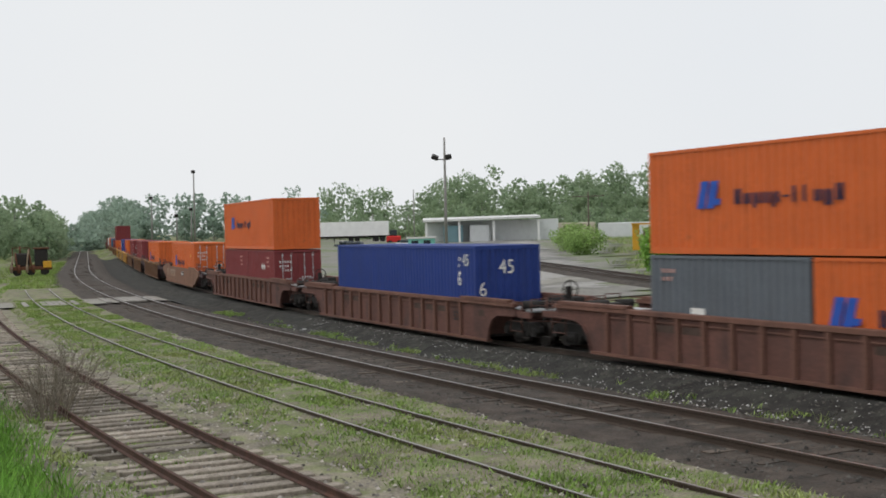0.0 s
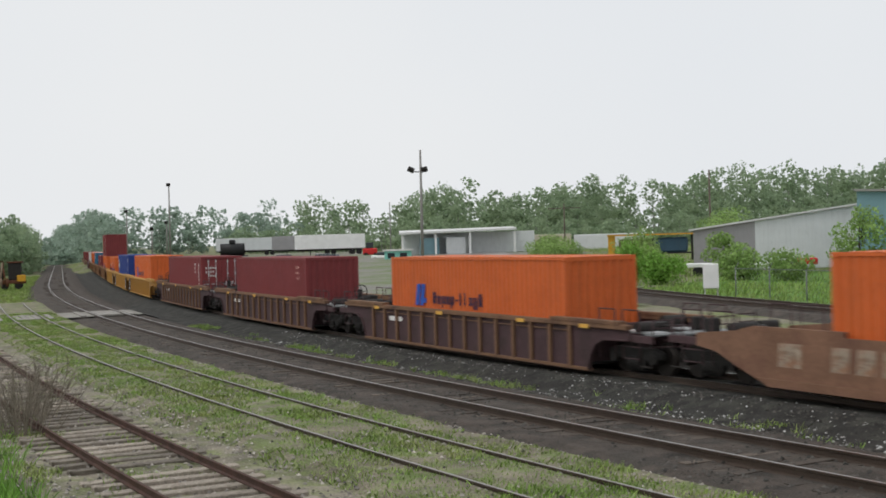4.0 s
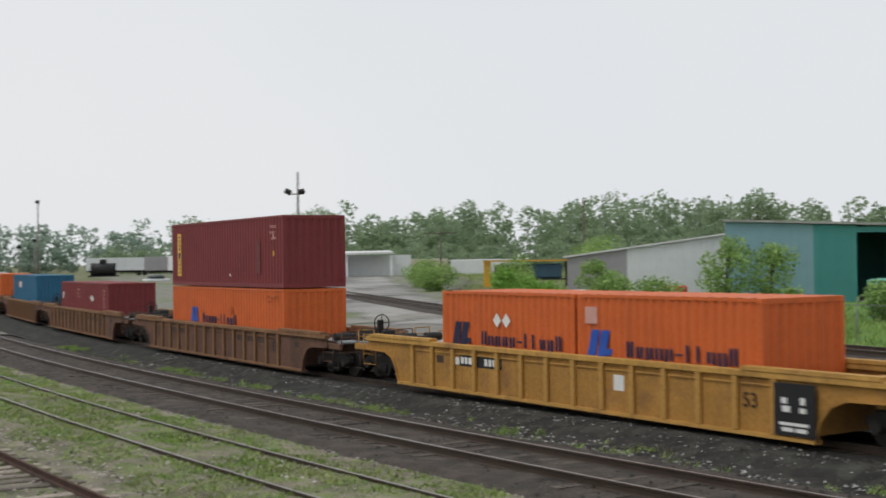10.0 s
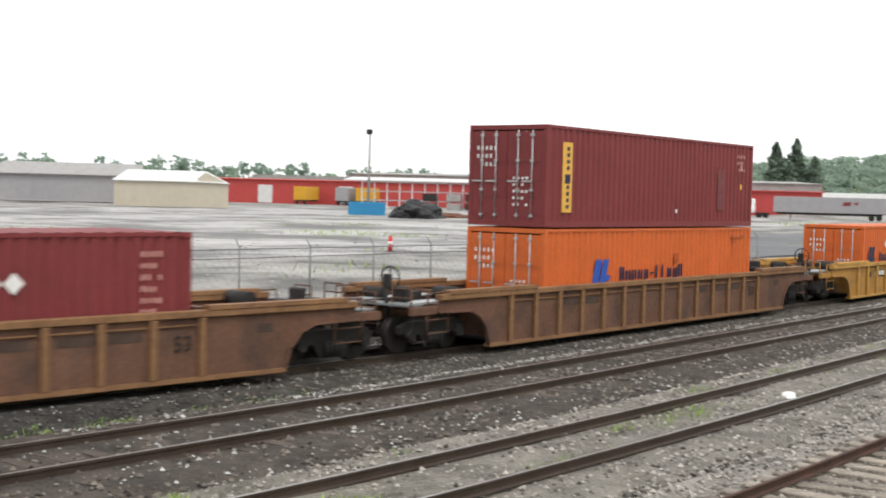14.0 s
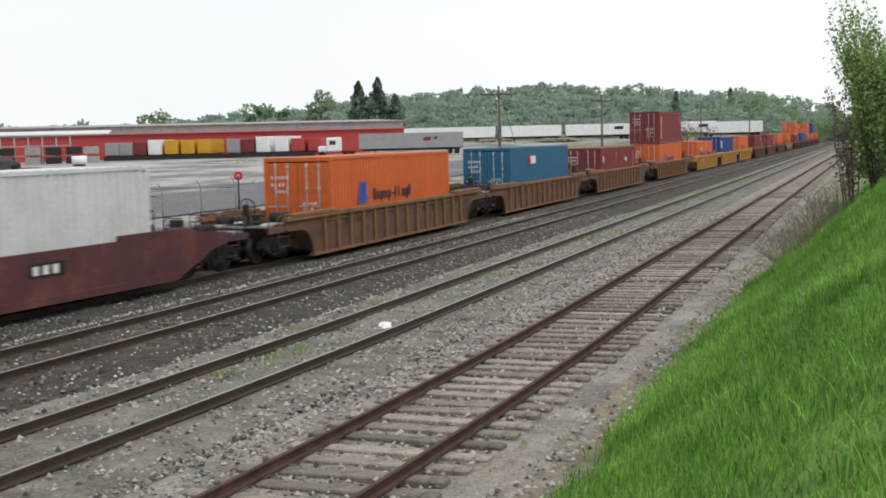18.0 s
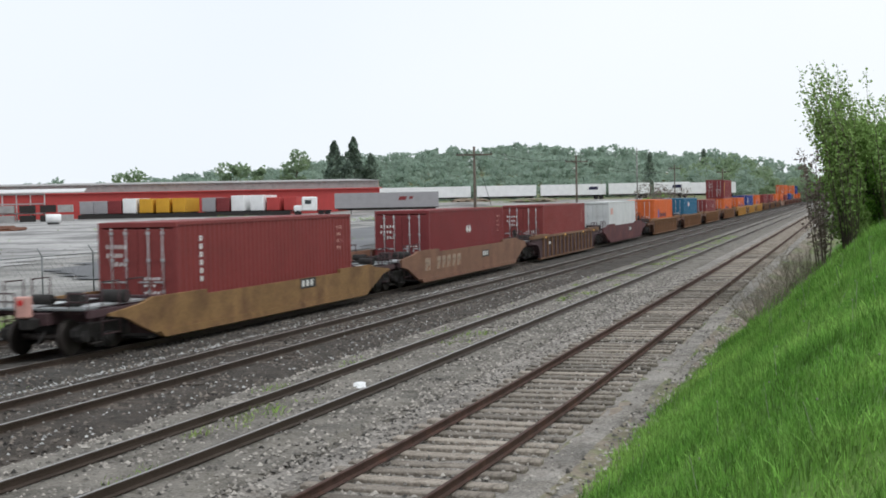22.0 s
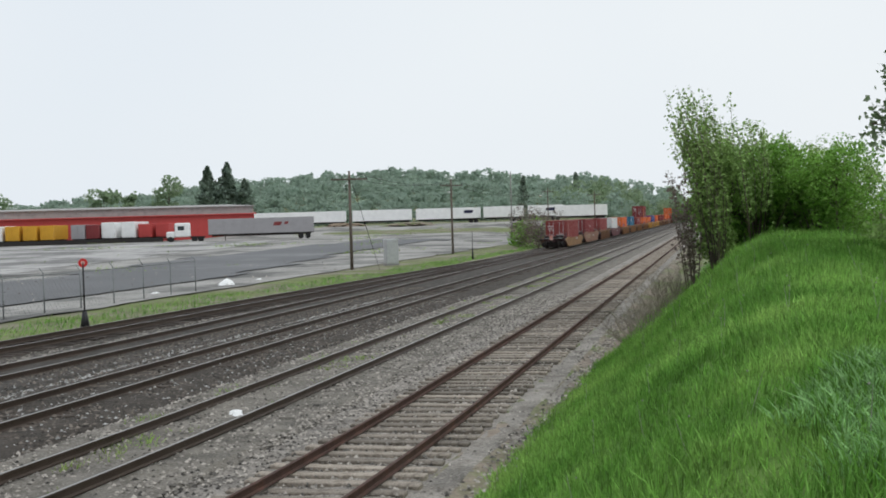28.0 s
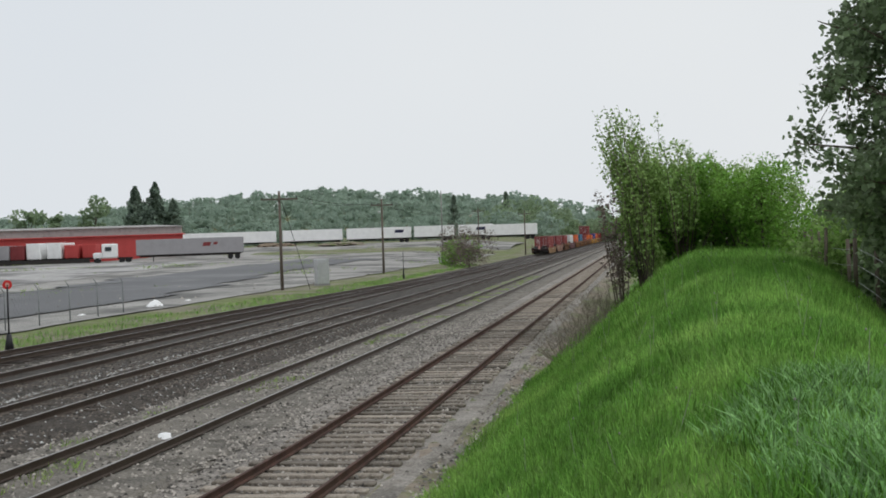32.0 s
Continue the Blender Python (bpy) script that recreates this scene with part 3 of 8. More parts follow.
def box_frame(L):
    bm = bmesh.new()
    w = WID / 2
    for sx in (0, L - 0.12):
        for sy in (-w, w - 0.12):
            bm_box(bm, sx, sx + 0.12, sy, sy + 0.12, 0.118, HGT - 0.118)
    for sy in (-w, w - 0.07):
        bm_box(bm, 0.12, L - 0.12, sy + 0.004, sy + 0.066, 0.0, 0.15)
        bm_box(bm, 0.12, L - 0.12, sy + 0.004, sy + 0.066, HGT - 0.075, HGT - 0.004)
    for sx in (0.004, L - 0.104):
        bm_box(bm, sx, sx + 0.1, -w + 0.12, w - 0.12, 0.0, 0.15)
        bm_box(bm, sx, sx + 0.1, -w + 0.12, w - 0.12, HGT - 0.12, HGT - 0.004)
    bm_box(bm, 0.1, L - 0.1, -w + 0.1, w - 0.1, 0.02, 0.1)
    return bm


def castings(L):
    bm = bmesh.new()
    w = WID / 2 + 0.004
    bm_box(bm, -0.004, 0.174, -w, -w + 0.16, 0.0, 0.118, bev=0.012)
    return bm


def door_leaf():
    bm = bmesh.new()
    bm_box(bm, -0.045, 0.0, -0.555, 0.555, 0, 2.28)
    for z in (0.15, 0.6, 1.05, 1.5, 1.95):
        bm_box(bm, -0.012 - 0.045, -0.045, -0.50, 0.50, z, z + 0.2)
    return bm


def bar():
    bm = bmesh.new()
    bm_cyl(bm, (-0.075, 0, 0.0), (-0.075, 0, 2.3), 0.017, n=6)
    for z in (0.1, 0.75, 1.5, 2.15):
        bm_box(bm, -0.1, -0.05, -0.045, 0.045, z, z + 0.06)
    bm_box(bm, -0.1, -0.075, -0.02, 0.3, 0.98, 1.02)
    return bm


def flat_bars(rects, depth=0.004):
    """Painted marks as thin plates: (x0, x1, z0, z1, lean)."""
    bm = bmesh.new()
    for x0, x1, z0, z1, k in rects:
        vs = [bm.verts.new(q) for q in ((x0, 0, z0), (x1, 0, z0), (x1 + k, 0, z1), (x0 + k, 0, z1), (x0, depth, z0), (x1, depth, z0), (x1 + k, depth, z1), (x0 + k, depth, z1))]
        for q in ((0, 1, 2, 3), (0, 4, 5, 1), (1, 5, 6, 2), (2, 6, 7, 3), (3, 7, 4, 0)):
            bm.faces.new([vs[i] for i in q])
    return bm


def emblem():
    r = [(0.0, 0.3, 0.0, 0.66, 0.2), (0.37, 0.67, 0.0, 0.66, 0.2), (0.67, 0.9, 0.08, 0.23, 0.05)]
    return flat_bars(r)


def wordmark(n=11, total=3.6, h=0.36):
    r, x = [], 0.0
    step = total / n
    for i in range(n):
        tall = h if i in (0, 6, 7, 10) else h * 0.7
        lo = -0.1 if i in (2, 4, 9) else 0.0
        if i == 5:
            r.append((x, x + step * 0.7, h * 0.32, h * 0.45, 0))
        else:
            r.append((x, x + step * 0.28, lo, tall, 0))
            if i not in (6, 7):
                r.append((x + step * 0.44, x + step * 0.74, lo if i == 9 else 0.0, h * 0.7 if i not in (0, 10) else h, 0))
        x += step
    return flat_bars(r)


def codes(cols, rows_, cw=0.05, ch=0.11, gap=0.075, seed=1):
    rr = random.Random(seed)
    r = []
    for j in range(rows_):
        for i in range(cols - (j % 2)):
            if rr.random() < 0.9:
                x, z = i * (cw + gap), -j * (ch + 0.1)
                r.append((x, x + cw, z, z + ch * rr.uniform(0.85, 1), 0))
    return flat_bars(r)


def diamond():
    bm = bmesh.new()
    for cx in (0.0, 0.42):
        vs = [bm.verts.new((cx + a, 0, b)) for a, b in ((0, -0.19), (0.19, 0), (0, 0.19), (-0.19, 0))]
        bm.faces.new(vs)
    return bm


def words(text, size):
    cu = bpy.data.curves.new("figures", "FONT")
    cu.body, cu.size, cu.extrude = text, size, 0.002
    ob = new("figures_tmp", cu)
    me = bpy.data.meshes.new_from_object(ob.evaluated_get(bpy.context.evaluated_depsgraph_get()))
    bpy.data.objects.remove(ob)
    me.transform(Euler((radians(90), 0, 0)).to_matrix().to_4x4())
    return me


def figures(text, size, material, parent, x, y, z, turn=0, label=""):
    key = ("figures", text, size, material.name)
    if key not in CACHE:
        CACHE[key] = words(text, size)
        CACHE[key].materials.append(material)
    o = part("figures", CACHE[key], None, parent, label)
    o.matrix_basis = pose(x, y, z, 0, 0, turn)
    return o


def container(color, L, label, doors="rear", marks=(), group="containers on the train"):
    """A shipping container, x from its rear end at 0 to L, standing on z = 0."""
    t = thing("shipping_container", label, "container", group)
    m = BOX[color]
    w = WID / 2
    part("frame", cached(("frame", L, color), lambda: box_frame(L), m), None, t)
    side = cached(("side_panel", L, color), lambda: wave_wall(L - 0.24, HGT - 0.22), m)
    o = part("side_panel", side, None, t)
    o.matrix_basis = pose(0.12, -w + 0.012, 0.148)
    o = part("side_panel", side, None, t)
    o.matrix_basis = pose(L - 0.12, w - 0.012, 0.148, 0, 0, 180)
    end = cached(("end_panel", color), lambda: wave_wall(WID - 0.24, HGT - 0.26, 0.045), m)
    ends = {"rear": 0.0, "front": L}
    for k, x in ends.items():
        if k == doors:
            leaf = cached(("door", color), door_leaf, m)
            rod = cached(("locking_bar",), bar, M["galv"])
            sgn = 1 if k == "rear" else -1
            for s in (-1, 1):
                d = part("door", leaf, None, t)
                d.matrix_basis = pose(x + sgn * 0.055, s * 0.565, 0.15, 0, 0, 0 if k == "rear" else 180)
                for q in (-0.22, 0.22):
                    b = part("locking_bar", rod, None, d, "galvanised locking bar")
                    b.matrix_basis = pose(0, q, 0)
            cd = part("lettering", cached(("codes", 5, 3), lambda: codes(5, 3, 0.06, 0.11), MARK["white"]), None, t, "white code marks as plain bars")
            cd.matrix_basis = pose(x - sgn * 0.012, 0.95 if k == "rear" else -0.95, 1.95, 0, 0, -90 if k == "rear" else 90)
            cd = part("lettering", cached(("codes", 4, 5), lambda: codes(4, 5, 0.07, 0.07, 0.06, 3), MARK["white"]), None, t, "white weight marks as plain bars")
            cd.matrix_basis = pose(x - sgn * 0.012, -0.2 if k == "rear" else 0.2, 1.2, 0, 0, -90 if k == "rear" else 90)
        else:
            o = part("end_panel", end, None, t)
            o.matrix_basis = pose(x + (0.012 if k == "rear" else -0.012), w - 0.12 if k == "rear" else -w + 0.12, 0.148, 0, 0, -90 if k == "rear" else 90)
    o = part("roof", cached(("roof", L, color), lambda: wave_wall(L - 0.2, WID - 0.14, 0.02, 0.42), m), None, t)
    o.matrix_basis = pose(0.1, w - 0.07, HGT - 0.012, 90, 0, 0)
    cast = cached(("corner_casting", L, color), lambda: castings(L), m)
    for sx in (0, 1):
        for sz in (0, 1):
            for sy in (0, 1):
                o = part("corner_casting", cast, None, t)
                o.matrix_basis = pose(L if sx else 0, 0, HGT - 0.118 if sz else 0, 0, 0, 180 if sx else 0) if sy == sx else pose(L - 0.17 if sx else 0, WID - 0.156 if not sx else 0, HGT - 0.118 if sz else 0)
    y = -w - 0.008
    for mk in marks:
        k = mk[0]
        if k == "brand":
            o = part("emblem", cached(("emblem", mk[3]), emblem, MARK[mk[3]]), None, t, "blue slanted emblem")
            o.matrix_basis = pose(mk[1], y, 1.1 if len(mk) < 5 else mk[4])
            o = part("wordmark", cached(("wordmark", mk[2]), lambda: wordmark(11, mk[2]), MARK["navy"]), None, t, "dark wordmark as plain bars")
            o.matrix_basis = pose(mk[1] + 1.45, y, 1.18 if len(mk) < 5 else mk[4] + 0.08)
        elif k == "stripe":
            bm = flat_bars([(0, 0.46, 0, 1.8, 0)])
            o = part("banner", bm, MARK["amber"], t, "amber upright name panel")
            o.matrix_basis = pose(mk[1], y, 0.38)
            o = part("lettering", flat_bars([(0.2, 0.33, 0.1 + 0.165 * i, 0.2 + 0.165 * i, 0) for i in range(10) if i not in (4, 5)] + [(0.12, 0.38, 0.74, 0.98, 0)]), MARK["navy"], t, "dark upright lettering as plain bars")
            o.matrix_basis = pose(mk[1], y - 0.003, 0.38)
        elif k == "codes":
            o = part("lettering", cached(("codes", mk[2], mk[3], mk[4]), lambda: codes(mk[2], mk[3]), MARK[mk[4]]), None, t, "code marks as plain bars")
            o.matrix_basis = pose(mk[1], y, 2.15)
        elif k == "column":
            o = part("lettering", flat_bars([(0, 0.14, -0.2 * i, -0.2 * i + 0.13, 0) for i in range(mk[2])]), MARK["white"], t, "column of white marks as plain bars")
            o.matrix_basis = pose(mk[1], y, 2.1)
        elif k == "diamond":
            o = part("placard", cached(("placard",), diamond, MARK["white"]), None, t, "white diamond warning placards")
            o.matrix_basis = pose(mk[1], y, mk[2])
        elif k == "panel":
            o = part("panel", flat_bars([(0, mk[2], 0, mk[3], 0)]), MARK[mk[5]], t)
            o.matrix_basis = pose(mk[1], y, mk[4])
        elif k == "end_diamond":
            o = part("placard", cached(("placard",), diamond, MARK["white"]), None, t, "white diamond warning placards")
            o.matrix_basis = pose(L + 0.012, -0.5, mk[1], 0, 0, 90)
        elif k == "figures":
            figures(mk[1], mk[2], MARK["white"], t, mk[3], y, mk[4])
        elif k == "end_figures":
            figures(mk[1], mk[2], MARK["white"], t, L + 0.012, mk[3], mk[4], 90)
    return t


def wheel_mesh():
    bm = bmesh.new()
    for s in (-0.76, 0.62):
        bm_cyl(bm, (0, s, 0), (0, s + 0.14, 0), 0.42, n=20)
    for s in (-0.66, 0.62):
        bm_cyl(bm, (0, s, 0), (0, s + 0.04, 0), 0.45, n=20)
    bm_cyl(bm, (0, -1.0, 0), (0, 1.0, 0), 0.08, n=8)
    return bm


def sideframe_mesh():
    bm = bmesh.new()
    bm_prism(bm, [(-1.15, 0.05), (-1.15, 0.2), (-0.85, 0.3), (0.85, 0.3), (1.15, 0.2), (1.15, 0.05), (0.95, 0.05), (0.5, 0.0), (0.32, -0.28), (-0.32, -0.28), (-0.5, 0.0), (-0.95, 0.05)], -0.09, 0.09)
    for x in (-0.88, 0.88):
        bm_cyl(bm, (x, -0.2, 0.02), (x, 0.1, 0.02), 0.13, n=10)
    for x in (-0.2, -0.07, 0.07, 0.2):
        bm_cyl(bm, (x, -0.12, -0.24), (x, -0.12, 0.06), 0.06, n=8)
    return bm


def bogie(parent, x):
    b = part("truck", cached(("bolster",), lambda: bm_box(bmesh.new(), -0.25, 0.25, -1.0, 1.0, 0.4, 0.72, bev=0.03), M["steel_dark"]), None, parent, "black four-wheel truck")
    b.matrix_basis = pose(x, 0, 0)
    sf = cached(("sideframe",), sideframe_mesh, M["steel_dark"])
    wh = cached(("wheelset",), wheel_mesh, M["steel_wheel"])
    for s in (-0.98, 0.98):
        o = part("sideframe", sf, None, b)
        o.matrix_basis = pose(0, s, 0.45, 0, 0, 0 if s < 0 else 180)
    for s in (-0.88, 0.88):
        o = part("wheelset", wh, None, b)
        o.matrix_basis = pose(s, 0, 0.455)


def rib_side(half, e0, e1, top=1.36, low=0.08):
    """Side girder of a ribbed well car with arched cut-outs over the trucks; it reaches e0 and e1 past the well."""
    bm = bmesh.new()
    a = half
    pts = [(-a, low), (a, low), (a + 0.15, 0.5), (a + 0.4, 0.78), (a + 0.75, 0.92), (a + e1, 0.95), (a + e1, top - 0.02), (-a - e0, top - 0.02), (-a - e0, 0.95), (-a - 0.75, 0.92), (-a - 0.4, 0.78), (-a - 0.15, 0.5)]
    bm_prism(bm, pts, -0.02, 0.02)
    for s, e in ((-1, e0), (1, e1)):
        # flange round the arch
        arch = [(s * a, low), (s * (a + 0.15), 0.5), (s * (a + 0.4), 0.78), (s * (a + 0.75), 0.92), (s * (a + e), 0.95)]
        for (x0, z0), (x1, z1) in zip(arch[:-1], arch[1:]):
            n = Vector((-(z1 - z0), 0, x1 - x0)).normalized() * 0.035 * s
            bm_prism(bm, [(x0, z0), (x1, z1), (x1 + n.x, z1 + n.z), (x0 + n.x, z0 + n.z)], -0.085, -0.021)
    return bm


def chord(half, e0, e1, top=1.36):
    bm = bmesh.new()
    bm_box(bm, -half - e0, half + e1, -0.11, 0.1, top - 0.13, top, bev=0.012)
    bm_box(bm, -half, half, -0.09, 0.1, 0.05, 0.13)
    bm_box(bm, -half - min(1.6, e0 - 0.1), -half + 1.9, -0.13, 0.12, top + 0.002, top + 0.085)
    bm_box(bm, half - 1.9, half + min(1.6, e1 - 0.1), -0.13, 0.12, top + 0.002, top + 0.085)
    for i in range(13):
        # short ledge in each bay below the chord
        x = -half + 0.85 + i * 1.071
        bm_box(bm, x + 0.12, x + 0.95, -0.062, -0.021, 1.08, 1.105)
    return bm


def rib():
    bm = bmesh.new()
    bm_box(bm, -0.075, 0.075, -0.11, -0.02, 0.135, 1.225, bev=0.015)
    return bm


def slope_side(half, top=1.42, low=0.16):
    bm = bmesh.new()
    a = half
    pts = [(-a + 0.9, low), (a - 0.9, low), (a + 0.1, 0.5), (a + 0.9, 0.82), (a + 1.6, 0.92), (a + 1.6, top - 0.12), (a + 0.2, top), (-a - 0.2, top), (-a - 1.6, top - 0.12), (-a - 1.6, 0.92), (-a - 0.9, 0.82), (-a - 0.1, 0.5)]
    bm_prism(bm, pts, -0.05, 0.05)
    bm_prism(bm, [(-a - 0.2, top - 0.002), (-a + 3.2, top - 0.002), (-a + 3.2, top + 0.13), (-a + 0.4, top + 0.13)], -0.055, 0.045)
    bm_prism(bm, [(a - 3.2, top - 0.002), (a + 0.2, top - 0.002), (a - 0.4, top + 0.13), (a - 3.2, top + 0.13)], -0.055, 0.045)
    return bm


def slope_lip(half):
    bm = bmesh.new()
    a = half
    bm_prism(bm, [(-a + 0.9, 0.16), (a - 0.9, 0.16), (a - 0.55, 0.34), (-a + 0.55, 0.34)], -0.1, -0.052)
    return bm


def one_box(key, dims, material, bev=0.0):
    return cached(key, lambda: bm_box(bmesh.new(), *dims, bev=bev), material)


def stirrup():
    """A bent sill step."""
    bm = bmesh.new()
    for x in (0.0, 0.42):
        bm_cyl(bm, (x, 0, 0.34), (x, 0, 1.0), 0.013, n=5)
    bm_box(bm, -0.02, 0.44, -0.05, 0.05, 0.32, 0.345)
    return bm


def brake_gear():
    """Air reservoir, brake cylinder and rods on the end sill."""
    bm = bmesh.new()
    bm_cyl(bm, (1.45, 0.42, 1.3), (1.45, 1.12, 1.3), 0.17, n=12)
    bm_cyl(bm, (2.3, -1.0, 1.27), (2.3, -0.45, 1.27), 0.13, n=12)
    bm_cyl(bm, (2.3, -0.45, 1.27), (2.3, 0.5, 1.24), 0.03, n=6)
    bm_box(bm, 1.7, 2.05, -0.22, 0.22, 1.06, 1.34, bev=0.03)
    bm_box(bm, 2.75, 2.95, 0.35, 0.75, 1.16, 1.5, bev=0.03)
    bm_cyl(bm, (0.5, -0.25, 1.14), (3.2, -0.25, 1.14), 0.035, n=6)
    bm_cyl(bm, (0.5, 0.25, 1.12), (3.4, 0.25, 1.12), 0.028, n=6)
    return bm


def end_rail():
    """Hand rail across the end of the platform, with its uprights."""
    bm = bmesh.new()
    for y in (-1.3, -0.75, 0.75, 1.3):
        bm_cyl(bm, (3.42, y, 0.9), (3.42, y, 1.5), 0.02, n=5)
    for z in (1.3, 1.5):
        bm_cyl(bm, (3.42, -1.3, z), (3.42, -0.75, z), 0.018, n=5)
        bm_cyl(bm, (3.42, 0.75, z), (3.42, 1.3, z), 0.018, n=5)
    bm_cyl(bm, (3.46, -1.4, 0.84), (3.46, 0.1, 0.8), 0.016, n=5)
    return bm


def end_deck(t, at, colour, body):
    """The open end platform: sill, bulkhead, beams, walkways, hand rails, steps and brake gear; x outward from the bulkhead."""
    d = part("end_platform", one_box(("end_platform", colour), (0.0, 3.6, -0.32, 0.32, 0.75, 1.05), body, 0.02), None, t)
    d.matrix_basis = at
    part("bulkhead", one_box(("bulkhead", colour), (0.0, 0.25, -1.35, 1.35, 0.2, 1.22), body), None, d)
    for y in (-1.4, 1.3):
        part("side_beam", one_box(("side_beam", colour, y), (0.9, 3.5, y, y + 0.1, 0.93, 1.1), body), None, d)
    for x in (1.1, 2.1, 3.1):
        for s in (0.33, -1.29):
            part("cross_beam", one_box(("cross_beam", colour, x, s), (x, x + 0.12, s, s + 0.96, 1.0, 1.1), body), None, d)
    for y in (-0.95, 0.45):
        part("walkway", one_box(("walkway", y), (0.3, 2.9, y, y + 0.5, 1.104, 1.15), M["galv"]), None, d, "worn grey walkway grating")
    part("crossover_step", one_box(("crossover_step",), (2.92, 3.5, -1.25, 1.25, 1.104, 1.145), M["galv_dull"]), None, d, "grey crossover grating")
    part("brake_gear", cached(("brake_gear",), brake_gear, M["steel_dark"]), None, d, "black brake gear")
    part("end_rail", cached(("end_rail", colour), end_rail, body), None, d)
    for y in (-1.38, 1.38):
        h = part("hand_rail", cached(("hand_rail", colour), lambda: hoop(1.75 if colour == "black" else 1.4), body), None, d)
        h.matrix_basis = pose(-0.2, y, 0)
        if colour == "black":
            h = part("hand_rail", cached(("hand_rail", colour), hoop, body), None, d)
            h.matrix_basis = pose(-1.3, y, 0)
        for z in (0.5, 0.8):
            s = part("ladder_rung", cached(("ladder_rung", colour), lambda: bm_cyl(bmesh.new(), (2.418, 0, 0), (3.132, 0, 0), 0.016, n=5), body), None, d)
            s.matrix_basis = pose(-0.2, y, z)
        s = part("sill_step", cached(("sill_step",), stirrup, M["steel_wheel"]), None, d, "worn steel sill step")
        s.matrix_basis = pose(3.02, y, 0)


def joint_deck(t, x0, x1, side, colour, body):
    """Short deck over a truck that two units share: sill, cone plate, side bracket and gratings."""
    n = x1 - x0
    d = part("joint_deck", one_box(("joint_deck", colour, round(n, 2)), (0.0, n - 0.03, -0.45, 0.45, 0.8, 1.12), body, 0.02), None, t)
    d.matrix_basis = pose(side * x0, 0, 0, 0, 0, 0 if side > 0 else 180)
    part("bulkhead", one_box(("bulkhead", colour), (0.0, 0.25, -1.35, 1.35, 0.2, 1.22), body), None, d)
    for y in (-1.3, 0.5):
        part("walkway", one_box(("joint_walkway", y, round(n, 2)), (0.3, n - 0.05, y, y + 0.8, 1.2, 1.24), M["galv"]), None, d, "worn grey walkway grating")
        part("side_bracket", one_box(("side_bracket", colour, y), (n - 0.42, n - 0.24, y, y + 0.8, 0.84, 1.18), body), None, d)


def hoop(top=1.75):
    bm = bmesh.new()
    for x in (2.4, 3.15):
        bm_cyl(bm, (x, 0, 0.45), (x, 0, top), 0.02, n=5)
    bm_cyl(bm, (2.4, 0, top), (3.15, 0, top), 0.02, n=5)
    return bm


def hand_brake():
    bm = bmesh.new()
    for i in range(12):
        a, b = 2 * math.pi * i / 12, 2 * math.pi * (i + 1) / 12
        bm_cyl(bm, (0, 0.27 * math.cos(a), 0.27 * math.sin(a)), (0, 0.27 * math.cos(b), 0.27 * math.sin(b)), 0.02, n=5)
    for i in range(4):
        a = math.pi * i / 2
        bm_cyl(bm, (0, 0, 0), (0, 0.27 * math.cos(a), 0.27 * math.sin(a)), 0.014, n=4)
    bm_box(bm, -0.16, -0.02, -0.09, 0.09, -0.22, 0.1, bev=0.02)
    bm_cyl(bm, (-0.12, 0, -0.95), (-0.12, 0, -0.2), 0.05, n=6)
    return bm


def coupler():
    bm = bmesh.new()
    bm_box(bm, 0, 0.75, -0.09, 0.09, 0.72, 0.92, bev=0.02)
    bm_box(bm, 0.72, 1.02, -0.16, 0.14, 0.68, 0.97, bev=0.04)
    bm_cyl(bm, (0.6, 0.25, 0.6), (0.95, 0.3, 0.35), 0.03, n=6)
    return bm


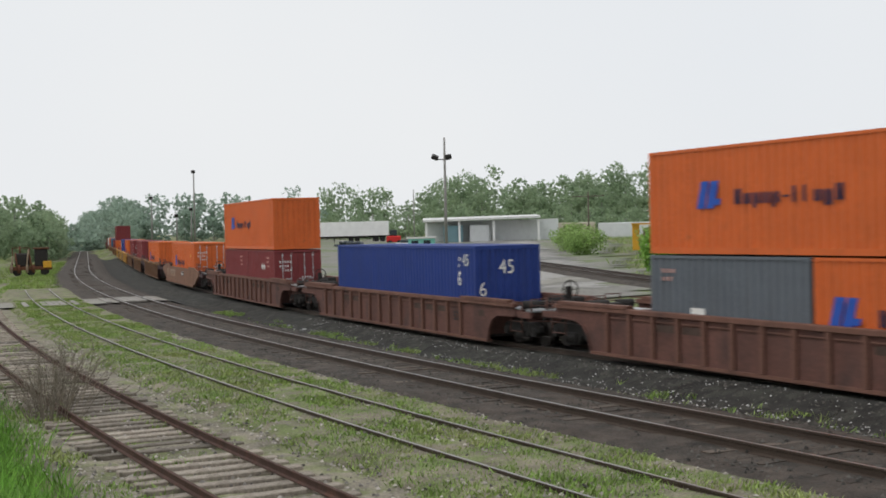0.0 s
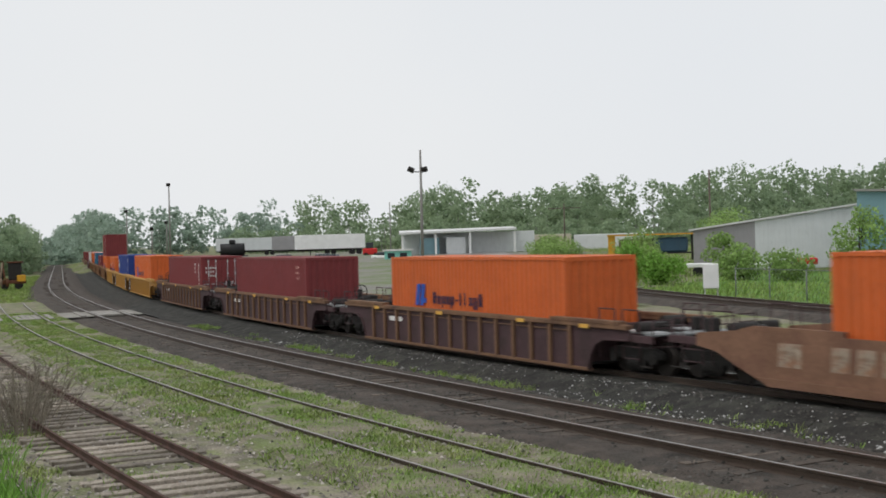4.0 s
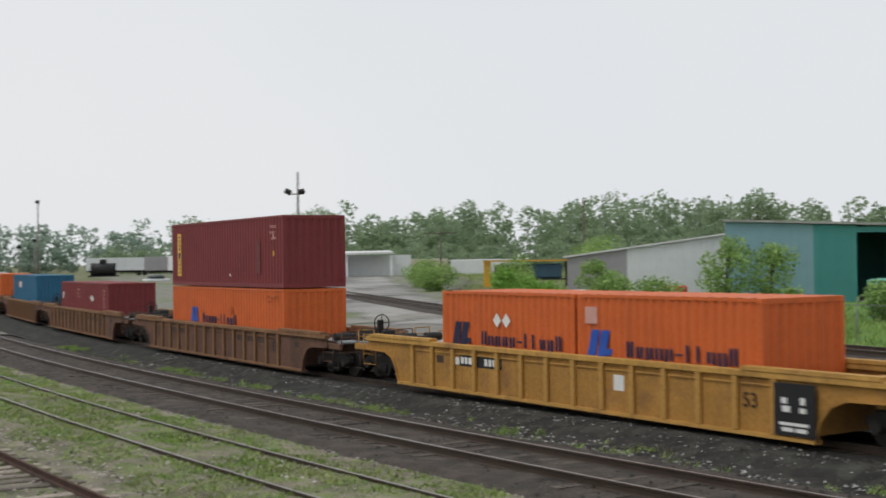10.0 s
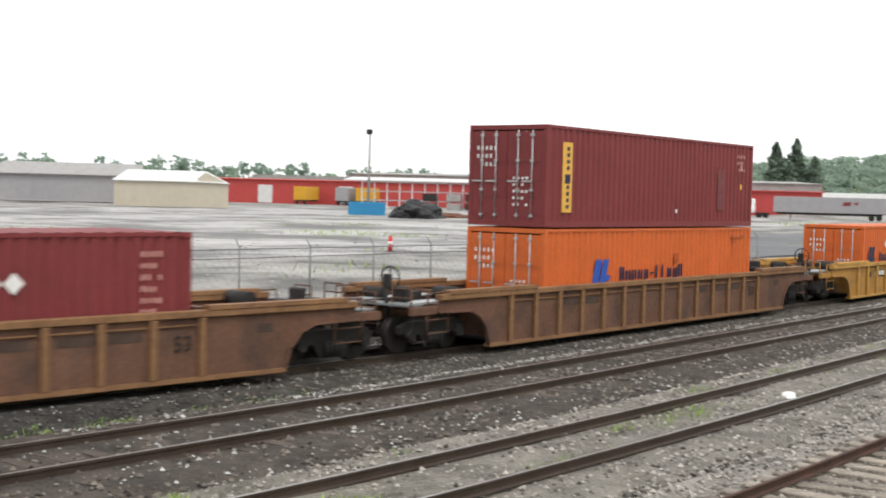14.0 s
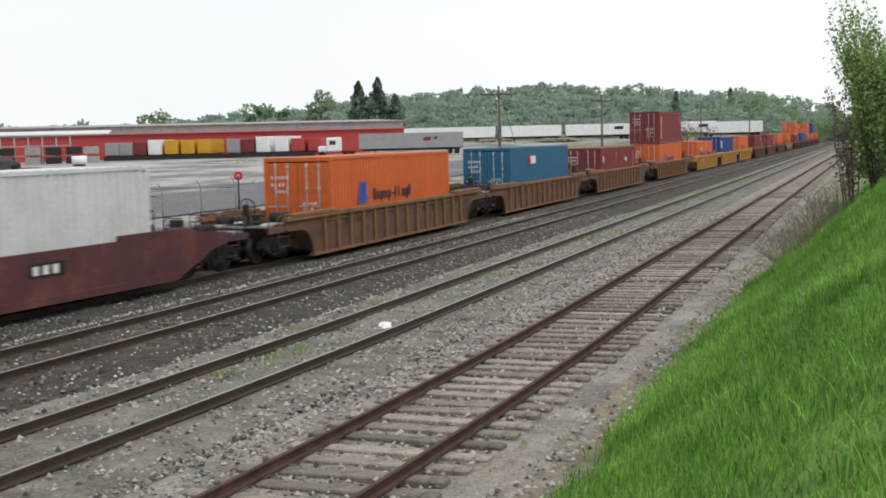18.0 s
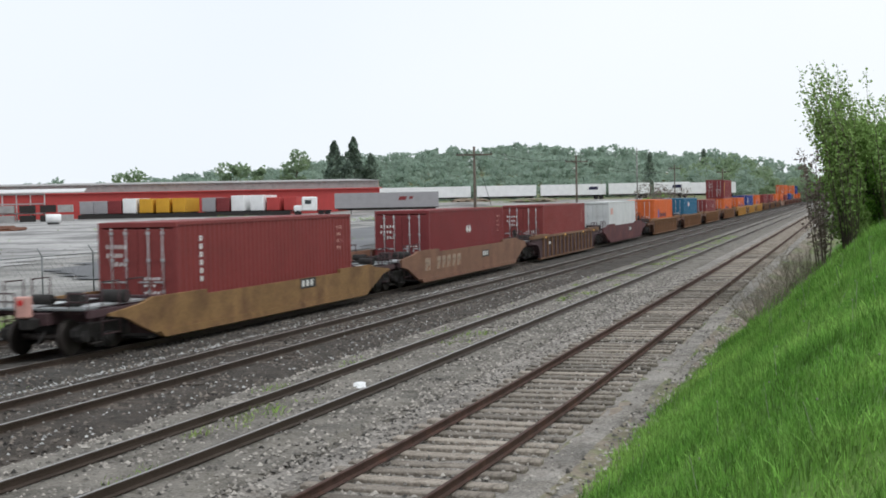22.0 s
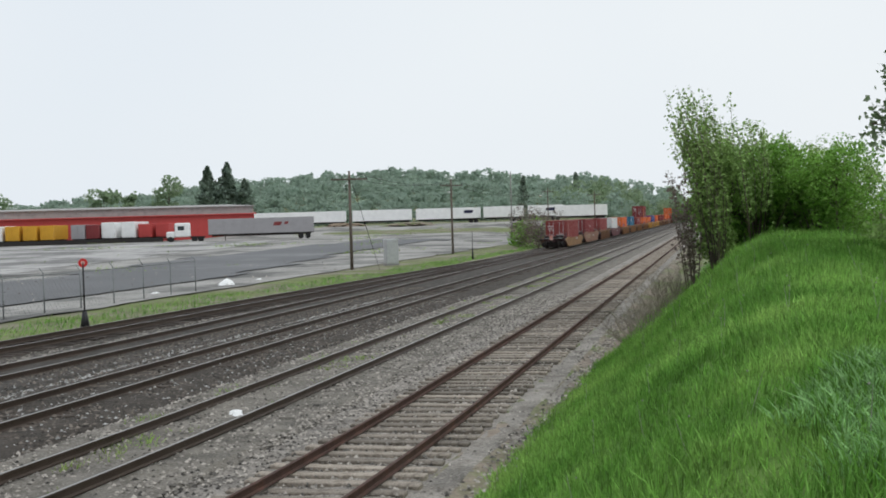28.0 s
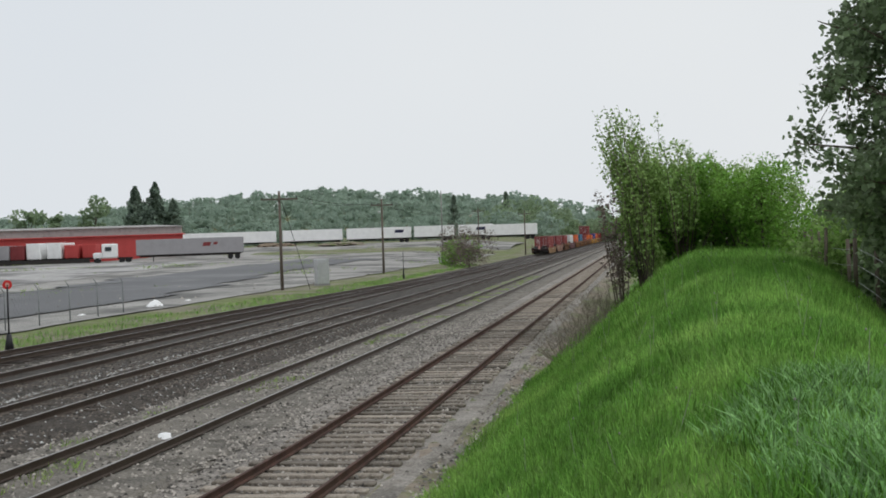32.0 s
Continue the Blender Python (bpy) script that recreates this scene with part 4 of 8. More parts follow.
def well_car(style, colour, pitch, label, joints=(0.0, 0.0)):
    """A container well car, centred on x = 0, rails at z = 0. joints: how far off the trucks are that it shares with its neighbours, rear and front; 0 for a free end."""
    t = thing("well_car", label, "rail car", "cars of the freight train")
    body, trim = CARP[colour], CARP.get(colour + "_trim", CARP[colour])
    half = 8.4 if pitch > 23 else 7.85 if pitch > 20.5 else 7.9
    reach = [11.25 if pitch < 20.5 else pitch / 2] * 2
    ext = [j - half - 0.05 if j else 1.9 for j in joints]
    yy = 1.42
    if style == "rib":
        rb = cached(("rib", colour), rib, trim)
        for s in (0, 1):
            e0, e1 = ext if not s else ext[::-1]
            g = part("side_girder", cached(("side_girder", colour, half, e0, e1), lambda: rib_side(half, e0, e1), body), None, t)
            g.matrix_basis = pose(0, yy if s else -yy, 0, 0, 0, 180 if s else 0)
            part("top_chord", cached(("top_chord", colour, half, e0, e1), lambda: chord(half, e0, e1), trim), None, g, "worn rolled top chord")
            n = 14
            for i in range(n):
                r = part("rib", rb, None, g)
                r.matrix_basis = pose(-half + 0.85 + i * 1.071, 0, 0)
    else:
        sd = cached(("side_girder", colour, "smooth"), lambda: slope_side(half, 1.1 if colour == "ochre" else 1.34), body)
        lp = cached(("lower_flange", colour), lambda: slope_lip(half), trim)
        for s in (0, 1):
            g = part("side_girder", sd, None, t, "smooth side girder with sloped ends")
            g.matrix_basis = pose(0, yy if s else -yy, 0, 0, 0, 180 if s else 0)
            part("lower_flange", lp, None, g)
    part("well_floor", cached(("well_floor", half), lambda: bm_box(bmesh.new(), -half + 0.3, half - 0.3, -1.36, 1.36, 0.17, 0.235), M["steel_dark"]), None, t)
    for s, joint, r in ((-1, joints[0], reach[0]), (1, joints[1], reach[1])):
        if joint:
            joint_deck(t, half - 0.3, joint, s, colour, body)
            if s > 0:
                bogie(t, joint)
            continue
        end_deck(t, pose(s * (r - 4.02), 0, 0, 0, 0, 0 if s > 0 else 180), colour if style == "rib" else "black", body if style == "rib" else CARP["black"])
        o = part("coupler", cached(("coupler",), coupler, M["steel_dark"]), None, t, "black cast coupler")
        o.matrix_basis = pose(s * (r - 0.95), 0, 0, 0, 0, 0 if s > 0 else 180)
        bogie(t, s * min(half + 1.6, r - 1.6))
    return t


def place_marks(t, style, colour, rear):
    if style == "rib":
        if colour in ("brown", "russet", "yellow"):
            figures("53", 0.42, MARK["black"], t, 5.98 if colour == "yellow" else 5.75, -1.55 + 0.085, 0.62)
        if colour in ("brown", "russet"):
            for x, w in ((-5.3, 0.85), (-4.2, 0.75), (2.3, 0.6), (3.4, 0.75), (4.4, 0.7), (7.7, 0.4)):
                o = part("tag", flat_bars([(0, w, 0, 0.18, 0)]), MARK["scuff"], t, "dark scuffed plate on the side")
                o.matrix_basis = pose(x, -1.446, 0.85)
        elif colour == "yellow":
            for x in {(0, 1): (6.9,), (1, 1): (-7.98, 6.9), (1, 0): (-7.98,)}[rear]:
                p = part("end_plate", flat_bars([(0, 1.05, 0.16, 1.18, 0)], 0.02), MARK["black"], t, "black end plate with white marks")
                p.matrix_basis = pose(x, -1.54, 0)
                for i, (x0, x1, z0, z1) in enumerate(((0.2, 0.34, 0.78, 0.9), (0.22, 0.42, 0.62, 0.74), (0.68, 0.8, 0.78, 0.92), (0.66, 0.82, 0.62, 0.72), (0.14, 0.88, 0.36, 0.42), (0.2, 0.5, 0.24, 0.32), (0.56, 0.84, 0.24, 0.32))):
                    o = part("mark", flat_bars([(x0, x1, z0, z1, 0)]), MARK["white"], p)
                    o.matrix_basis = pose(0, -0.006, 0)
            o = part("notice", flat_bars([(0, 0.36, 0, 0.36, 0)]), MARK["white"], t, "square white notice")
            o.matrix_basis = pose(1.9, -1.446, 0.62)
            for x, c in ((-5.8, "scuff"), (-5.0, "white"), (-4.55, "scuff")):
                o = part("tag", flat_bars([(0, 0.36, 0, 0.2, 0)]), MARK[c], t, "small stencilled plate")
                o.matrix_basis = pose(x, -1.446, 0.8)
            if not rear[0]:
                o = part("tag", flat_bars([(0, 2.0, 0, 0.3, 0)]), MARK["black"], t, "black plate with white marks as plain bars")
                o.matrix_basis = pose(-4.6, -1.448, 0.78)
                o = part("markings", flat_bars([(0.06 + 0.19 * k, 0.2 + 0.19 * k, 0.06, 0.24, 0) for k in range(10) if k not in (4, 5)]), MARK["white"], t)
                o.matrix_basis = pose(-4.6, -1.452, 0.78)
        else:
            for x in (-5.6, -4.98):
                o = part("tag", flat_bars([(0, 0.5, 0, 0.16, 0)]), MARK["white"], t, "white stencilled plate")
                o.matrix_basis = pose(x, -1.446, 0.82)
    else:
        if colour == "tan":
            for i, (x, w) in enumerate(((-7.2, 0.7), (-5.6, 0.5), (-4.9, 0.5), (-4.2, 0.55), (-3.4, 0.5), (-2.7, 0.55))):
                o = part("lettering", flat_bars([(0, w, 0, 0.52, 0.05)]), MARK["faded"], t, "faded white lettering as plain bars")
                o.matrix_basis = pose(x, -1.476, 0.62)
        o = part("tag", flat_bars([(0, 1.2, 0, 0.32, 0)]), MARK["black"], t, "dark reporting-mark plate")
        o.matrix_basis = pose(1.4, -1.478, 0.78)
        o = part("tag", flat_bars([(0.12 + 0.33 * i, 0.3 + 0.33 * i, 0.06, 0.26, 0) for i in range(3)]), MARK["white"], t, "white marks as plain bars")
        o.matrix_basis = pose(1.4, -1.482, 0.78)
    if colour == "black":
        for x in (-6.8, -1.5, 4.0, 7.5):
            o = part("tag", flat_bars([(0, 0.45, 0, 0.11, 0)]), MARK["amber"], t, "amber reflector strip")
            o.matrix_basis = pose(x, -1.534, 1.2)


# centre of each car along the train, counted from a mark that passes the eye at 12 s
TRAIN = [
    (261.0, 23.4, "rib", "russet", (0, 0), [("orange", 12.19, 1, 0, "rear", [("brand", 2.0, 3.7, "sky")])]),
    (237.8, 23.4, "rib", "russet", (0, 0), [("orange", 12.19, 1, 0, "rear", [("brand", 2.0, 3.7, "sky")]), ("blue", 12.19, 1, 1, "rear", [])]),
    (214.6, 23.4, "rib", "russet", (0, 0), [("grey", 6.06, 0, 0, "rear", [("panel", 1.7, 0.55, 0.3, 1.0, "white"), ("codes", 0.5, 5, 2, "pink")]), ("orange", 6.06, 2, 0, "rear", [("brand", 0.45, 3.5, "sky")]), ("orange", 12.19, 1, 1, "rear", [("brand", 2.0, 3.7, "sky")])]),
    (191.6, 23.4, "rib", "russet", (0, 0), [("blue", 13.72, 1, 0, "rear", [("figures", "45", 0.5, 12.6, 2.0), ("figures", "6", 0.6, 12.2, 1.4), ("end_figures", "45", 0.6, -0.35, 1.75), ("end_figures", "6", 0.6, -1.1, 1.1), ("codes", 12.3, 2, 4, "white")])]),
    (168.3, 23.4, "rib", "russet", (0, 0), [("maroon", 6.06, 0, 0, "rear", [("codes", 4.2, 5, 3, "pink")]), ("maroon", 6.06, 2, 0, "front", [("diamond", 3.4, 1.75), ("codes", 4.4, 5, 3, "pink")]), ("orange", 12.19, 1, 1, "rear", [("brand", 2.0, 3.6, "sky")])]),
    (144.4, 23.4, "smooth", "tan", (0, 0), [("orange", 12.19, 1, 0, "front", [("brand", 2.0, 3.7, "sky"), ("panel", 10.3, 0.3, 0.2, 1.7, "amber")])]),
    (121.85, 22.4, "rib", "black", (0, 0), [("orange", 12.19, 1, 0, "rear", [("brand", 2.0, 3.7, "sky")])]),
    (100.0, 22.0, "rib", "black", (0, 0), [("maroon", 12.19, 1, 0, "rear", [("codes", 10.6, 5, 3, "pink")])]),
    (78.7, 21.4, "rib", "black", (0, 0), [("maroon", 12.19, 1, 0, "front", [("column", 11.2, 7), ("codes", 9.8, 5, 3, "white")])]),
    (56.75, 20.2, "rib", "yellow", (9.6, 0), [("orange", 12.19, 1, 0, "rear", [("brand", 2.0, 3.7, "sky")])]),
    (37.5, 19.6, "rib", "yellow", (9.9, 9.6), [("blue", 13.72, 1, 0, "rear", [("panel", 0.75, 1.15, 0.68, 1.5, "white"), ("panel", 0.85, 0.95, 0.12, 1.86, "navy"), ("panel", 1.0, 0.4, 0.12, 1.62, "black"), ("panel", 1.4, 0.4, 0.07, 2.05, "navy"), ("figures", "45", 0.5, 12.6, 2.0), ("figures", "6", 0.6, 12.2, 1.4), ("end_figures", "45", 0.6, -0.35, 1.75)])]),
    (17.7, 19.8, "rib", "yellow", (0, 9.9), [("orange", 6.06, 0, 0, "rear", [("brand", 0.5, 3.6, "navy"), ("diamond", 2.7, 1.85)]), ("orange", 6.06, 2, 0, "rear", [("brand", 0.35, 3.6, "sky"), ("panel", 0.3, 0.45, 0.4, 1.9, "pink")])]),
    (-5.15, 23.4, "rib", "brown", (0, 0), [("orange", 12.19, 1, 0, "rear", [("brand", 2.3, 3.75, "sky"), ("panel", 6.9, 0.22, 0.3, 1.55, "burnt"), ("panel", 10.6, 1.0, 0.1, 2.25, "burnt"), ("panel", 10.65, 0.35, 0.07, 2.1, "burnt"), ("panel", 9.9, 0.14, 0.07, 0.98, "burnt"), ("panel", 9.2, 0.14, 0.05, 1.1, "burnt"), ("panel", 8.8, 0.12, 0.05, 1.1, "burnt")]), ("maroon", 12.19, 1, 1, "rear", [("stripe", 0.72), ("codes", 10.9, 5, 3, "pink"), ("panel", 11.15, 0.13, 0.17, 1.75, "pink"), ("panel", 11.15, 0.13, 0.17, 1.15, "amber"), ("panel", 9.55, 0.42, 1.25, 0.5, "worn"), ("panel", 6.85, 0.12, 0.1, 0.4, "white")])]),
    (-28.3, 23.2, "rib", "brown", (0, 0), [("maroon", 6.06, 0, 0, "rear", [("panel", 0.5, 0.3, 0.4, 1.65, "white"), ("codes", 4.7, 4, 3, "pink")]), ("maroon", 6.06, 2, 0, "rear", [("diamond", 2.0, 1.75), ("codes", 4.9, 4, 6, "pink")])]),
    (-49.8, 22.0, "rib", "brown", (0, 0), [("teal", 12.19, 1, 0, "rear", [("panel", 3.3, 0.35, 0.4, 1.8, "red"), ("panel", 3.75, 0.95, 0.36, 1.82, "white")])]),
    (-71.4, 22.4, "rib", "brown", (0, 0), [("orange", 12.19, 1, 0, "rear", [("brand", 2.2, 3.9, "sky")])]),
    (-94.1, 22.4, "smooth", "plum", (0, 0), [("white", 12.19, 1, 0, "rear", [("panel", 0.7, 0.9, 0.4, 1.75, "pink")])]),
    (-115.2, 21.2, "rib", "black", (0, 0), [("red", 12.19, 1, 0, "rear", [("codes", 10.8, 4, 4, "pink")])]),
    (-136.3, 21.2, "smooth", "tan", (0, 0), [("maroon", 12.19, 1, 0, "rear", [("diamond", 5.6, 1.75), ("codes", 10.8, 4, 4, "pink")])]),
    (-157.2, 21.4, "smooth", "ochre", (0, 0), [("red", 12.19, 1, 0, "rear", [("column", 1.2, 6), ("codes", 10.8, 4, 4, "pink")])]),
]
TINT = {"orange": "bright orange", "maroon": "dark maroon", "red": "faded brick-red", "blue": "deep blue", "teal": "teal-blue", "white": "off-white weathered", "grey": "dark grey"}
PAINTED = {"russet": "dark russet-brown", "ochre": "dull ochre-brown", "brown": "rust-brown", "yellow": "ochre-yellow", "black": "sooty dark-brown", "tan": "tan-brown", "plum": "plum-brown"}
SPEED, BASE = 19.4, 0.2
MOVERS = []
for s_car, pitch, style, colour, joints, loads in TRAIN:
    c = well_car(style, colour, pitch, PAINTED[colour] + (" ribbed well car of a moving freight train" if style == "rib" else " smooth-sided well car of a moving freight train"), joints)
    place_marks(c, style, colour, (int(joints[0] > 0), int(joints[1] > 0)))
    if style == "rib" and not joints[0]:
        hb = part("hand_brake", cached(("hand_brake",), hand_brake, M["steel_dark"]), None, c, "black hand-brake wheel on a post")
        hb.matrix_basis = pose(-(11.25 if pitch < 20.5 else pitch / 2) + 0.75, -0.55, 1.7)
    if s_car < -150:
        e = part("end_marker", bm_box(bmesh.new(), -0.12, 0.12, -0.17, 0.17, 0.0, 0.5, bev=0.03), MARK["pink"], c, "faded red end-of-train marker box")
        e.matrix_basis = pose(-pitch / 2 - 0.05, 0.0, 0.98)
        part("lamp", bm_cyl(bmesh.new(), (-0.16, 0, 0.36), (-0.12, 0, 0.36), 0.07, n=12), MARK["red"], e)
    MOVERS.append((c, s_car - 0.25, 0.0, 0.0))
    for color, L, slot, level, doors, marks in loads:
        size = {6.06: "short", 12.19: "standard", 13.72: "long"}[L]
        tall = L > 12 and len(loads) == 1
        L *= 0.99
        b = container(color, L, "%s %s corrugated steel container %s" % (TINT[color], size, "stacked on another one" if level else "standing in a well car"), doors, marks)
        if tall:
            # high-cube box
            b.scale = (1.0, 1.0, 1.118)
        x0 = {0: -6.06, 1: -L / 2, 2: 0.06}[slot]
        MOVERS.append((b, s_car, x0, BASE + level * (HGT + 0.045)))

# ---- plants ----
NR = np.random.RandomState(7)


def sheet(name, quads, material, extra=None, smooth=False):
    """One mesh of many loose quads: an array (n, 4, 3)."""
    n = len(quads)
    v = quads.reshape(-1, 3)
    me = bpy.data.meshes.new(name)
    me.vertices.add(len(v))
    me.vertices.foreach_set("co", v.astype(np.float32).ravel())
    me.loops.add(4 * n)
    me.loops.foreach_set("vertex_index", np.arange(4 * n, dtype=np.int32))
    me.polygons.add(n)
    me.polygons.foreach_set("loop_start", np.arange(0, 4 * n, 4, dtype=np.int32))
    me.materials.append(material)
    me.update(calc_edges=True)
    return me


def leaf_quads(c, size, flat=0.0, up=0.45):
    """Small leaf sprays at centres c: folded quads turned at random."""
    n = len(c)
    u = NR.normal(size=(n, 3))
    u /= np.linalg.norm(u, axis=1)[:, None]
    nrm = NR.normal(size=(n, 3))
    nrm /= np.linalg.norm(nrm, axis=1)[:, None]
    nrm[:, 2] = np.abs(nrm[:, 2]) + up
    w = np.cross(nrm, u)
    w[:, 2] *= 1 - flat
    w -= u * np.sum(u * w, 1)[:, None]
    w /= np.linalg.norm(w, axis=1)[:, None] + 1e-9
    s = (size * NR.uniform(0.55, 1.25, n))[:, None]
    a, b = u * s * 0.5, w * s * 0.36
    return np.stack([c - a, c - b * 1.0 + a * 0.1, c + a, c + b * 1.0 + a * 0.1], 1)


def crown_points(n, lobes):
    """Points spread over a few uneven lobes (x, y, z, rx, ry, rz), denser to the outside."""
    out = []
    tot = sum(l[3] * l[4] + l[3] * l[5] for l in lobes)
    for x, y, z, rx, ry, rz in lobes:
        k = max(4, int(n * (rx * ry + rx * rz) / tot))
        d = NR.normal(size=(k, 3))
        d /= np.linalg.norm(d, axis=1)[:, None]
        r = NR.uniform(0.35, 1.0, k) ** 0.45 * (1 + 0.18 * np.sin(3 * d[:, 0] + 4 * d[:, 1] + x))
        out.append(np.stack([x + d[:, 0] * r * rx, y + d[:, 1] * r * ry, z + d[:, 2] * r * rz], 1))
    return np.concatenate(out)


def limbs(h, lobes, r, n=7):
    bm = bmesh.new()
    top = h * 0.62
    bm_cyl(bm, (0, 0, -0.3), (0.06 * h * NR.uniform(-1, 1) * 0.3, 0.02 * h, top * 0.55), r, r * 0.75, n)
    bm_cyl(bm, (0.0, 0.02 * h, top * 0.53), (0, 0, h * 0.92), r * 0.72, r * 0.12, n)
    for x, y, z, rx, ry, rz in lobes:
        z0 = max(h * 0.15, min(z - abs(rz) * 0.6, h * 0.7))
        bm_cyl(bm, (0, 0.01 * h, z0 * 0.8), (x * 0.75, y * 0.75, z), r * 0.36, r * 0.08, 5)
    return bm


def tree(x, y, h, w, leaf, label, n=1400, size=0.5, lobes=9, name="tree", category="tree", z=None, group="", trunk=0.035, low=0.25):
    z = ground_z(x, y) if z is None else z
    t = thing(name, label, category, group, at=pose(x, y, z, 0, 0, NR.uniform(0, 360)))
    ls = []
    for i in range(lobes):
        a = NR.uniform(0, 6.28)
        f = NR.uniform(low, 0.93)
        rr = w * 0.5 * math.sin(math.pi * min(0.95, max(0.15, (f - low * 0.6) / (1.08 - low * 0.6)))) * NR.uniform(0.35, 0.85)
        s = w * NR.uniform(0.16, 0.27)
        ls.append((rr * math.cos(a), rr * math.sin(a), h * f, s, s, s * NR.uniform(0.6, 0.9)))
    ls.append((0, 0, h * 0.9, w * 0.14, w * 0.14, h * 0.1))
    part("trunk", limbs(h, ls, max(0.05, h * trunk * 0.5)), M["bark"], t)
    o = part("crown", sheet("crown", leaf_quads(crown_points(n, ls), size), M[leaf]), None, t)
    return t


def spruce_tree(x, y, h, w, label, n=1500):
    z = ground_z(x, y)
    t = thing("spruce", label, "tree", at=pose(x, y, z))
    f = NR.uniform(0.05, 1, n) ** 0.75
    a = NR.uniform(0, 6.28, n)
    tier = (0.55 + 0.55 * np.abs(np.sin(f * 19 + 0.6 * np.sin(2 * a)))) * (0.8 + 0.3 * np.sin(a * 3 + f * 9 + x))
    r = (1 - f) ** 0.85 * w * 0.62 * tier * NR.uniform(0.15, 1.2, n) ** 0.5 + 0.15
    c = np.stack([np.cos(a) * r, np.sin(a) * r, f * h - 0.12 * r], 1)
    bm = bmesh.new()
    bm_cyl(bm, (0, 0, -0.3), (0, 0, h * 0.97), 0.22, 0.03, 7)
    part("trunk", bm, M["bark"], t)
    part("crown", sheet("crown", leaf_quads(c, h * 0.06, 0.5), M["spruce"]), None, t)
    return t


def woods(name, line, depth, h0, h1, step, leaf, label, quads=110, size=1.5, seed=1, base=None):
    """A wood far off: rows of full crowns over an understorey along a line, as one object."""
    rr = np.random.RandomState(seed)
    qs, tk = [], bmesh.new()
    for (x0, y0), (x1, y1) in zip(line[:-1], line[1:]):
        L = math.hypot(x1 - x0, y1 - y0)
        nx_, ny_ = (x0 + x1) / 2, (y0 + y1) / 2
        k = math.hypot(nx_, ny_)
        k = (nx_ / k, ny_ / k)
        for i in range(max(1, int(L / step))):
            for row in range(3):
                f = (i + rr.uniform(-0.3, 1.3)) * step / L
                d = depth * (row + rr.uniform(0, 0.9)) / 3
                x, y = x0 + (x1 - x0) * f + k[0] * d, y0 + (y1 - y0) * f + k[1] * d
                h = rr.uniform(h0, h1) * (0.62 if row == 0 else 0.86 + 0.24 * rr.random_sample() ** 1.5)
                z = ground_z(x, y) if base is None else base(x, y)
                w = max(step * 1.6, h * rr.uniform(0.44, 0.66))
                ls = [(rr.normal(0, w * 0.22), rr.normal(0, w * 0.22), h * g, w * rr.uniform(0.22, 0.36), w * rr.uniform(0.22, 0.36), h * rr.uniform(0.08, 0.15)) for g in np.linspace(0.12, 0.86, 7)]
                ls.append((0, 0, h * 0.9, w * 0.2, w * 0.2, h * 0.1))
                p = crown_points(int(quads * 1.5), ls)
                qs.append(leaf_quads(p + np.array([x, y, z]), size * 0.76))
                if rr.random_sample() < 0.25:
                    bm_cyl(tk, (x, y, z - 0.5), (x, y, z + h * 0.8), 0.2, 0.08, 4, 1, False)
    me = sheet(name, np.concatenate(qs), M[leaf])
    o = tagged(new(name, me), label, "woods", kind="stuff")
    tagged(new("wood_trunks", done(tk, "wood_trunks", [M["bark"], M["pole_grey"]])), "thin grey trunks standing in the wood", "woods", kind="stuff")
    return o


def blades(name, pts, hgt, wid, leaf, label, lean=0.35, category="grass", bent=False):
    """Grass: one tapering bent blade at each point (x, y, z)."""
    n = len(pts)
    a = NR.uniform(0, 6.28, n)
    clump = np.array([noise.noise((p[0] * 1.1, p[1] * 1.1, 21)) + 0.6 * noise.noise((p[0] * 2.7, p[1] * 2.7, 5)) for p in pts])
    h = hgt * NR.uniform(0.45, 1.2, n) * np.clip(1 + 0.75 * clump, 0.35, 1.8)
    w = wid * NR.uniform(0.6, 1.3, n)
    lx, ly = NR.normal(0.25, lean, n) * h, NR.normal(0, lean, n) * h
    dx, dy = np.cos(a) * w, np.sin(a) * w
    z = pts[:, 2]
    b0 = np.stack([pts[:, 0] - dx, pts[:, 1] - dy, z - 0.03], 1)
    b1 = np.stack([pts[:, 0] + dx, pts[:, 1] + dy, z - 0.03], 1)
    m = np.stack([pts[:, 0] + lx * 0.4, pts[:, 1] + ly * 0.4, z + h * 0.6], 1)
    m0, m1 = m - np.stack([dx, dy, 0 * dx], 1) * 0.7, m + np.stack([dx, dy, 0 * dx], 1) * 0.7
    tp = np.stack([pts[:, 0] + lx, pts[:, 1] + ly, z + h], 1)
    if bent:
        q = np.concatenate([np.stack([b0, b1, m1, m0], 1), np.stack([m0, m1, tp + 0.1 * (m1 - tp), tp], 1)])
    else:
        q = np.stack([b0, b1, tp + 0.25 * (m1 - tp), tp], 1)
    return tagged(new(name, sheet(name, q, M[leaf])), label, category, kind="stuff")


def scatter(n, x0, x1, y0, y1, keep):
    x, y = NR.uniform(x0, x1, n), NR.uniform(y0, y1, n)
    out = []
    for a, b in zip(x, y):
        z = keep(a, b)
        if z is not None:
            out.append((a, b, z))
    return np.array(out)


# grass on the bank
def on_bank(x, y):
    b = bank(x, y)
    if b < 0.05 + 0.25 * max(0, noise.noise((x * 0.9, y * 0.9, 2))):
        return None
    return ground_z(x, y)


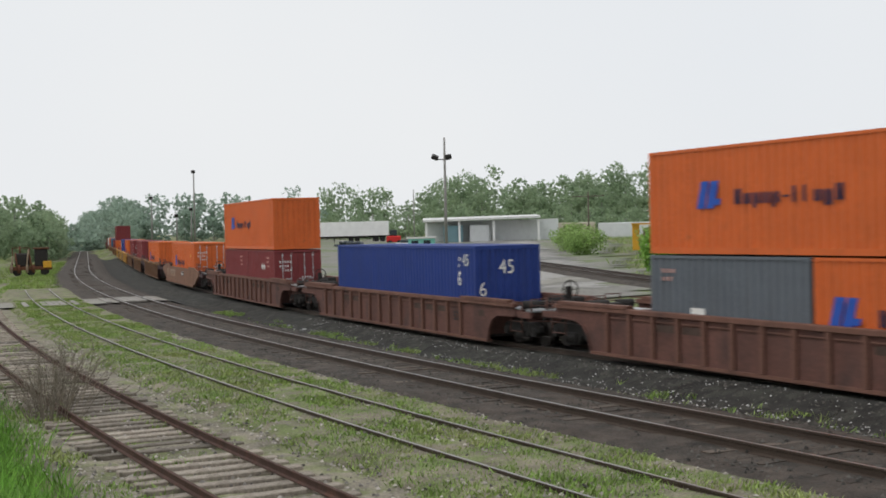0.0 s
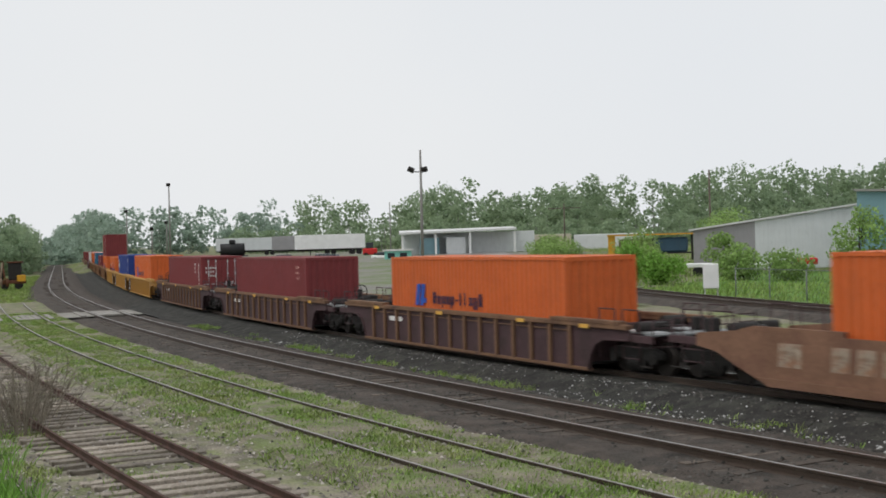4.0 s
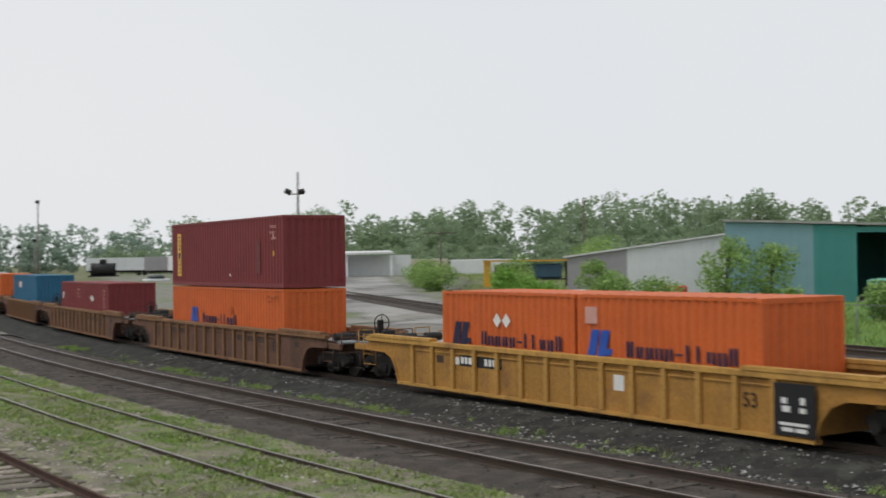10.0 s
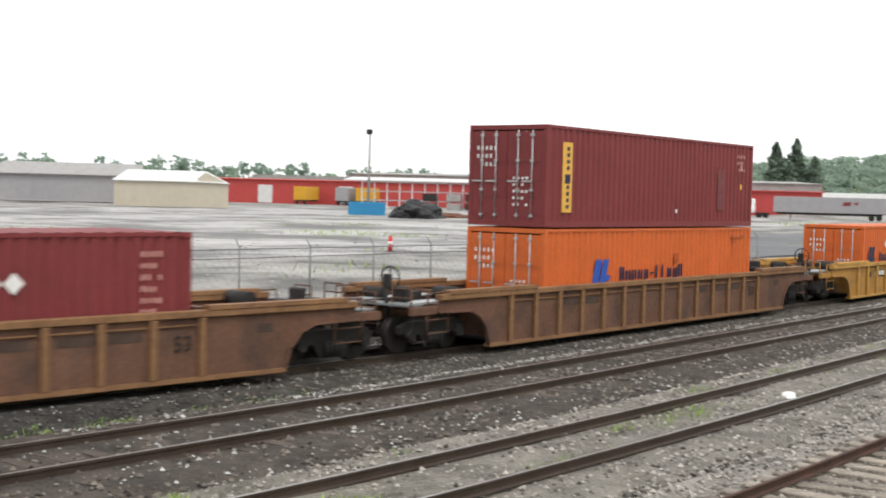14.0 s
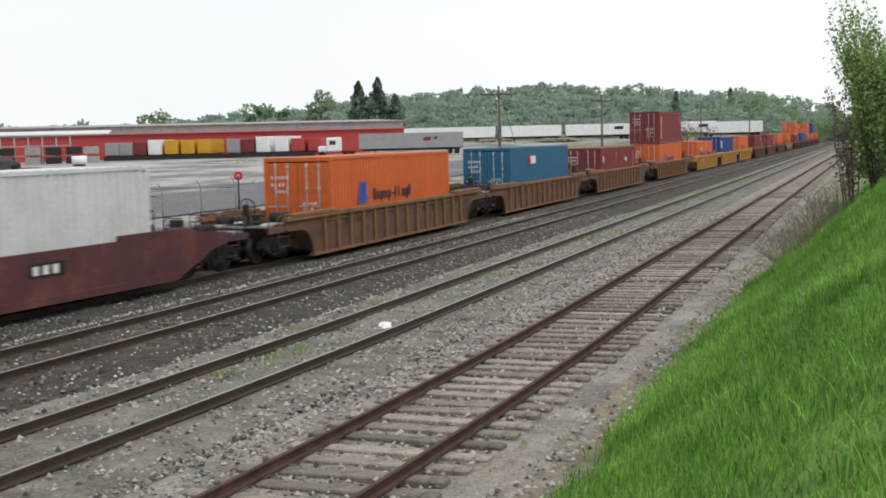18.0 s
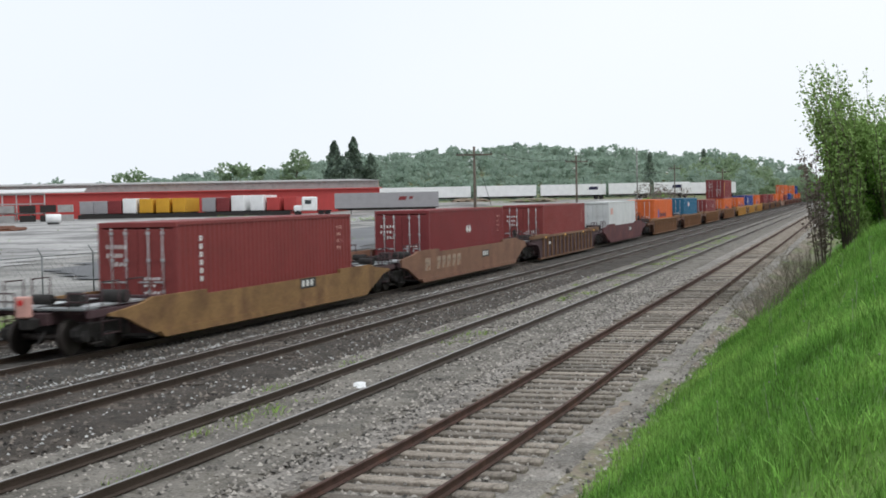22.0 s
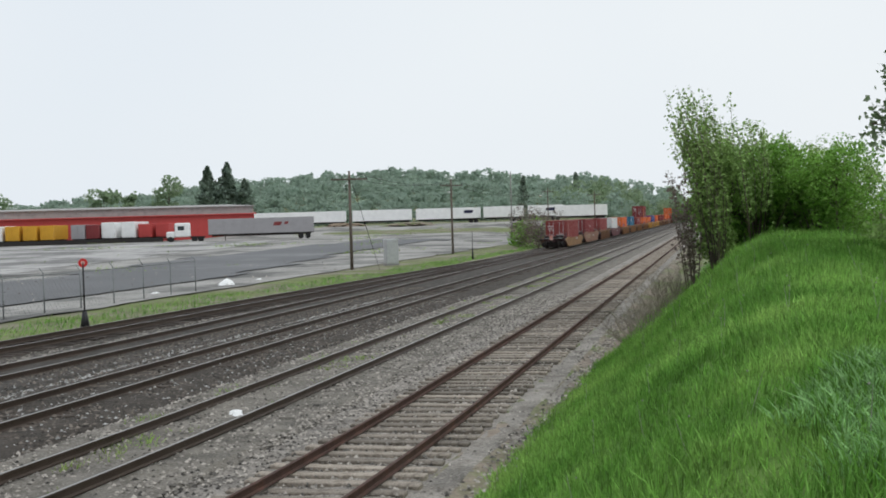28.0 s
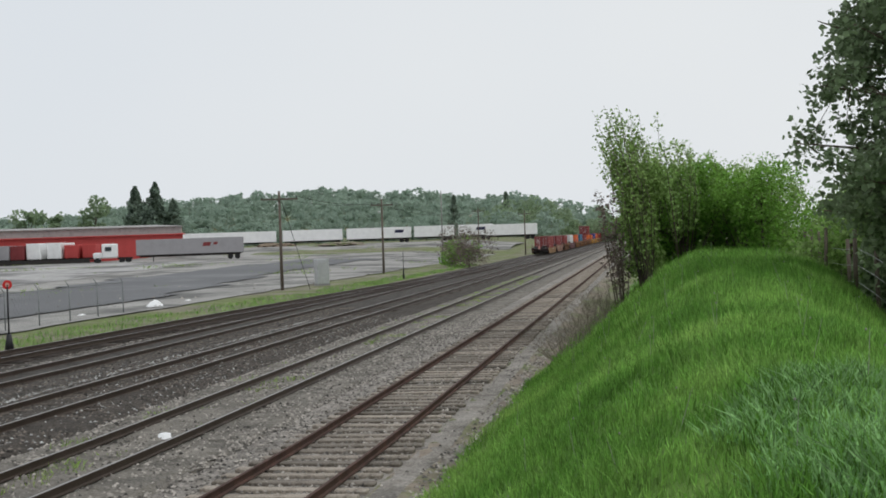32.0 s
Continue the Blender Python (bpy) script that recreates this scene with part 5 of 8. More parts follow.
near = scatter(82000, 5, 20, -6, 4, on_bank)
mid_ = scatter(70000, 20, 34, -6.5, 4, on_bank)
far_ = scatter(45000, 34, 62, -8, 3.5, on_bank)
west = scatter(40000, -40, -9, 1, 11, on_bank)
blades("bank_grass", near, 0.19, 0.0075, "blade", "long bright green grass on the bank", 0.34, bent=True)
blades("bank_grass", mid_, 0.17, 0.010, "blade", "long bright green grass on the bank", 0.24)
blades("bank_grass", far_, 0.19, 0.016, "blade", "long bright green grass along the ridge of the bank")
blades("bank_grass", west, 0.32, 0.014, "blade", "long bright green grass at the foot of the bank")
xs_b = [float(v) for v in np.arange(-60, 120, 0.6)]
ys_b = [float(v) for v in np.arange(-14, 9.5, 0.4)]


def bank_top(x, y):
    b = bank(x, y)
    return ground_z(x, y) + 0.02 if b > 0.1 else -0.8


tagged(new("bank_turf", grid_mesh("bank_turf", xs_b, ys_b, bank_top, M["grass_soil"])), "bright green turf of the bank", "turf", kind="structure")


# weeds along the siding and the spur in the west
def strip(n, x0, x1, o0, o1, keep, z):
    """Points along the tracks by their offset from the inner main."""
    x, o = NR.uniform(x0, x1, n), NR.uniform(o0, o1, n)
    out = [(a, y_main(a) + b, z(b) if callable(z) else z) for a, b in zip(x, o) if keep(a, b, noise.noise((a * 0.5, b * 0.9, 9)) + 0.5 * noise.noise((a * 1.9, b * 2.2, 4)))]
    return np.array(out)


def bed_top(o):
    """Top of the overgrown siding bed in the west."""
    a = abs(o + 4.3)
    return -0.075 if a < 1.8 else max(-0.34, -0.075 - 0.45 * (a - 1.8))


def off_rail(o, c):
    return abs(abs(o - c) - 0.7525) > 0.08


def in_west(x, lo=14, hi=-6):
    return ease((lo - x) / (lo - hi))


blades("trackside_weeds", strip(48000, -72, 12, -5.0, -3.6, lambda x, o, n: off_rail(o, -4.3) and n > 0.5 - 1.0 * in_west(x), bed_top), 0.065, 0.016, "blade_weed", "bright green weeds between the rails of the siding", 0.6)
blades("trackside_weeds", strip(36000, -72, 10, -3.6, -2.5, lambda x, o, n: n > 0.5 - 0.8 * in_west(x) + 0.35 * max(0, o + 3.2), bed_top), 0.07, 0.016, "blade_weed", "short weeds beside the siding", 0.6)
blades("trackside_weeds", strip(66000, -72, 10, -7.2, -5.0, lambda x, o, n: n > 0.5 - 0.8 * in_west(x) + 0.3 * abs(o + 5.6) - 0.1, bed_top), 0.07, 0.016, "blade_weed", "patches of weeds between the siding and the spur", 0.6)
blades("trackside_weeds", strip(40000, -60, 10, -10.2, -7.2, lambda x, o, n: off_rail(o, -8.3) and n > (0.0 if abs(o + 8.3) > 1.3 else 0.2) + 0.4 * (1 - in_west(x)), -0.19), 0.075, 0.016, "blade_weed", "patches of weeds along the spur", 0.6)
wd = strip(36000, -60, 24, 2.2, 4.6, lambda x, o, n: n > 0.16 + 0.2 * abs(o - 3.0), -0.42)
wd[:, 2] += np.array([z_train(v) * 0.5 for v in wd[:, 0]])
blades("trackside_weeds", wd, 0.11, 0.014, "blade_weed", "green weeds between the main tracks", 0.6)
blades("trackside_weeds", strip(30000, 14, 110, -5.0, -2.6, lambda x, o, n: off_rail(o, -4.3) and n > 0.32 - 0.24 * ease((x - 45) / 40), -0.19), 0.09, 0.016, "blade_weed", "sparse weeds between the tracks", 0.6)


wn = strip(26000, -10, 20, 1.9, 4.2, lambda x, o, n: n > -0.3 + 0.3 * abs(o - 2.8), -0.43)
wn[:, 2] += np.array([z_train(v) * 0.5 for v in wn[:, 0]])
blades("trackside_weeds", wn, 0.10, 0.017, "blade_weed", "green weeds between the main tracks before the bank", 0.6)
blades("trackside_weeds", strip(40000, -190, -72, -11, -2.4, lambda x, o, n: n > -0.15 and (o > -6.5 or n > 0.2), -0.42), 0.22, 0.035, "blade_weed", "green weeds beside the line beyond the crossing", 0.5)


def verge(x, y):
    o = y - y_lead(x)
    if not 2.3 < o < 7.0 + 2.5 * noise.noise((x * 0.1, 1, 0)):
        return None
    return ground_z(x, y) if noise.noise((x * 0.3, y * 0.3, 6)) > -0.35 else None


blades("verge_grass", scatter(60000, 2, 175, 21, 38, verge), 0.2, 0.016, "blade", "green grass strip along the yard fence")


# loose stones
def stones(name, n, x0, x1, o0, o1, fy, z, r, material, label, drop=None):
    x = NR.uniform(x0, x1, n)
    o = NR.uniform(o0, o1, n)
    c = np.stack([x, np.array([fy(v) for v in x]) + o, (np.array([z(v) for v in o]) if callable(z) else np.full(n, z)) + NR.normal(0, 0.012, n) + (np.array([drop(v) for v in x]) * np.where(o < 0, 1.0, np.clip((o - 1.6) / 2.4, 0, 1)) if drop else 0)], 1)
    s = r * NR.uniform(0.5, 1.6, n)
    q = []
    base = np.array([(1, 0, 0), (0, 1, 0), (-1, 0, 0), (0, -1, 0), (0, 0, 0.8), (0, 0, -0.6)], float)
    vs = base[None] * s[:, None, None] * NR.uniform(0.65, 1.3, (n, 6, 1))
    a = NR.uniform(0, 6.28, n)
    ca, sa = np.cos(a)[:, None], np.sin(a)[:, None]
    vx, vy = vs[:, :, 0] * ca - vs[:, :, 1] * sa, vs[:, :, 0] * sa + vs[:, :, 1] * ca
    v = np.stack([vx, vy, vs[:, :, 2]], 2) + c[:, None]
    f = np.array([(0, 1, 4), (1, 2, 4), (2, 3, 4), (3, 0, 4)])
    idx = (np.arange(n) * 6)[:, None, None] + f[None]
    me = bpy.data.meshes.new(name)
    me.vertices.add(6 * n)
    me.vertices.foreach_set("co", v.astype(np.float32).ravel())
    me.loops.add(12 * n)
    me.loops.foreach_set("vertex_index", idx.astype(np.int32).ravel())
    me.polygons.add(4 * n)
    me.polygons.foreach_set("loop_start", np.arange(0, 12 * n, 3, dtype=np.int32))
    me.update(calc_edges=True)
    me.materials.append(M[material])
    tagged(new(name, me), label, "gravel", kind="stuff")


def main_top(o):
    a = abs(o)
    return -0.16 if a < 1.6 else -0.16 - 0.11 * (a - 1.6) if a < 2.2 else max(-0.45, -0.244 - 0.4 * (a - 2.2))


def siding_top(o):
    return -0.175 if abs(o) < 1.85 else -0.175 - 0.4 * (abs(o) - 1.85)


def train_top(o):
    return -0.15 if abs(o) < 1.95 else max(-0.45, -0.15 - 0.35 * (abs(o) - 1.95))


def west_siding_top(o):
    return siding_top(o) + 0.1


stones("gravel_stones", 20000, 4, 60, -2.3, 2.4, y_siding, siding_top, 0.034, "stone", "pale broken stones round the siding")
stones("gravel_stones", 19000, 6, 60, -1.2, 2.2, y_spur, -0.195, 0.03, "stone", "pale broken stones round the spur track")
stones("gravel_stones", 19000, 2, 60, -3.4, 2.9, y_main, main_top, 0.036, "stone_dark", "dark broken stones round the inner main track")
stones("gravel_stones", 3600, 10, 60, -3.4, 2.8, y_main, main_top, 0.03, "stone_white", "scattered pale stones on the inner main")
stones("gravel_stones", 2400, 14, 60, 1.6, 2.9, y_main, main_top, 0.03, "stone_white", "scattered pale stones between the main tracks in the east")
stones("gravel_stones", 10000, -50, 16, 1.9, 4.4, y_main, -0.42, 0.035, "stone_black", "dark broken stones between the main tracks", z_train)
stones("gravel_stones", 3200, -50, 24, 1.7, 5.0, y_main, -0.38, 0.028, "stone_white", "scattered white stones between the main tracks", z_train)
stones("gravel_stones", 11000, -50, 10, -3.2, 2.7, y_main, main_top, 0.034, "stone_black", "dark broken stones round the inner main track")
stones("gravel_stones", 9000, -45, 8, -2.2, 2.2, y_spur, -0.205, 0.03, "stone", "pale broken stones between the weeds")
stones("gravel_stones", 9000, -45, 8, -2.3, 2.4, y_siding, west_siding_top, 0.03, "stone", "pale broken stones between the weeds of the siding")
stones("gravel_stones", 10000, 16, 70, -3.6, 0.0, y_train, train_top, 0.036, "stone_dark", "grey broken stones beside the outer main track", z_train)
stones("gravel_stones", 9000, -50, 16, -3.7, -1.3, y_train, train_top, 0.034, "stone_black", "grey broken stones beside the outer main track in the west", z_train)
stones("gravel_stones", 2200, -50, 40, -3.7, -1.3, y_train, train_top, 0.026, "stone_white", "scattered white stones beside the outer main track", z_train)
stones("gravel_stones", 4000, 20, 60, -2.3, -1.2, y_lead, -0.27, 0.036, "stone", "pale stones beside the yard lead")
stones("path_stones", 2600, 8, 50, -2.3, -1.3, y_spur, -0.24, 0.03, "stone", "scattered stones on the dirt path")

tagged(new("dirt_edge", ribbon("dirt_edge", y_spur, 2, 160, flat_prof(-2.7, -0.42, -1.9, -0.27, 3) + flat_prof(-1.8, -0.235, -1.29, -0.215, 3), M["dirt"], 0.6, 0.05)), "bare brown dirt beside the spur ties", "path", kind="structure")
tagged(new("dirt_path", ribbon("dirt_path", y_spur, -60, 160, flat_prof(-4.4, -0.47, -2.0, -0.44, 8), M["dirt"], 1.0, 0.06)), "bare brown dirt path between the spur and the bank", "path", kind="structure")

# ---- yard surfaces ----


def slab(name, poly, z, material, label, category, step=6.0):
    """A flat sheet with an uneven edge, following the rise of the yard."""
    xs_ = [p[0] for p in poly]
    ys_ = [p[1] for p in poly]

    def inside(x, y):
        c = False
        for (x0, y0), (x1, y1) in zip(poly, poly[1:] + poly[:1]):
            if (y0 > y) != (y1 > y) and x < (x1 - x0) * (y - y0) / (y1 - y0) + x0:
                c = not c
        return c
    bm = bmesh.new()
    vv = {}
    x = min(xs_)
    while x < max(xs_):
        y = min(ys_)
        while y < max(ys_):
            if inside(x + step / 2 + 2 * noise.noise((x * 0.2, y * 0.2, 1)), y + step / 2):
                q = []
                for a, b in ((x, y), (x + step, y), (x + step, y + step), (x, y + step)):
                    k = (round(a, 2), round(b, 2))
                    if k not in vv:
                        j = 0.3 * step
                        ja, jb = a + j * noise.noise((a * 0.3, b * 0.3, 7)), b + j * noise.noise((a * 0.3, b * 0.3, 8))
                        vv[k] = bm.verts.new((ja, jb, -0.42 + rise(ja, jb) + z))
                    q.append(vv[k])
                bm.faces.new(q)
            y += step
        x += step
    return solo(name, bm, material, label, category, kind="structure")


slab("yard_gravel", [(4, 31), (330, 30), (330, 175), (150, 240), (-30, 240), (-28, 96), (2, 86)], 0.07, M["gravel_yard"], "grey gravel of the open yard", "yard", 4.0)
slab("yard_concrete", [(8, 52), (70, 52), (120, 66), (215, 74), (215, 130), (150, 160), (60, 150), (20, 110)], 0.11, M["concrete"], "pale worn concrete yard with damp patches", "yard", 3.0)
slab("yard_asphalt", [(57, 37), (88, 36), (150, 44), (200, 42), (205, 56), (140, 60), (88, 53), (62, 44)], 0.15, M["asphalt_wet"], "dark damp asphalt strip across the yard", "yard", 2.5)
slab("meadow", [(-62, 62), (-47, 53.5), (-33, 48), (-18, 43.5), (-2, 39), (1, 88), (-30, 98), (-75, 92)], 0.06, M["grass_soil"], "green meadow beyond the yard lead", "meadow", 3.0)


def meadow_in(x, y):
    return ground_z(x, y) + 0.06 if y > y_back(x) + 2.4 and y < 70 and x < 0.5 else None


blades("meadow_grass", scatter(26000, -62, 1, 36, 70, meadow_in), 0.3, 0.035, "blade_weed", "green meadow grass beyond the tracks")


def rough_in(x, y):
    if y < y_back(x) + 3 or math.degrees(math.atan2(y, x)) > 137.5 + 3 * noise.noise((x * 0.08, y * 0.08, 3)) or noise.noise((x * 0.06, y * 0.06, 31)) < -0.2:
        return None
    return ground_z(x, y)


blades("rough_grass", scatter(60000, -200, -40, 52, 185, rough_in), 0.4, 0.05, "blade_weed", "rough tall grass and weeds in the western yard", 0.5)
slab("western_yard", [(-42, 37), (-60, 41), (-100, 53), (-150, 73), (-220, 112), (-300, 150), (-290, 166), (-220, 166), (-150, 138), (-105, 98), (-75, 72), (-58, 57)], 0.08, M["yard_soil"], "pale gravel ground of the western yard", "yard", 4.0)
slab("yard_track", [(-226, 170), (-127, 94), (-96, 72), (-72, 56), (-60, 48), (-56, 52), (-68, 62), (-90, 80), (-121, 102), (-232, 186)], 0.1, M["gravel_yard"], "pale gravel track winding through the western yard", "road", 2.0)


def yard_weeds(x, y):
    if y < y_lead(x) + 6.5 or noise.noise((x * 0.05, y * 0.09, 41)) + 0.5 * noise.noise((x * 0.3, y * 0.3, 2)) < 0.42:
        return None
    return -0.42 + rise(x, y) + 0.1


blades("yard_weeds", scatter(40000, 10, 300, 33, 120, yard_weeds), 0.28, 0.05, "blade_weed", "patches of weeds growing through the yard", 0.5)
stones("yard_rubble", 900, 20, 240, 9, 60, y_lead, -0.27, 0.08, "stone", "scattered pale rubble on the yard")

# ---- level crossing ----
cx = thing("level_crossing", "plank level crossing of a gravel track over the rails", "crossing", kind="structure")
for fy, nm in ((y_main, 0), (y_siding, 1)):
    for i, o in enumerate((-1.35, -0.42, -0.12, 0.18, 0.48, 1.15)):
        x = -67.0
        bm = bmesh.new()
        bm_box(bm, -2.3, 2.3, -0.14, 0.14, -0.12, 0.0, bev=0.02)
        p = part("plank", bm, M["sawn_plank"], cx)
        a = tangent(fy, x)
        p.matrix_basis = Matrix.Translation((x - math.sin(a) * o, fy(x) + math.cos(a) * o, -0.005 - 0.01 * (i % 2))) @ Euler((0, 0, a)).to_matrix().to_4x4()
tagged(new("crossing_gravel", ribbon("crossing_gravel", y_main, -69.8, -64.4, [(-8.0, -0.4)] + flat_prof(-7, -0.1, 1.7, -0.06, 12) + [(2.4, -0.3), (3.0, -0.6)], M["gravel_pale"], 0.5, 0.03)), "grey gravel filling the level crossing", "road", kind="structure")
slab("crossing_road", [(-64, 45), (-60, 45), (-64, 62), (-70, 62)], 0.12, M["gravel_pale"], "pale gravel track beyond the crossing", "road", 1.5)
slab("crossing_road", [(-71.5, 8), (-66, 8), (-65, 16), (-64.5, 21), (-71, 21)], 0.09, M["gravel_pale"], "pale gravel track leading over the crossing", "road", 1.5)

# ---- poles and masts ----


def facing(x, y, z=None, turn=0):
    """Pose at (x, y) with its local x axis running to the right as seen from the eye, y away from it."""
    return pose(x, y, (ground_z(x, y) if z is None else z), 0, 0, math.degrees(math.atan2(y, x)) - 90 + turn)


def flood_mast(x, y, h, material, label, heads=2, name="light_mast"):
    t = thing(name, label, "light mast", at=facing(x, y))
    bm = bmesh.new()
    bm_cyl(bm, (0, 0, -0.5), (0.1, 0, h), 0.24, 0.13, 10)
    part("mast", bm, material, t)
    zz = h - 2.6 if heads > 1 else h - 0.3
    bm = bmesh.new()
    bm_box(bm, -1.1 if heads > 1 else -0.4, 0.8 if heads > 1 else 0.4, -0.06, 0.06, zz - 0.35, zz - 0.22)
    part("bracket", bm, M["steel_dark"], t)
    for s in ((-1.2, 25), (0.55, -10))[:heads] if heads > 1 else ((0, 0),):
        bm = bmesh.new()
        bm_box(bm, -0.45, 0.45, -0.3, 0.3, -0.3, 0.32, bev=0.08)
        bm_box(bm, -0.36, 0.36, -0.34, -0.3, -0.22, 0.24)
        o = part("floodlight", bm, M["steel_dark"], t, "dark floodlight head")
        o.matrix_basis = pose(s[0], -0.15, zz, 20, s[1], 0)
    return t


def power_pole(x, y, h, material, label, arms=1, arm=2.6, turn=0, lean=0.0, stay=False, wide=0.145):
    t = thing("power_pole", label, "utility pole", "poles along the yard", at=facing(x, y, turn=turn) @ pose(0, 0, 0, 0, lean))
    bm = bmesh.new()
    bm_cyl(bm, (0, 0, -0.6), (0, 0, h), wide, wide * 0.65, 10)
    part("pole", bm, material, t)
    for i in range(arms):
        bm = bmesh.new()
        bm_box(bm, -arm / 2, arm / 2, -0.16, -0.06, h - 0.75 - i * 0.8, h - 0.62 - i * 0.8)
        a = part("cross_arm", bm, material, t)
        for k in (-0.46, -0.2, 0.2, 0.46):
            bm = bmesh.new()
            bm_cyl(bm, (k * arm, -0.11, h - 0.62 - i * 0.8), (k * arm, -0.11, h - 0.45 - i * 0.8), 0.05, 0.03, 6)
            part("insulator", bm, M["glass"], a)
    if stay:
        bm = bmesh.new()
        bm_cyl(bm, (0.2, 0, h - 0.9), (2.3, -1.0, -0.2), 0.02, n=5)
        part("stay_wire", bm, M["steel_dark"], t)
    return t


def wire(p, q, sag, label="thin dark wire between the poles"):
    """One hanging wire as a continuous thin tube."""
    bm, last = bmesh.new(), None
    p, q = Vector(p), Vector(q)
    side = (q - p).cross(Vector((0, 0, 1))).normalized() * 0.014
    for i in range(13):
        f = i / 12
        v = p.lerp(q, f) - Vector((0, 0, sag * 4 * f * (1 - f)))
        ring = [bm.verts.new(v + w) for w in (side, Vector((0, 0, 0.014)), -side, Vector((0, 0, -0.014)))]
        if last:
            for k in range(4):
                bm.faces.new((last[k], last[(k + 1) % 4], ring[(k + 1) % 4], ring[k]))
        last = ring
    solo("overhead_wire", bm, M["steel_dark"], label, "wire", "wires along the yard")


flood_mast(-138.4, 98.6, 15.2, M["pole_grey"], "tall grey timber light mast with two floodlights")
flood_mast(-273.1, 124.1, 17.0, M["pole_grey"], "tall grey light mast with one lamp head", 1)
flood_mast(-304.6, 126.9, 12.0, M["pole_grey"], "grey light mast beside the far tracks", 1)
flood_mast(-300, 131.5, 7.5, M["pole_grey"], "short grey light mast in the far yard", 1)
flood_mast(-299, 135.0, 9.0, M["pole_grey"], "grey light mast in the far yard", 1)
power_pole(-215.3, 145.6, 10.3, M["pole_grey"], "pale slender pole in the yard", 0)
power_pole(-219.9, 138.7, 5.6, M["pole_grey"], "short pale pole in the yard", 0)
power_pole(-100.1, 111.7, 10.6, M["pole_wood"], "dark bare wooden pole", 0)
power_pole(-149.1, 133.3, 7.9, M["pole_wood"], "dark pole with a wide cross arm before the wood", 1, 5.0)
power_pole(101.7, 29.5, 8.1, M["pole_wood"], "dark wooden power pole with a cross arm and a stay", 1, 3.0, stay=True)
power_pole(142.8, 29.5, 8.4, M["pole_wood"], "dark wooden power pole with a cross arm", 1, 2.6, turn=15)
power_pole(247.9, 32.2, 9.3, M["pole_wood"], "dark wooden pole far along the line", 1, 2.4)
power_pole(246.9, 39.2, 12.2, M["pole_grey"], "pale slender pole far along the line", 0)
power_pole(248.9, 23.3, 8.5, M["pole_wood"], "dark wooden pole far along the line", 1, 2.4)
for k in (-0.9, 0.9):
    wire((101.7, 29.5 + k, 7.4), (142.8, 29.5 + k, 7.7), 0.6)
    wire((142.8, 29.5 + k, 7.7), (247.9, 32.2 + k, 8.3), 1.2)
flood_mast(145.3, 122.4, 12.6, M["pole_grey"], "leaning grey light mast in the yard", 1)
flood_mast(115.3, 277.0, 24.0, M["galv"], "very tall pale light mast far off", 2)

# ---- signs by the tracks ----


def switch_stand(x, y, h, label):
    t = thing("switch_stand", label, "switch stand", "switch stands", at=facing(x, y, -0.3))
    bm = bmesh.new()
    bm_box(bm, -0.75, 0.75, -0.14, 0.14, -0.12, 0.0)
    part("base_tie", bm, M["tie_old"], t)
    bm = bmesh.new()
    bm_cyl(bm, (0, 0, 0), (0, 0, 0.75), 0.2, 0.08, 8)
    part("stand", bm, M["black_paint"], t)
    bm = bmesh.new()
    bm_cyl(bm, (0, 0, 0.7), (0, 0, h), 0.032, n=8)
    part("mast", bm, M["black_paint"], t)
    bm = bmesh.new()
    bm_cyl(bm, (0, -0.012, h), (0, 0.012, h), 0.17, n=20)
    part("target", bm, MARK["red"], t, "red round target")
    bm = bmesh.new()
    bm_cyl(bm, (0, -0.02, h), (0, -0.0125, h), 0.08, n=16)
    part("target_centre", bm, MARK["pink"], t)
    return t


switch_stand(44.3, 23.3, 2.55, "black switch stand with a red round target")
switch_stand(-34.3, 49.2, 1.5, "low switch stand with a red round target")

t = thing("signal_cabinet", "pale grey steel signal cabinet on the grass", "cabinet", at=facing(108.5, 27.9, -0.35, 20))
part("body", bm_box(bmesh.new(), -0.55, 0.55, -0.4, 0.4, 0.12, 2.3, bev=0.03), M["galv"], t)
part("plinth", bm_box(bmesh.new(), -0.6, 0.6, -0.45, 0.45, 0, 0.12), M["concrete"], t)
part("door", bm_box(bmesh.new(), -0.47, 0.47, -0.43, -0.402, 0.25, 2.15), M["galv"], t)
t = thing("marker_post", "black short marker post beside the track", "post", at=facing(118.5, 22.6, -0.3))
bm = bmesh.new()
bm_cyl(bm, (0, 0, 0), (0, 0, 0.9), 0.09, 0.07, 8)
bm_cyl(bm, (0, 0, 0.9), (0, 0, 2.6), 0.03, n=6)
part("post", bm, M["black_paint"], t)
t = thing("instrument_box", "white instrument box on two posts in the grass", "cabinet", at=facing(-48.1, 53.6))
part("box", bm_box(bmesh.new(), -0.42, 0.42, -0.25, 0.25, 0.7, 2.05, bev=0.03), M["white_paint"], t)
for s in (-0.34, 0.34):
    part("leg", bm_box(bmesh.new(), s - 0.04, s + 0.04, -0.05, 0.05, -0.1, 0.7), M["galv"], t)
for x, y, sx in ((79.0, 31.4, 1.0), (70.5, 32.5, 0.5), (86, 31.8, 0.4)):
    bm = bmesh.new()
    bmesh.ops.create_icosphere(bm, subdivisions=2, radius=0.55 * sx)
    for v in bm.verts:
        v.co = Vector((v.co.x * 1.7, v.co.y, max(-0.1, v.co.z * 0.75))) * (1 + 0.35 * noise.noise(v.co * 2.2 + Vector((x, y, 0))))
    solo("tarpaulin_heap", bm, M["white_paint"], "crumpled white sheeting lying on the yard's edge", "sheeting", at=pose(x, y, ground_z(x, y)))

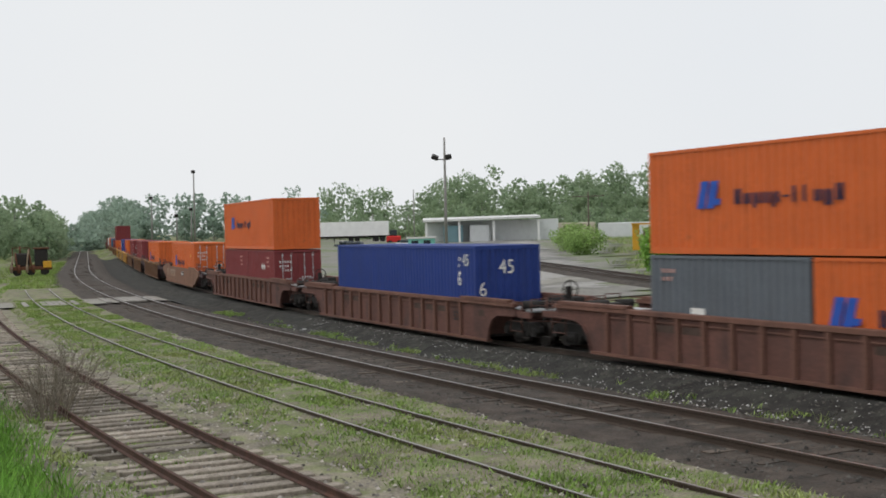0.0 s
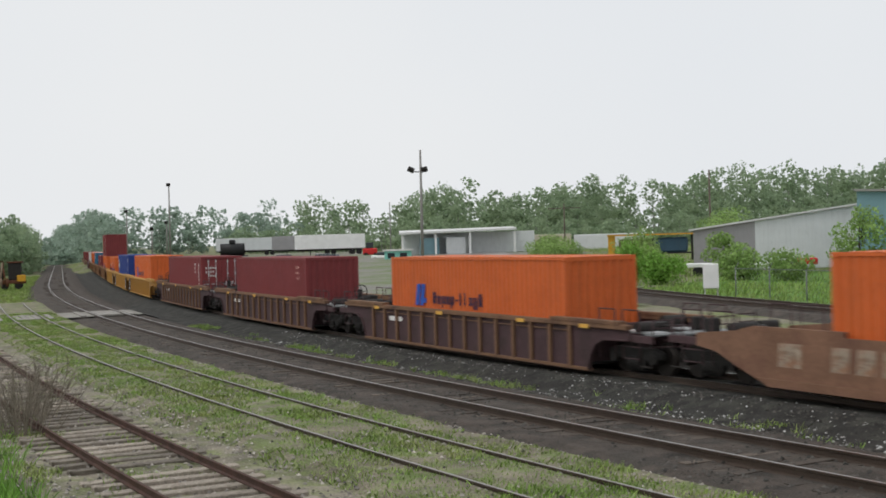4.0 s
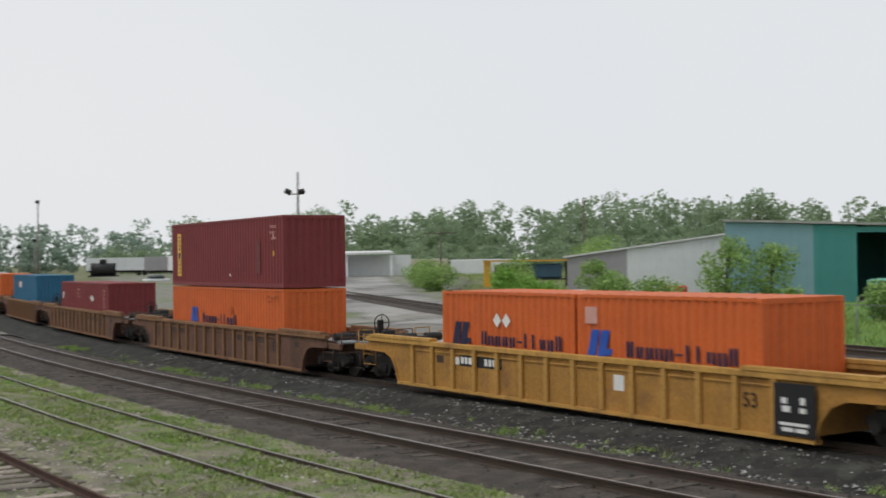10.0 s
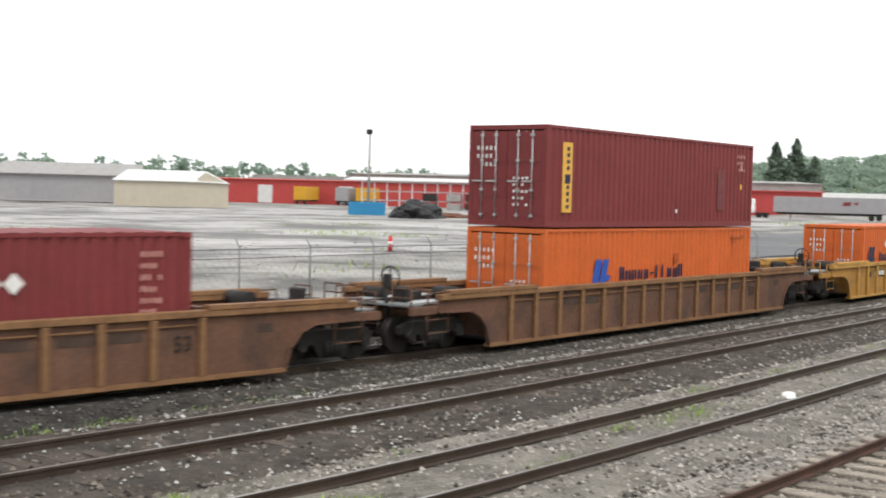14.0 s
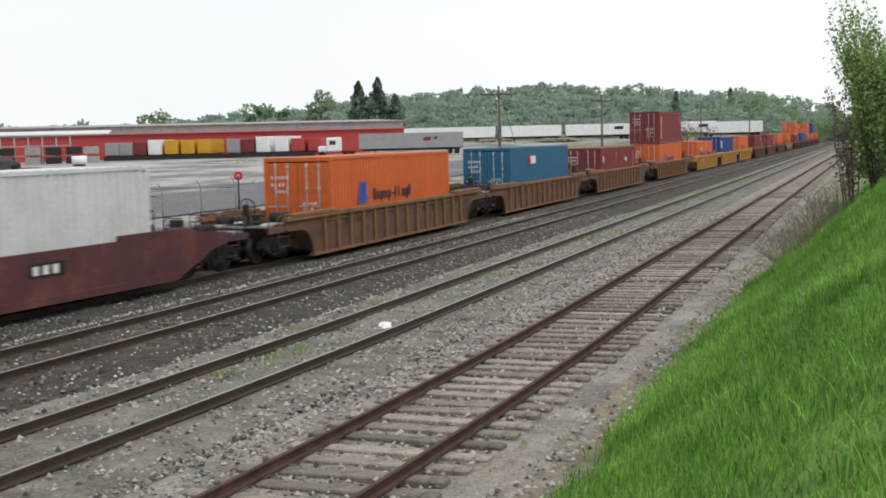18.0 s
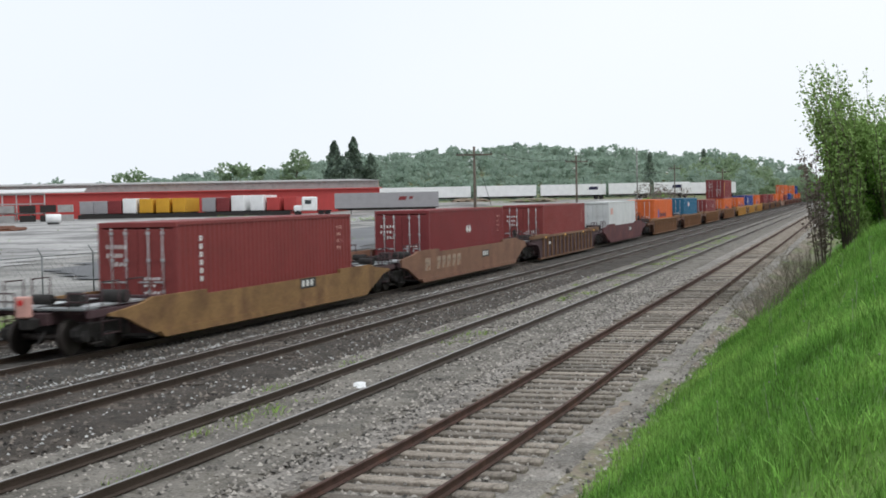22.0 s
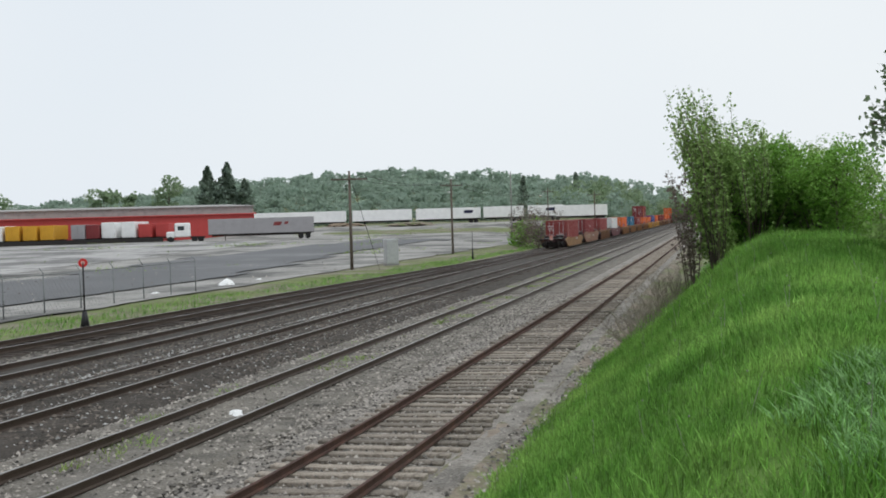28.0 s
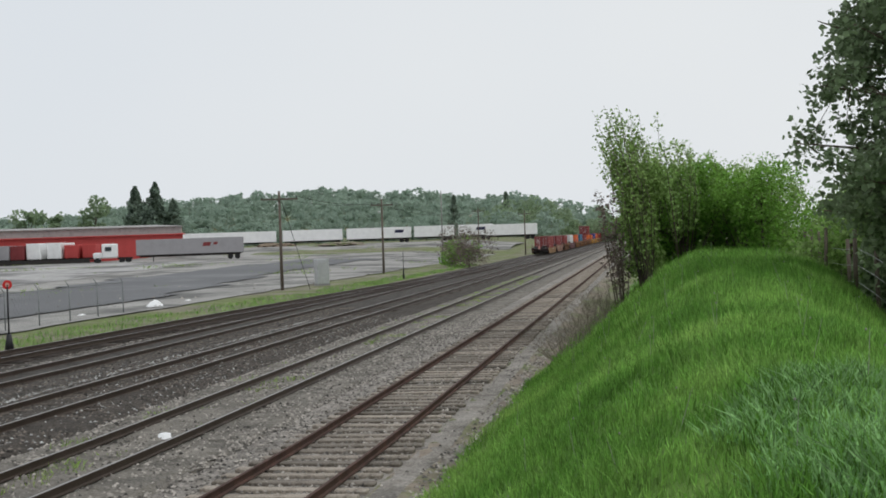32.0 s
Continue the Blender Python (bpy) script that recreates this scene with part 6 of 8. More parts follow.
# white litter on the siding
bm = bmesh.new()
bmesh.ops.create_grid(bm, x_segments=6, y_segments=4, size=0.5)
for v in bm.verts:
    v.co = Vector((v.co.x * 0.55, v.co.y * 0.35, 0.05 + 0.06 * noise.noise(v.co * 5)))
solo("litter_sheet", bm, M["white_paint"], "crumpled white litter on the siding gravel", "litter", at=pose(18.4, 8.75, -0.22))

# ---- yard fence ----


def fence(pts, h, label):
    t = thing("chain_link_fence", label, "fence")
    mesh = bmesh.new()
    for (x0, y0), (x1, y1) in zip(pts[:-1], pts[1:]):
        L = math.hypot(x1 - x0, y1 - y0)
        n = max(1, int(L / 3.2))
        for i in range(n + 1):
            f = i / n
            x, y = x0 + (x1 - x0) * f, y0 + (y1 - y0) * f
            bm = bmesh.new()
            bm_cyl(bm, (x, y, ground_z(x, y) - 0.2), (x, y, ground_z(x, y) + h), 0.036, n=6)
            bm_cyl(bm, (x, y, ground_z(x, y) + h), (x - 0.22 * (y1 - y0) / L, y + 0.22 * (x1 - x0) / L, ground_z(x, y) + h + 0.3), 0.022, n=5)
            part("post", bm, M["galv_dull"], t)
        for z in (0.1, h - 0.05):
            bm_cyl(mesh, (x0, y0, ground_z(x0, y0) + z), (x1, y1, ground_z(x1, y1) + z), 0.006 if z < h - 0.1 else 0.02, n=5)
        k = int(L / 0.35)
        for i in range(k):
            for d in (1, -1):
                f0, f1 = i / k, min(1, max(0, (i + d * h / 0.35 * 0.9) / k))
                p = (x0 + (x1 - x0) * f0, y0 + (y1 - y0) * f0)
                q = (x0 + (x1 - x0) * f1, y0 + (y1 - y0) * f1)
                za, zb = ground_z(*p), ground_z(*q)
                bm_cyl(mesh, (*p, za + 0.1), (*q, zb + 0.1 + (h - 0.15) * min(1, abs(f1 - f0) * k / (h / 0.35 * 0.9))), 0.0035, n=3, caps=False)
    o = part("wire_mesh", mesh, M["galv_dull"], t, "galvanised wire mesh and rails")
    o["kind"] = "stuff"
    return t


fence([(18, 33.0), (48, 31.0), (72, 30.6)], 1.9, "galvanised chain-link fence along the yard")
fence([(-48, 55.5), (-26, 48.8), (-1.2, 39.8)], 1.75, "galvanised chain-link fence before the meadow")

# ---- buildings ----
WALL = {
    "blue_sheet": paint("wall_blue_sheet", (0.20, 0.33, 0.38), 0.6, (0.17, 0.27, 0.31), (0.6, 0.8), 0.08),
    "teal_sheet": paint("wall_teal_sheet", (0.06, 0.24, 0.23), 0.6, (0.05, 0.19, 0.19), (0.6, 0.8), 0.08),
    "white_sheet": paint("wall_white_sheet", (0.66, 0.68, 0.69), 0.6, (0.45, 0.46, 0.46), (0.6, 0.85), 0.08),
    "grey_sheet": paint("wall_grey_sheet", (0.33, 0.32, 0.33), 0.65, (0.27, 0.26, 0.26), (0.55, 0.8), 0.08),
    "cream_sheet": paint("wall_cream_sheet", (0.50, 0.45, 0.36), 0.65, (0.42, 0.38, 0.31), (0.55, 0.8), 0.08),
    # red of the far buildings, its saturation lowered to stand for haze
    "red_sheet": paint("wall_red_sheet", (0.46, 0.065, 0.06), 0.6, (0.36, 0.075, 0.07), (0.6, 0.85), 0.1),
    "roof_grey": paint("roof_grey", (0.34, 0.33, 0.32), 0.8, (0.24, 0.23, 0.22), (0.5, 0.75), 0.12),
    "roof_white": paint("roof_white", (0.66, 0.66, 0.65), 0.7, (0.5, 0.49, 0.47), (0.6, 0.85), 0.1),
    "roof_tan": paint("roof_tan", (0.45, 0.42, 0.38), 0.85, (0.33, 0.31, 0.28), (0.5, 0.75), 0.12),
    "turquoise": paint("steel_turquoise", (0.24, 0.60, 0.52), 0.5, (0.10, 0.40, 0.36), (0.6, 0.85), 0.1),
    "dark": M["steel_dark"],
    "navy": paint("steel_navy", (0.02, 0.024, 0.035), 0.6, (0.03, 0.03, 0.035), (0.6, 0.8), 0.1),
    "amber": paint("steel_amber", (0.62, 0.33, 0.03), 0.55, (0.4, 0.2, 0.03), (0.6, 0.85), 0.1),
    "azure": paint("steel_azure", (0.03, 0.22, 0.42), 0.55, (0.05, 0.15, 0.25), (0.6, 0.85), 0.1),
    "slate": paint("steel_slate", (0.05, 0.10, 0.15), 0.6, (0.06, 0.08, 0.10), (0.55, 0.8), 0.1),
    "timber": mat("stacked_timber", (0.22, 0.17, 0.12), 0.9, vary=0.35, per_object=0.3),
}


def clad(name, x0, x1, z0, z1, material, parent, y=0.0, thick=0.12, rib=0.45, z1b=None, label=""):
    """A wall of upright sheet cladding in the x-z plane, with proud seams; its top may slope."""
    z1b = z1 if z1b is None else z1b
    bm = bmesh.new()
    bm_prism(bm, [(x0, z0), (x1, z0), (x1, z1b), (x0, z1)], y, y + thick)
    w = part(name, bm, material, parent, label)
    n = int((x1 - x0) / rib)
    for i in range(1, n):
        x = x0 + i * (x1 - x0) / n
        zt = z1 + (z1b - z1) * i / n
        part("seam", bm_box(bmesh.new(), x - 0.02, x + 0.02, y - 0.03, y - 0.001, z0, zt - 0.05), material, w)
    return w


def roof_slab(parent, pts, thick, material, label=""):
    """A roof panel through four corners (x, y, z)."""
    bm = bmesh.new()
    a = [bm.verts.new(p) for p in pts]
    b = [bm.verts.new((p[0], p[1], p[2] + thick)) for p in pts]
    bm.faces.new(a[::-1])
    bm.faces.new(b)
    for i in range(4):
        bm.faces.new((a[i], a[(i + 1) % 4], b[(i + 1) % 4], b[i]))
    return part("roof", bm, material, parent, label)


def box_part(name, dims, material, parent, bev=0.0, label=""):
    return part(name, bm_box(bmesh.new(), *dims, bev=bev), material, parent, label)


# the teal works
t = thing("works_building", "blue and teal sheet-metal works with a dark open bay", "factory", at=facing(-56.9, 90.8, -0.4))
clad("wall", -6.9, 0.0, 0, 6.6, WALL["blue_sheet"], t, z1b=6.25, label="blue-grey sheet wall")
clad("wall", 0.004, 3.3, 0, 6.25, WALL["teal_sheet"], t, z1b=6.1, label="teal sheet wall")
clad("wall", -6.9, 7.0, 0, 6.3, WALL["teal_sheet"], t, y=13.0)
for x in (-6.9, 6.9):
    box_part("side_wall", (x, x + 0.1, 0.13, 12.99, 0, 6.0), WALL["blue_sheet"], t)
box_part("inner_wall", (3.18, 3.3, 0.13, 12.9, 0, 6.0), WALL["teal_sheet"], t)
roof_slab(t, [(-7.1, -0.3, 6.62), (7.3, -0.3, 6.0), (7.3, 13.4, 6.1), (-7.1, 13.4, 6.7)], 0.18, WALL["roof_grey"], "pale edged flat roof")
box_part("lintel", (3.3, 7.0, 0.0, 0.3, 5.55, 5.98), WALL["teal_sheet"], t)
box_part("bay_floor", (3.3, 6.9, 0.1, 12.9, 0, 0.06), M["concrete"], t)
w = thing("works_wing", "low teal sheet-metal wing with a pale roof and vents", "factory", at=facing(-46.3, 106.5, -0.3))
clad("wall", -11.6, -5.6, 0, 4.9, WALL["teal_sheet"], w)
clad("wall", -2.6, 8.0, 0, 4.75, WALL["teal_sheet"], w, z1b=4.6)
box_part("lintel", (-5.6, -2.6, 0, 0.12, 3.3, 4.85), WALL["teal_sheet"], w)
# black-painted box set behind the doorway as the shade of the room
box_part("dark_room", (-5.5, -2.7, 0.6, 6.0, 0.0, 3.2), M["black_paint"], w)
roof_slab(w, [(-9.8, -0.3, 4.95), (8.4, -0.3, 4.7), (8.4, 16, 5.9), (-9.8, 16, 6.2)], 0.12, WALL["roof_tan"], "pale low-pitched roof")
box_part("canopy", (4.6, 7.9, -1.4, -0.02, 3.6, 3.85), M["galv"], w)
for i in range(3):
    box_part("canopy_post", (4.7 + 1.5 * i, 4.82 + 1.5 * i, -1.35, -1.23, 0, 3.6), M["galv"], w)
bm = bmesh.new()
bm_cyl(bm, (4.8, -1.3, 3.5), (7.8, -1.3, 1.6), 0.06, n=6)
part("brace", bm, M["galv"], w)
for x, s in ((-7.5, 0.9), (-6.2, 0.7), (-4.6, 1.1), (-1.4, 0.45), (0.6, 0.4), (2.1, 0.5), (5.2, 0.45)):
    bm = bmesh.new()
    if s > 0.6:
        bm_box(bm, x - s, x + s * 0.6, 5.0, 7.0, 5.0, 5.3 + s * 1.1, bev=0.05)
    else:
        bm_cyl(bm, (x, 6, 5.0), (x, 6, 6.7), s * 0.55, n=10)
        bm_cyl(bm, (x, 6, 6.6), (x, 6, 6.9), s, n=10)
    part("roof_vent", bm, M["galv"], w, "grey roof vent")

# the long low shed beside it
t = thing("sloping_shed", "long white and grey sheet shed with a sloping roof", "shed", at=facing(-80.5, 95.2, -0.3))
clad("wall", -5.2, 0.5, 0, 3.76, WALL["grey_sheet"], t, z1b=4.5, label="grey sheet wall")
clad("wall", 0.504, 11.5, 0, 4.5, WALL["white_sheet"], t, z1b=5.9, label="white sheet wall")
roof_slab(t, [(-5.6, -0.3, 3.74), (11.8, -0.3, 5.98), (11.8, 12, 5.98), (-5.6, 12, 3.74)], 0.16, WALL["roof_white"])
box_part("back_wall", (-5.2, 11.5, 11.6, 11.7, 0, 3.4), WALL["grey_sheet"], t)
t = thing("low_trailer", "low white deck trailer with a red end", "trailer", at=facing(-73, 86.5))
box_part("deck", (-6, 4.5, -1.2, 1.2, 0.75, 1.05), M["white_paint"], t, 0.03)
box_part("tail", (3.6, 5.4, -1.2, 1.2, 0.8, 1.3), MARK["red"], t, 0.05)
for x in (-4.5, 2.0, 3.4):
    bm = bmesh.new()
    bm_cyl(bm, (x, -1.15, 0.4), (x, 1.15, 0.4), 0.42, n=14)
    part("wheel", bm, M["tyre"], t)
t = thing("yellow_shelter", "open yellow steel frame with a flat roof over crates", "shelter", at=facing(-105, 107, 0.2))
for x in (-4.8, 0.2, 4.6):
    for y in (-1.3, 1.2):
        box_part("post", (x, x + (0.75 if x < -4 else 0.18), y, y + 0.14, 0, 2.95), WALL["amber"] if x < -4 else M["steel_dark"], t)
box_part("roof", (-4.9, 4.9, -1.5, 1.5, 2.95, 3.1), WALL["timber"], t, 0.03)
box_part("edge_beam", (-4.9, 4.9, -1.56, -1.502, 2.9, 3.06), WALL["amber"], t)
box_part("crate", (-3.6, 0.1, -1.1, 1.1, 1.2, 2.5), WALL["timber"], t, 0.03)
box_part("tank", (0.6, 4.2, -1.1, 1.1, 0.9, 2.6), WALL["slate"], t, 0.2)
box_part("deck", (-4.7, 4.7, -1.2, 1.2, 0.75, 0.895), M["steel_dark"], t)

# silos


def silo(x, y, r, h, label, cage=True):
    t = thing("silo", label, "silo", "silos beside the works", at=facing(x, y, -0.35))
    bm = bmesh.new()
    bm_cyl(bm, (0, 0, 0.0), (0, 0, h), r, n=32)
    part("tank", bm, M["white_paint"], t)
    bm = bmesh.new()
    bm_cyl(bm, (0, 0, h), (0, 0, h + 0.38), r + 0.03, r * 0.15, 32)
    part("domed_top", bm, M["white_paint"], t)
    if cage:
        bm = bmesh.new()
        for i in range(10):
            a = 2 * math.pi * i / 10
            p = (math.cos(a) * r * 0.55, math.sin(a) * r * 0.55)
            q = (math.cos(a + 0.63) * r * 0.55, math.sin(a + 0.63) * r * 0.55)
            bm_cyl(bm, (*p, h + 0.2), (*p, h + 1.25), 0.03, n=4)
            for z in (h + 0.75, h + 1.25):
                bm_cyl(bm, (*p, z), (*q, z), 0.03, n=4)
        part("top_rail", bm, M["galv"], t, "grey guard rail")
    bm = bmesh.new()
    for s in (-0.22, 0.22):
        bm_cyl(bm, (r + 0.15, s, 0), (r + 0.15, s, h + 0.6), 0.03, n=4)
    for i in range(int(h / 0.35)):
        bm_cyl(bm, (r + 0.15, -0.22, 0.3 + i * 0.35), (r + 0.15, 0.22, 0.3 + i * 0.35), 0.018, n=4)
    part("ladder", bm, M["galv"], t)
    return t


silo(-36.2, 94.6, 1.8, 8.1, "tall white steel silo with a domed top")
silo(-32.4, 96.0, 1.85, 8.4, "tall white steel silo with a domed top")
silo(-28.7, 96.6, 1.95, 8.5, "tall white steel silo with a domed top")
silo(-27.7, 103.0, 1.5, 8.7, "white steel silo behind the others", True)
t = thing("loading_hopper", "white hopper frame and chute beside the silos", "hopper", at=facing(-26.0, 97.5, -0.35))
box_part("platform", (-1.0, 3.2, -1.0, 1.0, 2.6, 2.8), M["galv"], t)
box_part("chute", (-0.6, 0.9, -0.7, 0.7, 2.85, 3.7), M["white_paint"], t, 0.1)
for x in (-0.8, 1.2, 3.0):
    box_part("leg", (x, x + 0.12, -0.9, -0.78, 0, 2.6), M["galv"], t)
box_part("tank", (3.6, 6.4, -0.8, 0.8, 0.3, 1.7), WALL["grey_sheet"], t, 0.15)

# turquoise vessels in their lattice frames


def frame_vessel(x, y, L, label, turn=0):
    t = thing("steel_vessel", label, "steel vessel", "turquoise vessels", at=facing(x, y, turn=turn))
    h = 2.3
    for px in np.linspace(0, L, 3):
        for yy in (-1.0, 1.0):
            bm = bmesh.new()
            bm_box(bm, px - 0.07, px + 0.07, yy - 0.07, yy + 0.07, 0.0, h)
            part("post", bm, WALL["turquoise"], t)
    for yy in (-1.0, 1.0):
        for z in (0.35, h):
            box_part("rail", (0.075, L - 0.075, yy - 0.06, yy + 0.06, z - 0.06, z + 0.058), WALL["turquoise"], t)
        for i in range(4):
            bm = bmesh.new()
            za, zb = ((0.45, h - 0.1), (h - 0.1, 0.45))[i % 2]
            bm_cyl(bm, (i * L / 4 + 0.08, yy, za), ((i + 1) * L / 4 - 0.08, yy, zb), 0.05, n=6)
            part("brace", bm, WALL["turquoise"], t)
    bm = bmesh.new()
    bm_cyl(bm, (0.4, 0, 1.15), (L - 0.4, 0, 1.15), 0.5, n=20)
    bm_cyl(bm, (0.15, 0, 1.15), (0.4, 0, 1.15), 0.28, 0.5, 20)
    bm_cyl(bm, (L - 0.4, 0, 1.15), (L - 0.15, 0, 1.15), 0.5, 0.28, 20)
    part("vessel", bm, WALL["turquoise"], t)
    return t


frame_vessel(-40.2, 70.5, 6.5, "turquoise steel vessel in a lattice frame", -12)
frame_vessel(-36.5, 75.5, 7.0, "turquoise steel vessel in a lattice frame behind the bush", -6)
frame_vessel(-33.0, 70.0, 5.2, "turquoise steel vessel in a lattice frame at the meadow's edge", -22)

# grey gabled shed
t = thing("gabled_shed", "grey sheet-metal shed with a gabled roof and an awning", "shed", at=facing(6.5, 92.7, -0.4))
bm = bmesh.new()
bm_prism(bm, [(-4.6, 0), (4.6, 0), (4.6, 6.6), (2.6, 9.0), (2.2, 9.1), (-4.6, 6.0)], 0.0, 0.15)
part("gable_wall", bm, WALL["grey_sheet"], t)
for x in (-4.6, 4.48):
    box_part("side_wall", (x, x + 0.12, 0.16, 14, 0, 5.4), WALL["grey_sheet"], t)
box_part("back_wall", (-4.6, 4.6, 14.0, 14.12, 0, 5.4), WALL["grey_sheet"], t)
roof_slab(t, [(-5.3, -0.5, 5.75), (2.4, -0.5, 9.25), (2.4, 14.5, 9.25), (-5.3, 14.5, 5.75)], 0.12, WALL["roof_grey"])
roof_slab(t, [(2.4, -0.5, 9.25), (8.4, -0.5, 6.1), (8.4, 14.5, 6.1), (2.4, 14.5, 9.25)], 0.12, WALL["roof_grey"])
roof_slab(t, [(-3.7, -1.3, 2.55), (3.3, -1.3, 2.75), (3.0, -0.05, 3.4), (-3.5, -0.05, 3.3)], 0.06, WALL["navy"], "dark awning")
box_part("door", (0.0, 3.2, -0.06, -0.01, 0.7, 2.3), BOX["red"], t)
box_part("kerb_box", (0.0, 3.0, -0.5, -0.08, 0, 0.65), WALL["cream_sheet"], t)
box_part("bin", (-3.5, -1.2, -0.9, -0.08, 0, 1.5), WALL["grey_sheet"], t, 0.04)

t = thing("plant_tower", "white batching plant tower with a lying tank", "plant", at=facing(25.5, 137, 0.2))
bm = bmesh.new()
bm_cyl(bm, (-9.0, 0, 3.0), (-3.2, 0, 3.0), 1.5, n=20)
part("tank", bm, M["white_paint"], t)
box_part("housing", (-2.4, 2.0, -1.5, 1.5, 3.0, 6.4), M["white_paint"], t, 0.2)
bm = bmesh.new()
bm_cyl(bm, (-0.2, 0, 6.4), (-0.2, 0, 7.4), 1.5, 0.8, 14)
part("top_hopper", bm, M["white_paint"], t)
box_part("cab", (2.1, 6.0, -1.3, 1.3, 1.2, 3.6), WALL["white_sheet"], t, 0.1)
for x in (-8.5, -4, -1.8, 1.6, 5.4):
    box_part("leg", (x, x + 0.25, -1.0, 1.0, -0.4, 3.0), M["galv"], t)
for x, y, w_ in ((24.2, 105.3, 2.2), (28.3, 104.2, 2.5), (39.7, 108.0, 2.5)):
    t = thing("timber_stack", "weathered stack of timber crates on the concrete", "crate stack", "crate stacks", at=facing(x, y, turn=NR.uniform(-20, 20)))
    for j in range(4):
        box_part("crate", (-w_ / 2 + NR.uniform(-0.06, 0.06), w_ / 2 + NR.uniform(-0.06, 0.06), -1, 1, 0.02 + 0.56 * j, 0.54 + 0.56 * j), WALL["timber"], t, 0.02)


def heap(x, y, w, h, material, label, name="spoil_mound", seed=0):
    bm = bmesh.new()
    bmesh.ops.create_icosphere(bm, subdivisions=4, radius=1.0)
    for v in bm.verts:
        k = 1 + 0.32 * noise.noise(v.co * 2.3 + Vector((seed, 0, 0))) + 0.14 * noise.noise(v.co * 7)
        v.co = Vector((v.co.x * w * k, v.co.y * w * 0.8 * k, max(-0.1, v.co.z * h * k)))
    return solo(name, bm, material, label, "heap", at=pose(x, y, ground_z(x, y)))


heap(26.5, 100.5, 1.6, 0.5, M["steel_dark"], "low heap of dark scrap on the concrete", seed=3)
heap(19.0, 99.5, 1.5, 1.1, M["tyre"], "dark machinery heap under a cover", seed=5)
heap(13.5, 66, 1.3, 0.6, WALL["timber"], "small heap of broken timber on the yard", seed=8)
heap(142.2, 110.5, 4.2, 2.4, M["black_paint"], "black heap of scrap in the yard", seed=2)
heap(5, 47, 3.0, 0.55, M["gravel_yard"], "low gravel heap beside the fence", seed=9)
heap(150, 112, 5, 0.7, M["rust_flake"], "low heap of rusty scrap in the yard", seed=11)

for i in range(16):
    a, d = NR.uniform(48, 82), NR.uniform(58, 104)
    x, y = d * math.cos(radians(a)), d * math.sin(radians(a))
    c, nm = ((WALL["timber"], "broken timber"), (M["gravel_pale"], "broken concrete"), (M["white_paint"], "pale scrap sheet"), (M["dirt"], "earth and weeds"))[i % 4]
    heap(x, y, NR.uniform(0.6, 1.9), NR.uniform(0.15, 0.5), c, "low heap of %s on the open yard" % nm, "rubble_mound", seed=40 + i)

t = thing("waste_skip", "black open steel waste container on the yard", "waste container", at=facing(46.1, 75.0, turn=6))
bm = bmesh.new()
bm_prism(bm, [(-2.85, 0), (2.75, 0), (2.9, 2.3), (-2.9, 2.3)], -1.2, 1.2)
part("body", bm, WALL["navy"], t)
for x in np.linspace(-2.6, 2.5, 8):
    box_part("rib", (x, x + 0.12, -1.28, -1.203, 0.05, 2.2), WALL["navy"], t)
part("notice", flat_bars([(1.2, 1.9, 1.35, 2.05, 0)]), MARK["white"], t).matrix_basis = pose(0, -1.29, 0)
t = thing("blue_skip", "blue open waste container beside the scrap heap", "waste container", at=facing(145.2, 122.5))
box_part("body", (-2.7, 2.7, -1.2, 1.2, 0, 2.0), WALL["azure"], t, 0.05)

# far sheds
t = thing("long_shed", "long low grey shed with a pale tin roof", "shed", at=facing(137.5, 183.5, 1.0))
clad("wall", -13, 12, 0, 4.4, WALL["grey_sheet"], t, rib=1.2)
roof_slab(t, [(-13.6, -0.6, 4.4), (12.6, -0.6, 4.4), (13.5, 7, 6.5), (-10, 7, 6.5)], 0.15, WALL["roof_grey"])
box_part("back_wall", (-13, 12, 7, 7.1, 0, 6.4), WALL["grey_sheet"], t)
t = thing("cream_hut", "cream sheet-metal hut with a pale gabled roof", "hut", at=facing(138.0, 158.0, 0.6, 0))
clad("wall", -8.2, 4.6, 0, 4.0, WALL["cream_sheet"], t, rib=0.8)
bm = bmesh.new()
bm_prism(bm, [(4.62, 0), (9.6, 0), (9.6, 3.9), (6.0, 5.6), (4.62, 4.5)], 0.02, 0.2)
part("gable_wall", bm, WALL["cream_sheet"], t)
box_part("back_wall", (-8.2, 9.5, 6.0, 6.1, 0, 4.0), WALL["cream_sheet"], t)
roof_slab(t, [(-8.5, -0.4, 4.0), (4.6, -0.4, 4.0), (6.2, 3.2, 5.7), (-6.2, 3.2, 5.7)], 0.14, WALL["roof_white"])
roof_slab(t, [(4.6, -0.4, 4.0), (9.9, -0.4, 3.85), (9.9, 6.4, 3.9), (6.2, 3.2, 5.7)], 0.14, WALL["roof_white"])
t = thing("pale_block", "pale square building before the wood", "building", at=facing(72.6, 239.3, 1.0))
box_part("wall", (-4.2, 4.2, 0, 8, 0, 5.5), WALL["white_sheet"], t)
box_part("roof", (-4.5, 4.5, -0.3, 8.3, 5.5, 5.7), WALL["roof_grey"], t)
t = thing("red_trailer", "long red covered trailer in the far yard", "trailer", at=facing(103.5, 281.5, 0.6))
box_part("body", (-8, 8, -1.3, 1.3, 0.9, 3.4), WALL["red_sheet"], t, 0.1)
box_part("chassis", (-8, 8, -1.1, 1.1, 0.3, 0.9), M["steel_dark"], t)
t = thing("feed_mill", "red and white mill with a long sloping conveyor", "mill", at=facing(143, 287, 0.9))
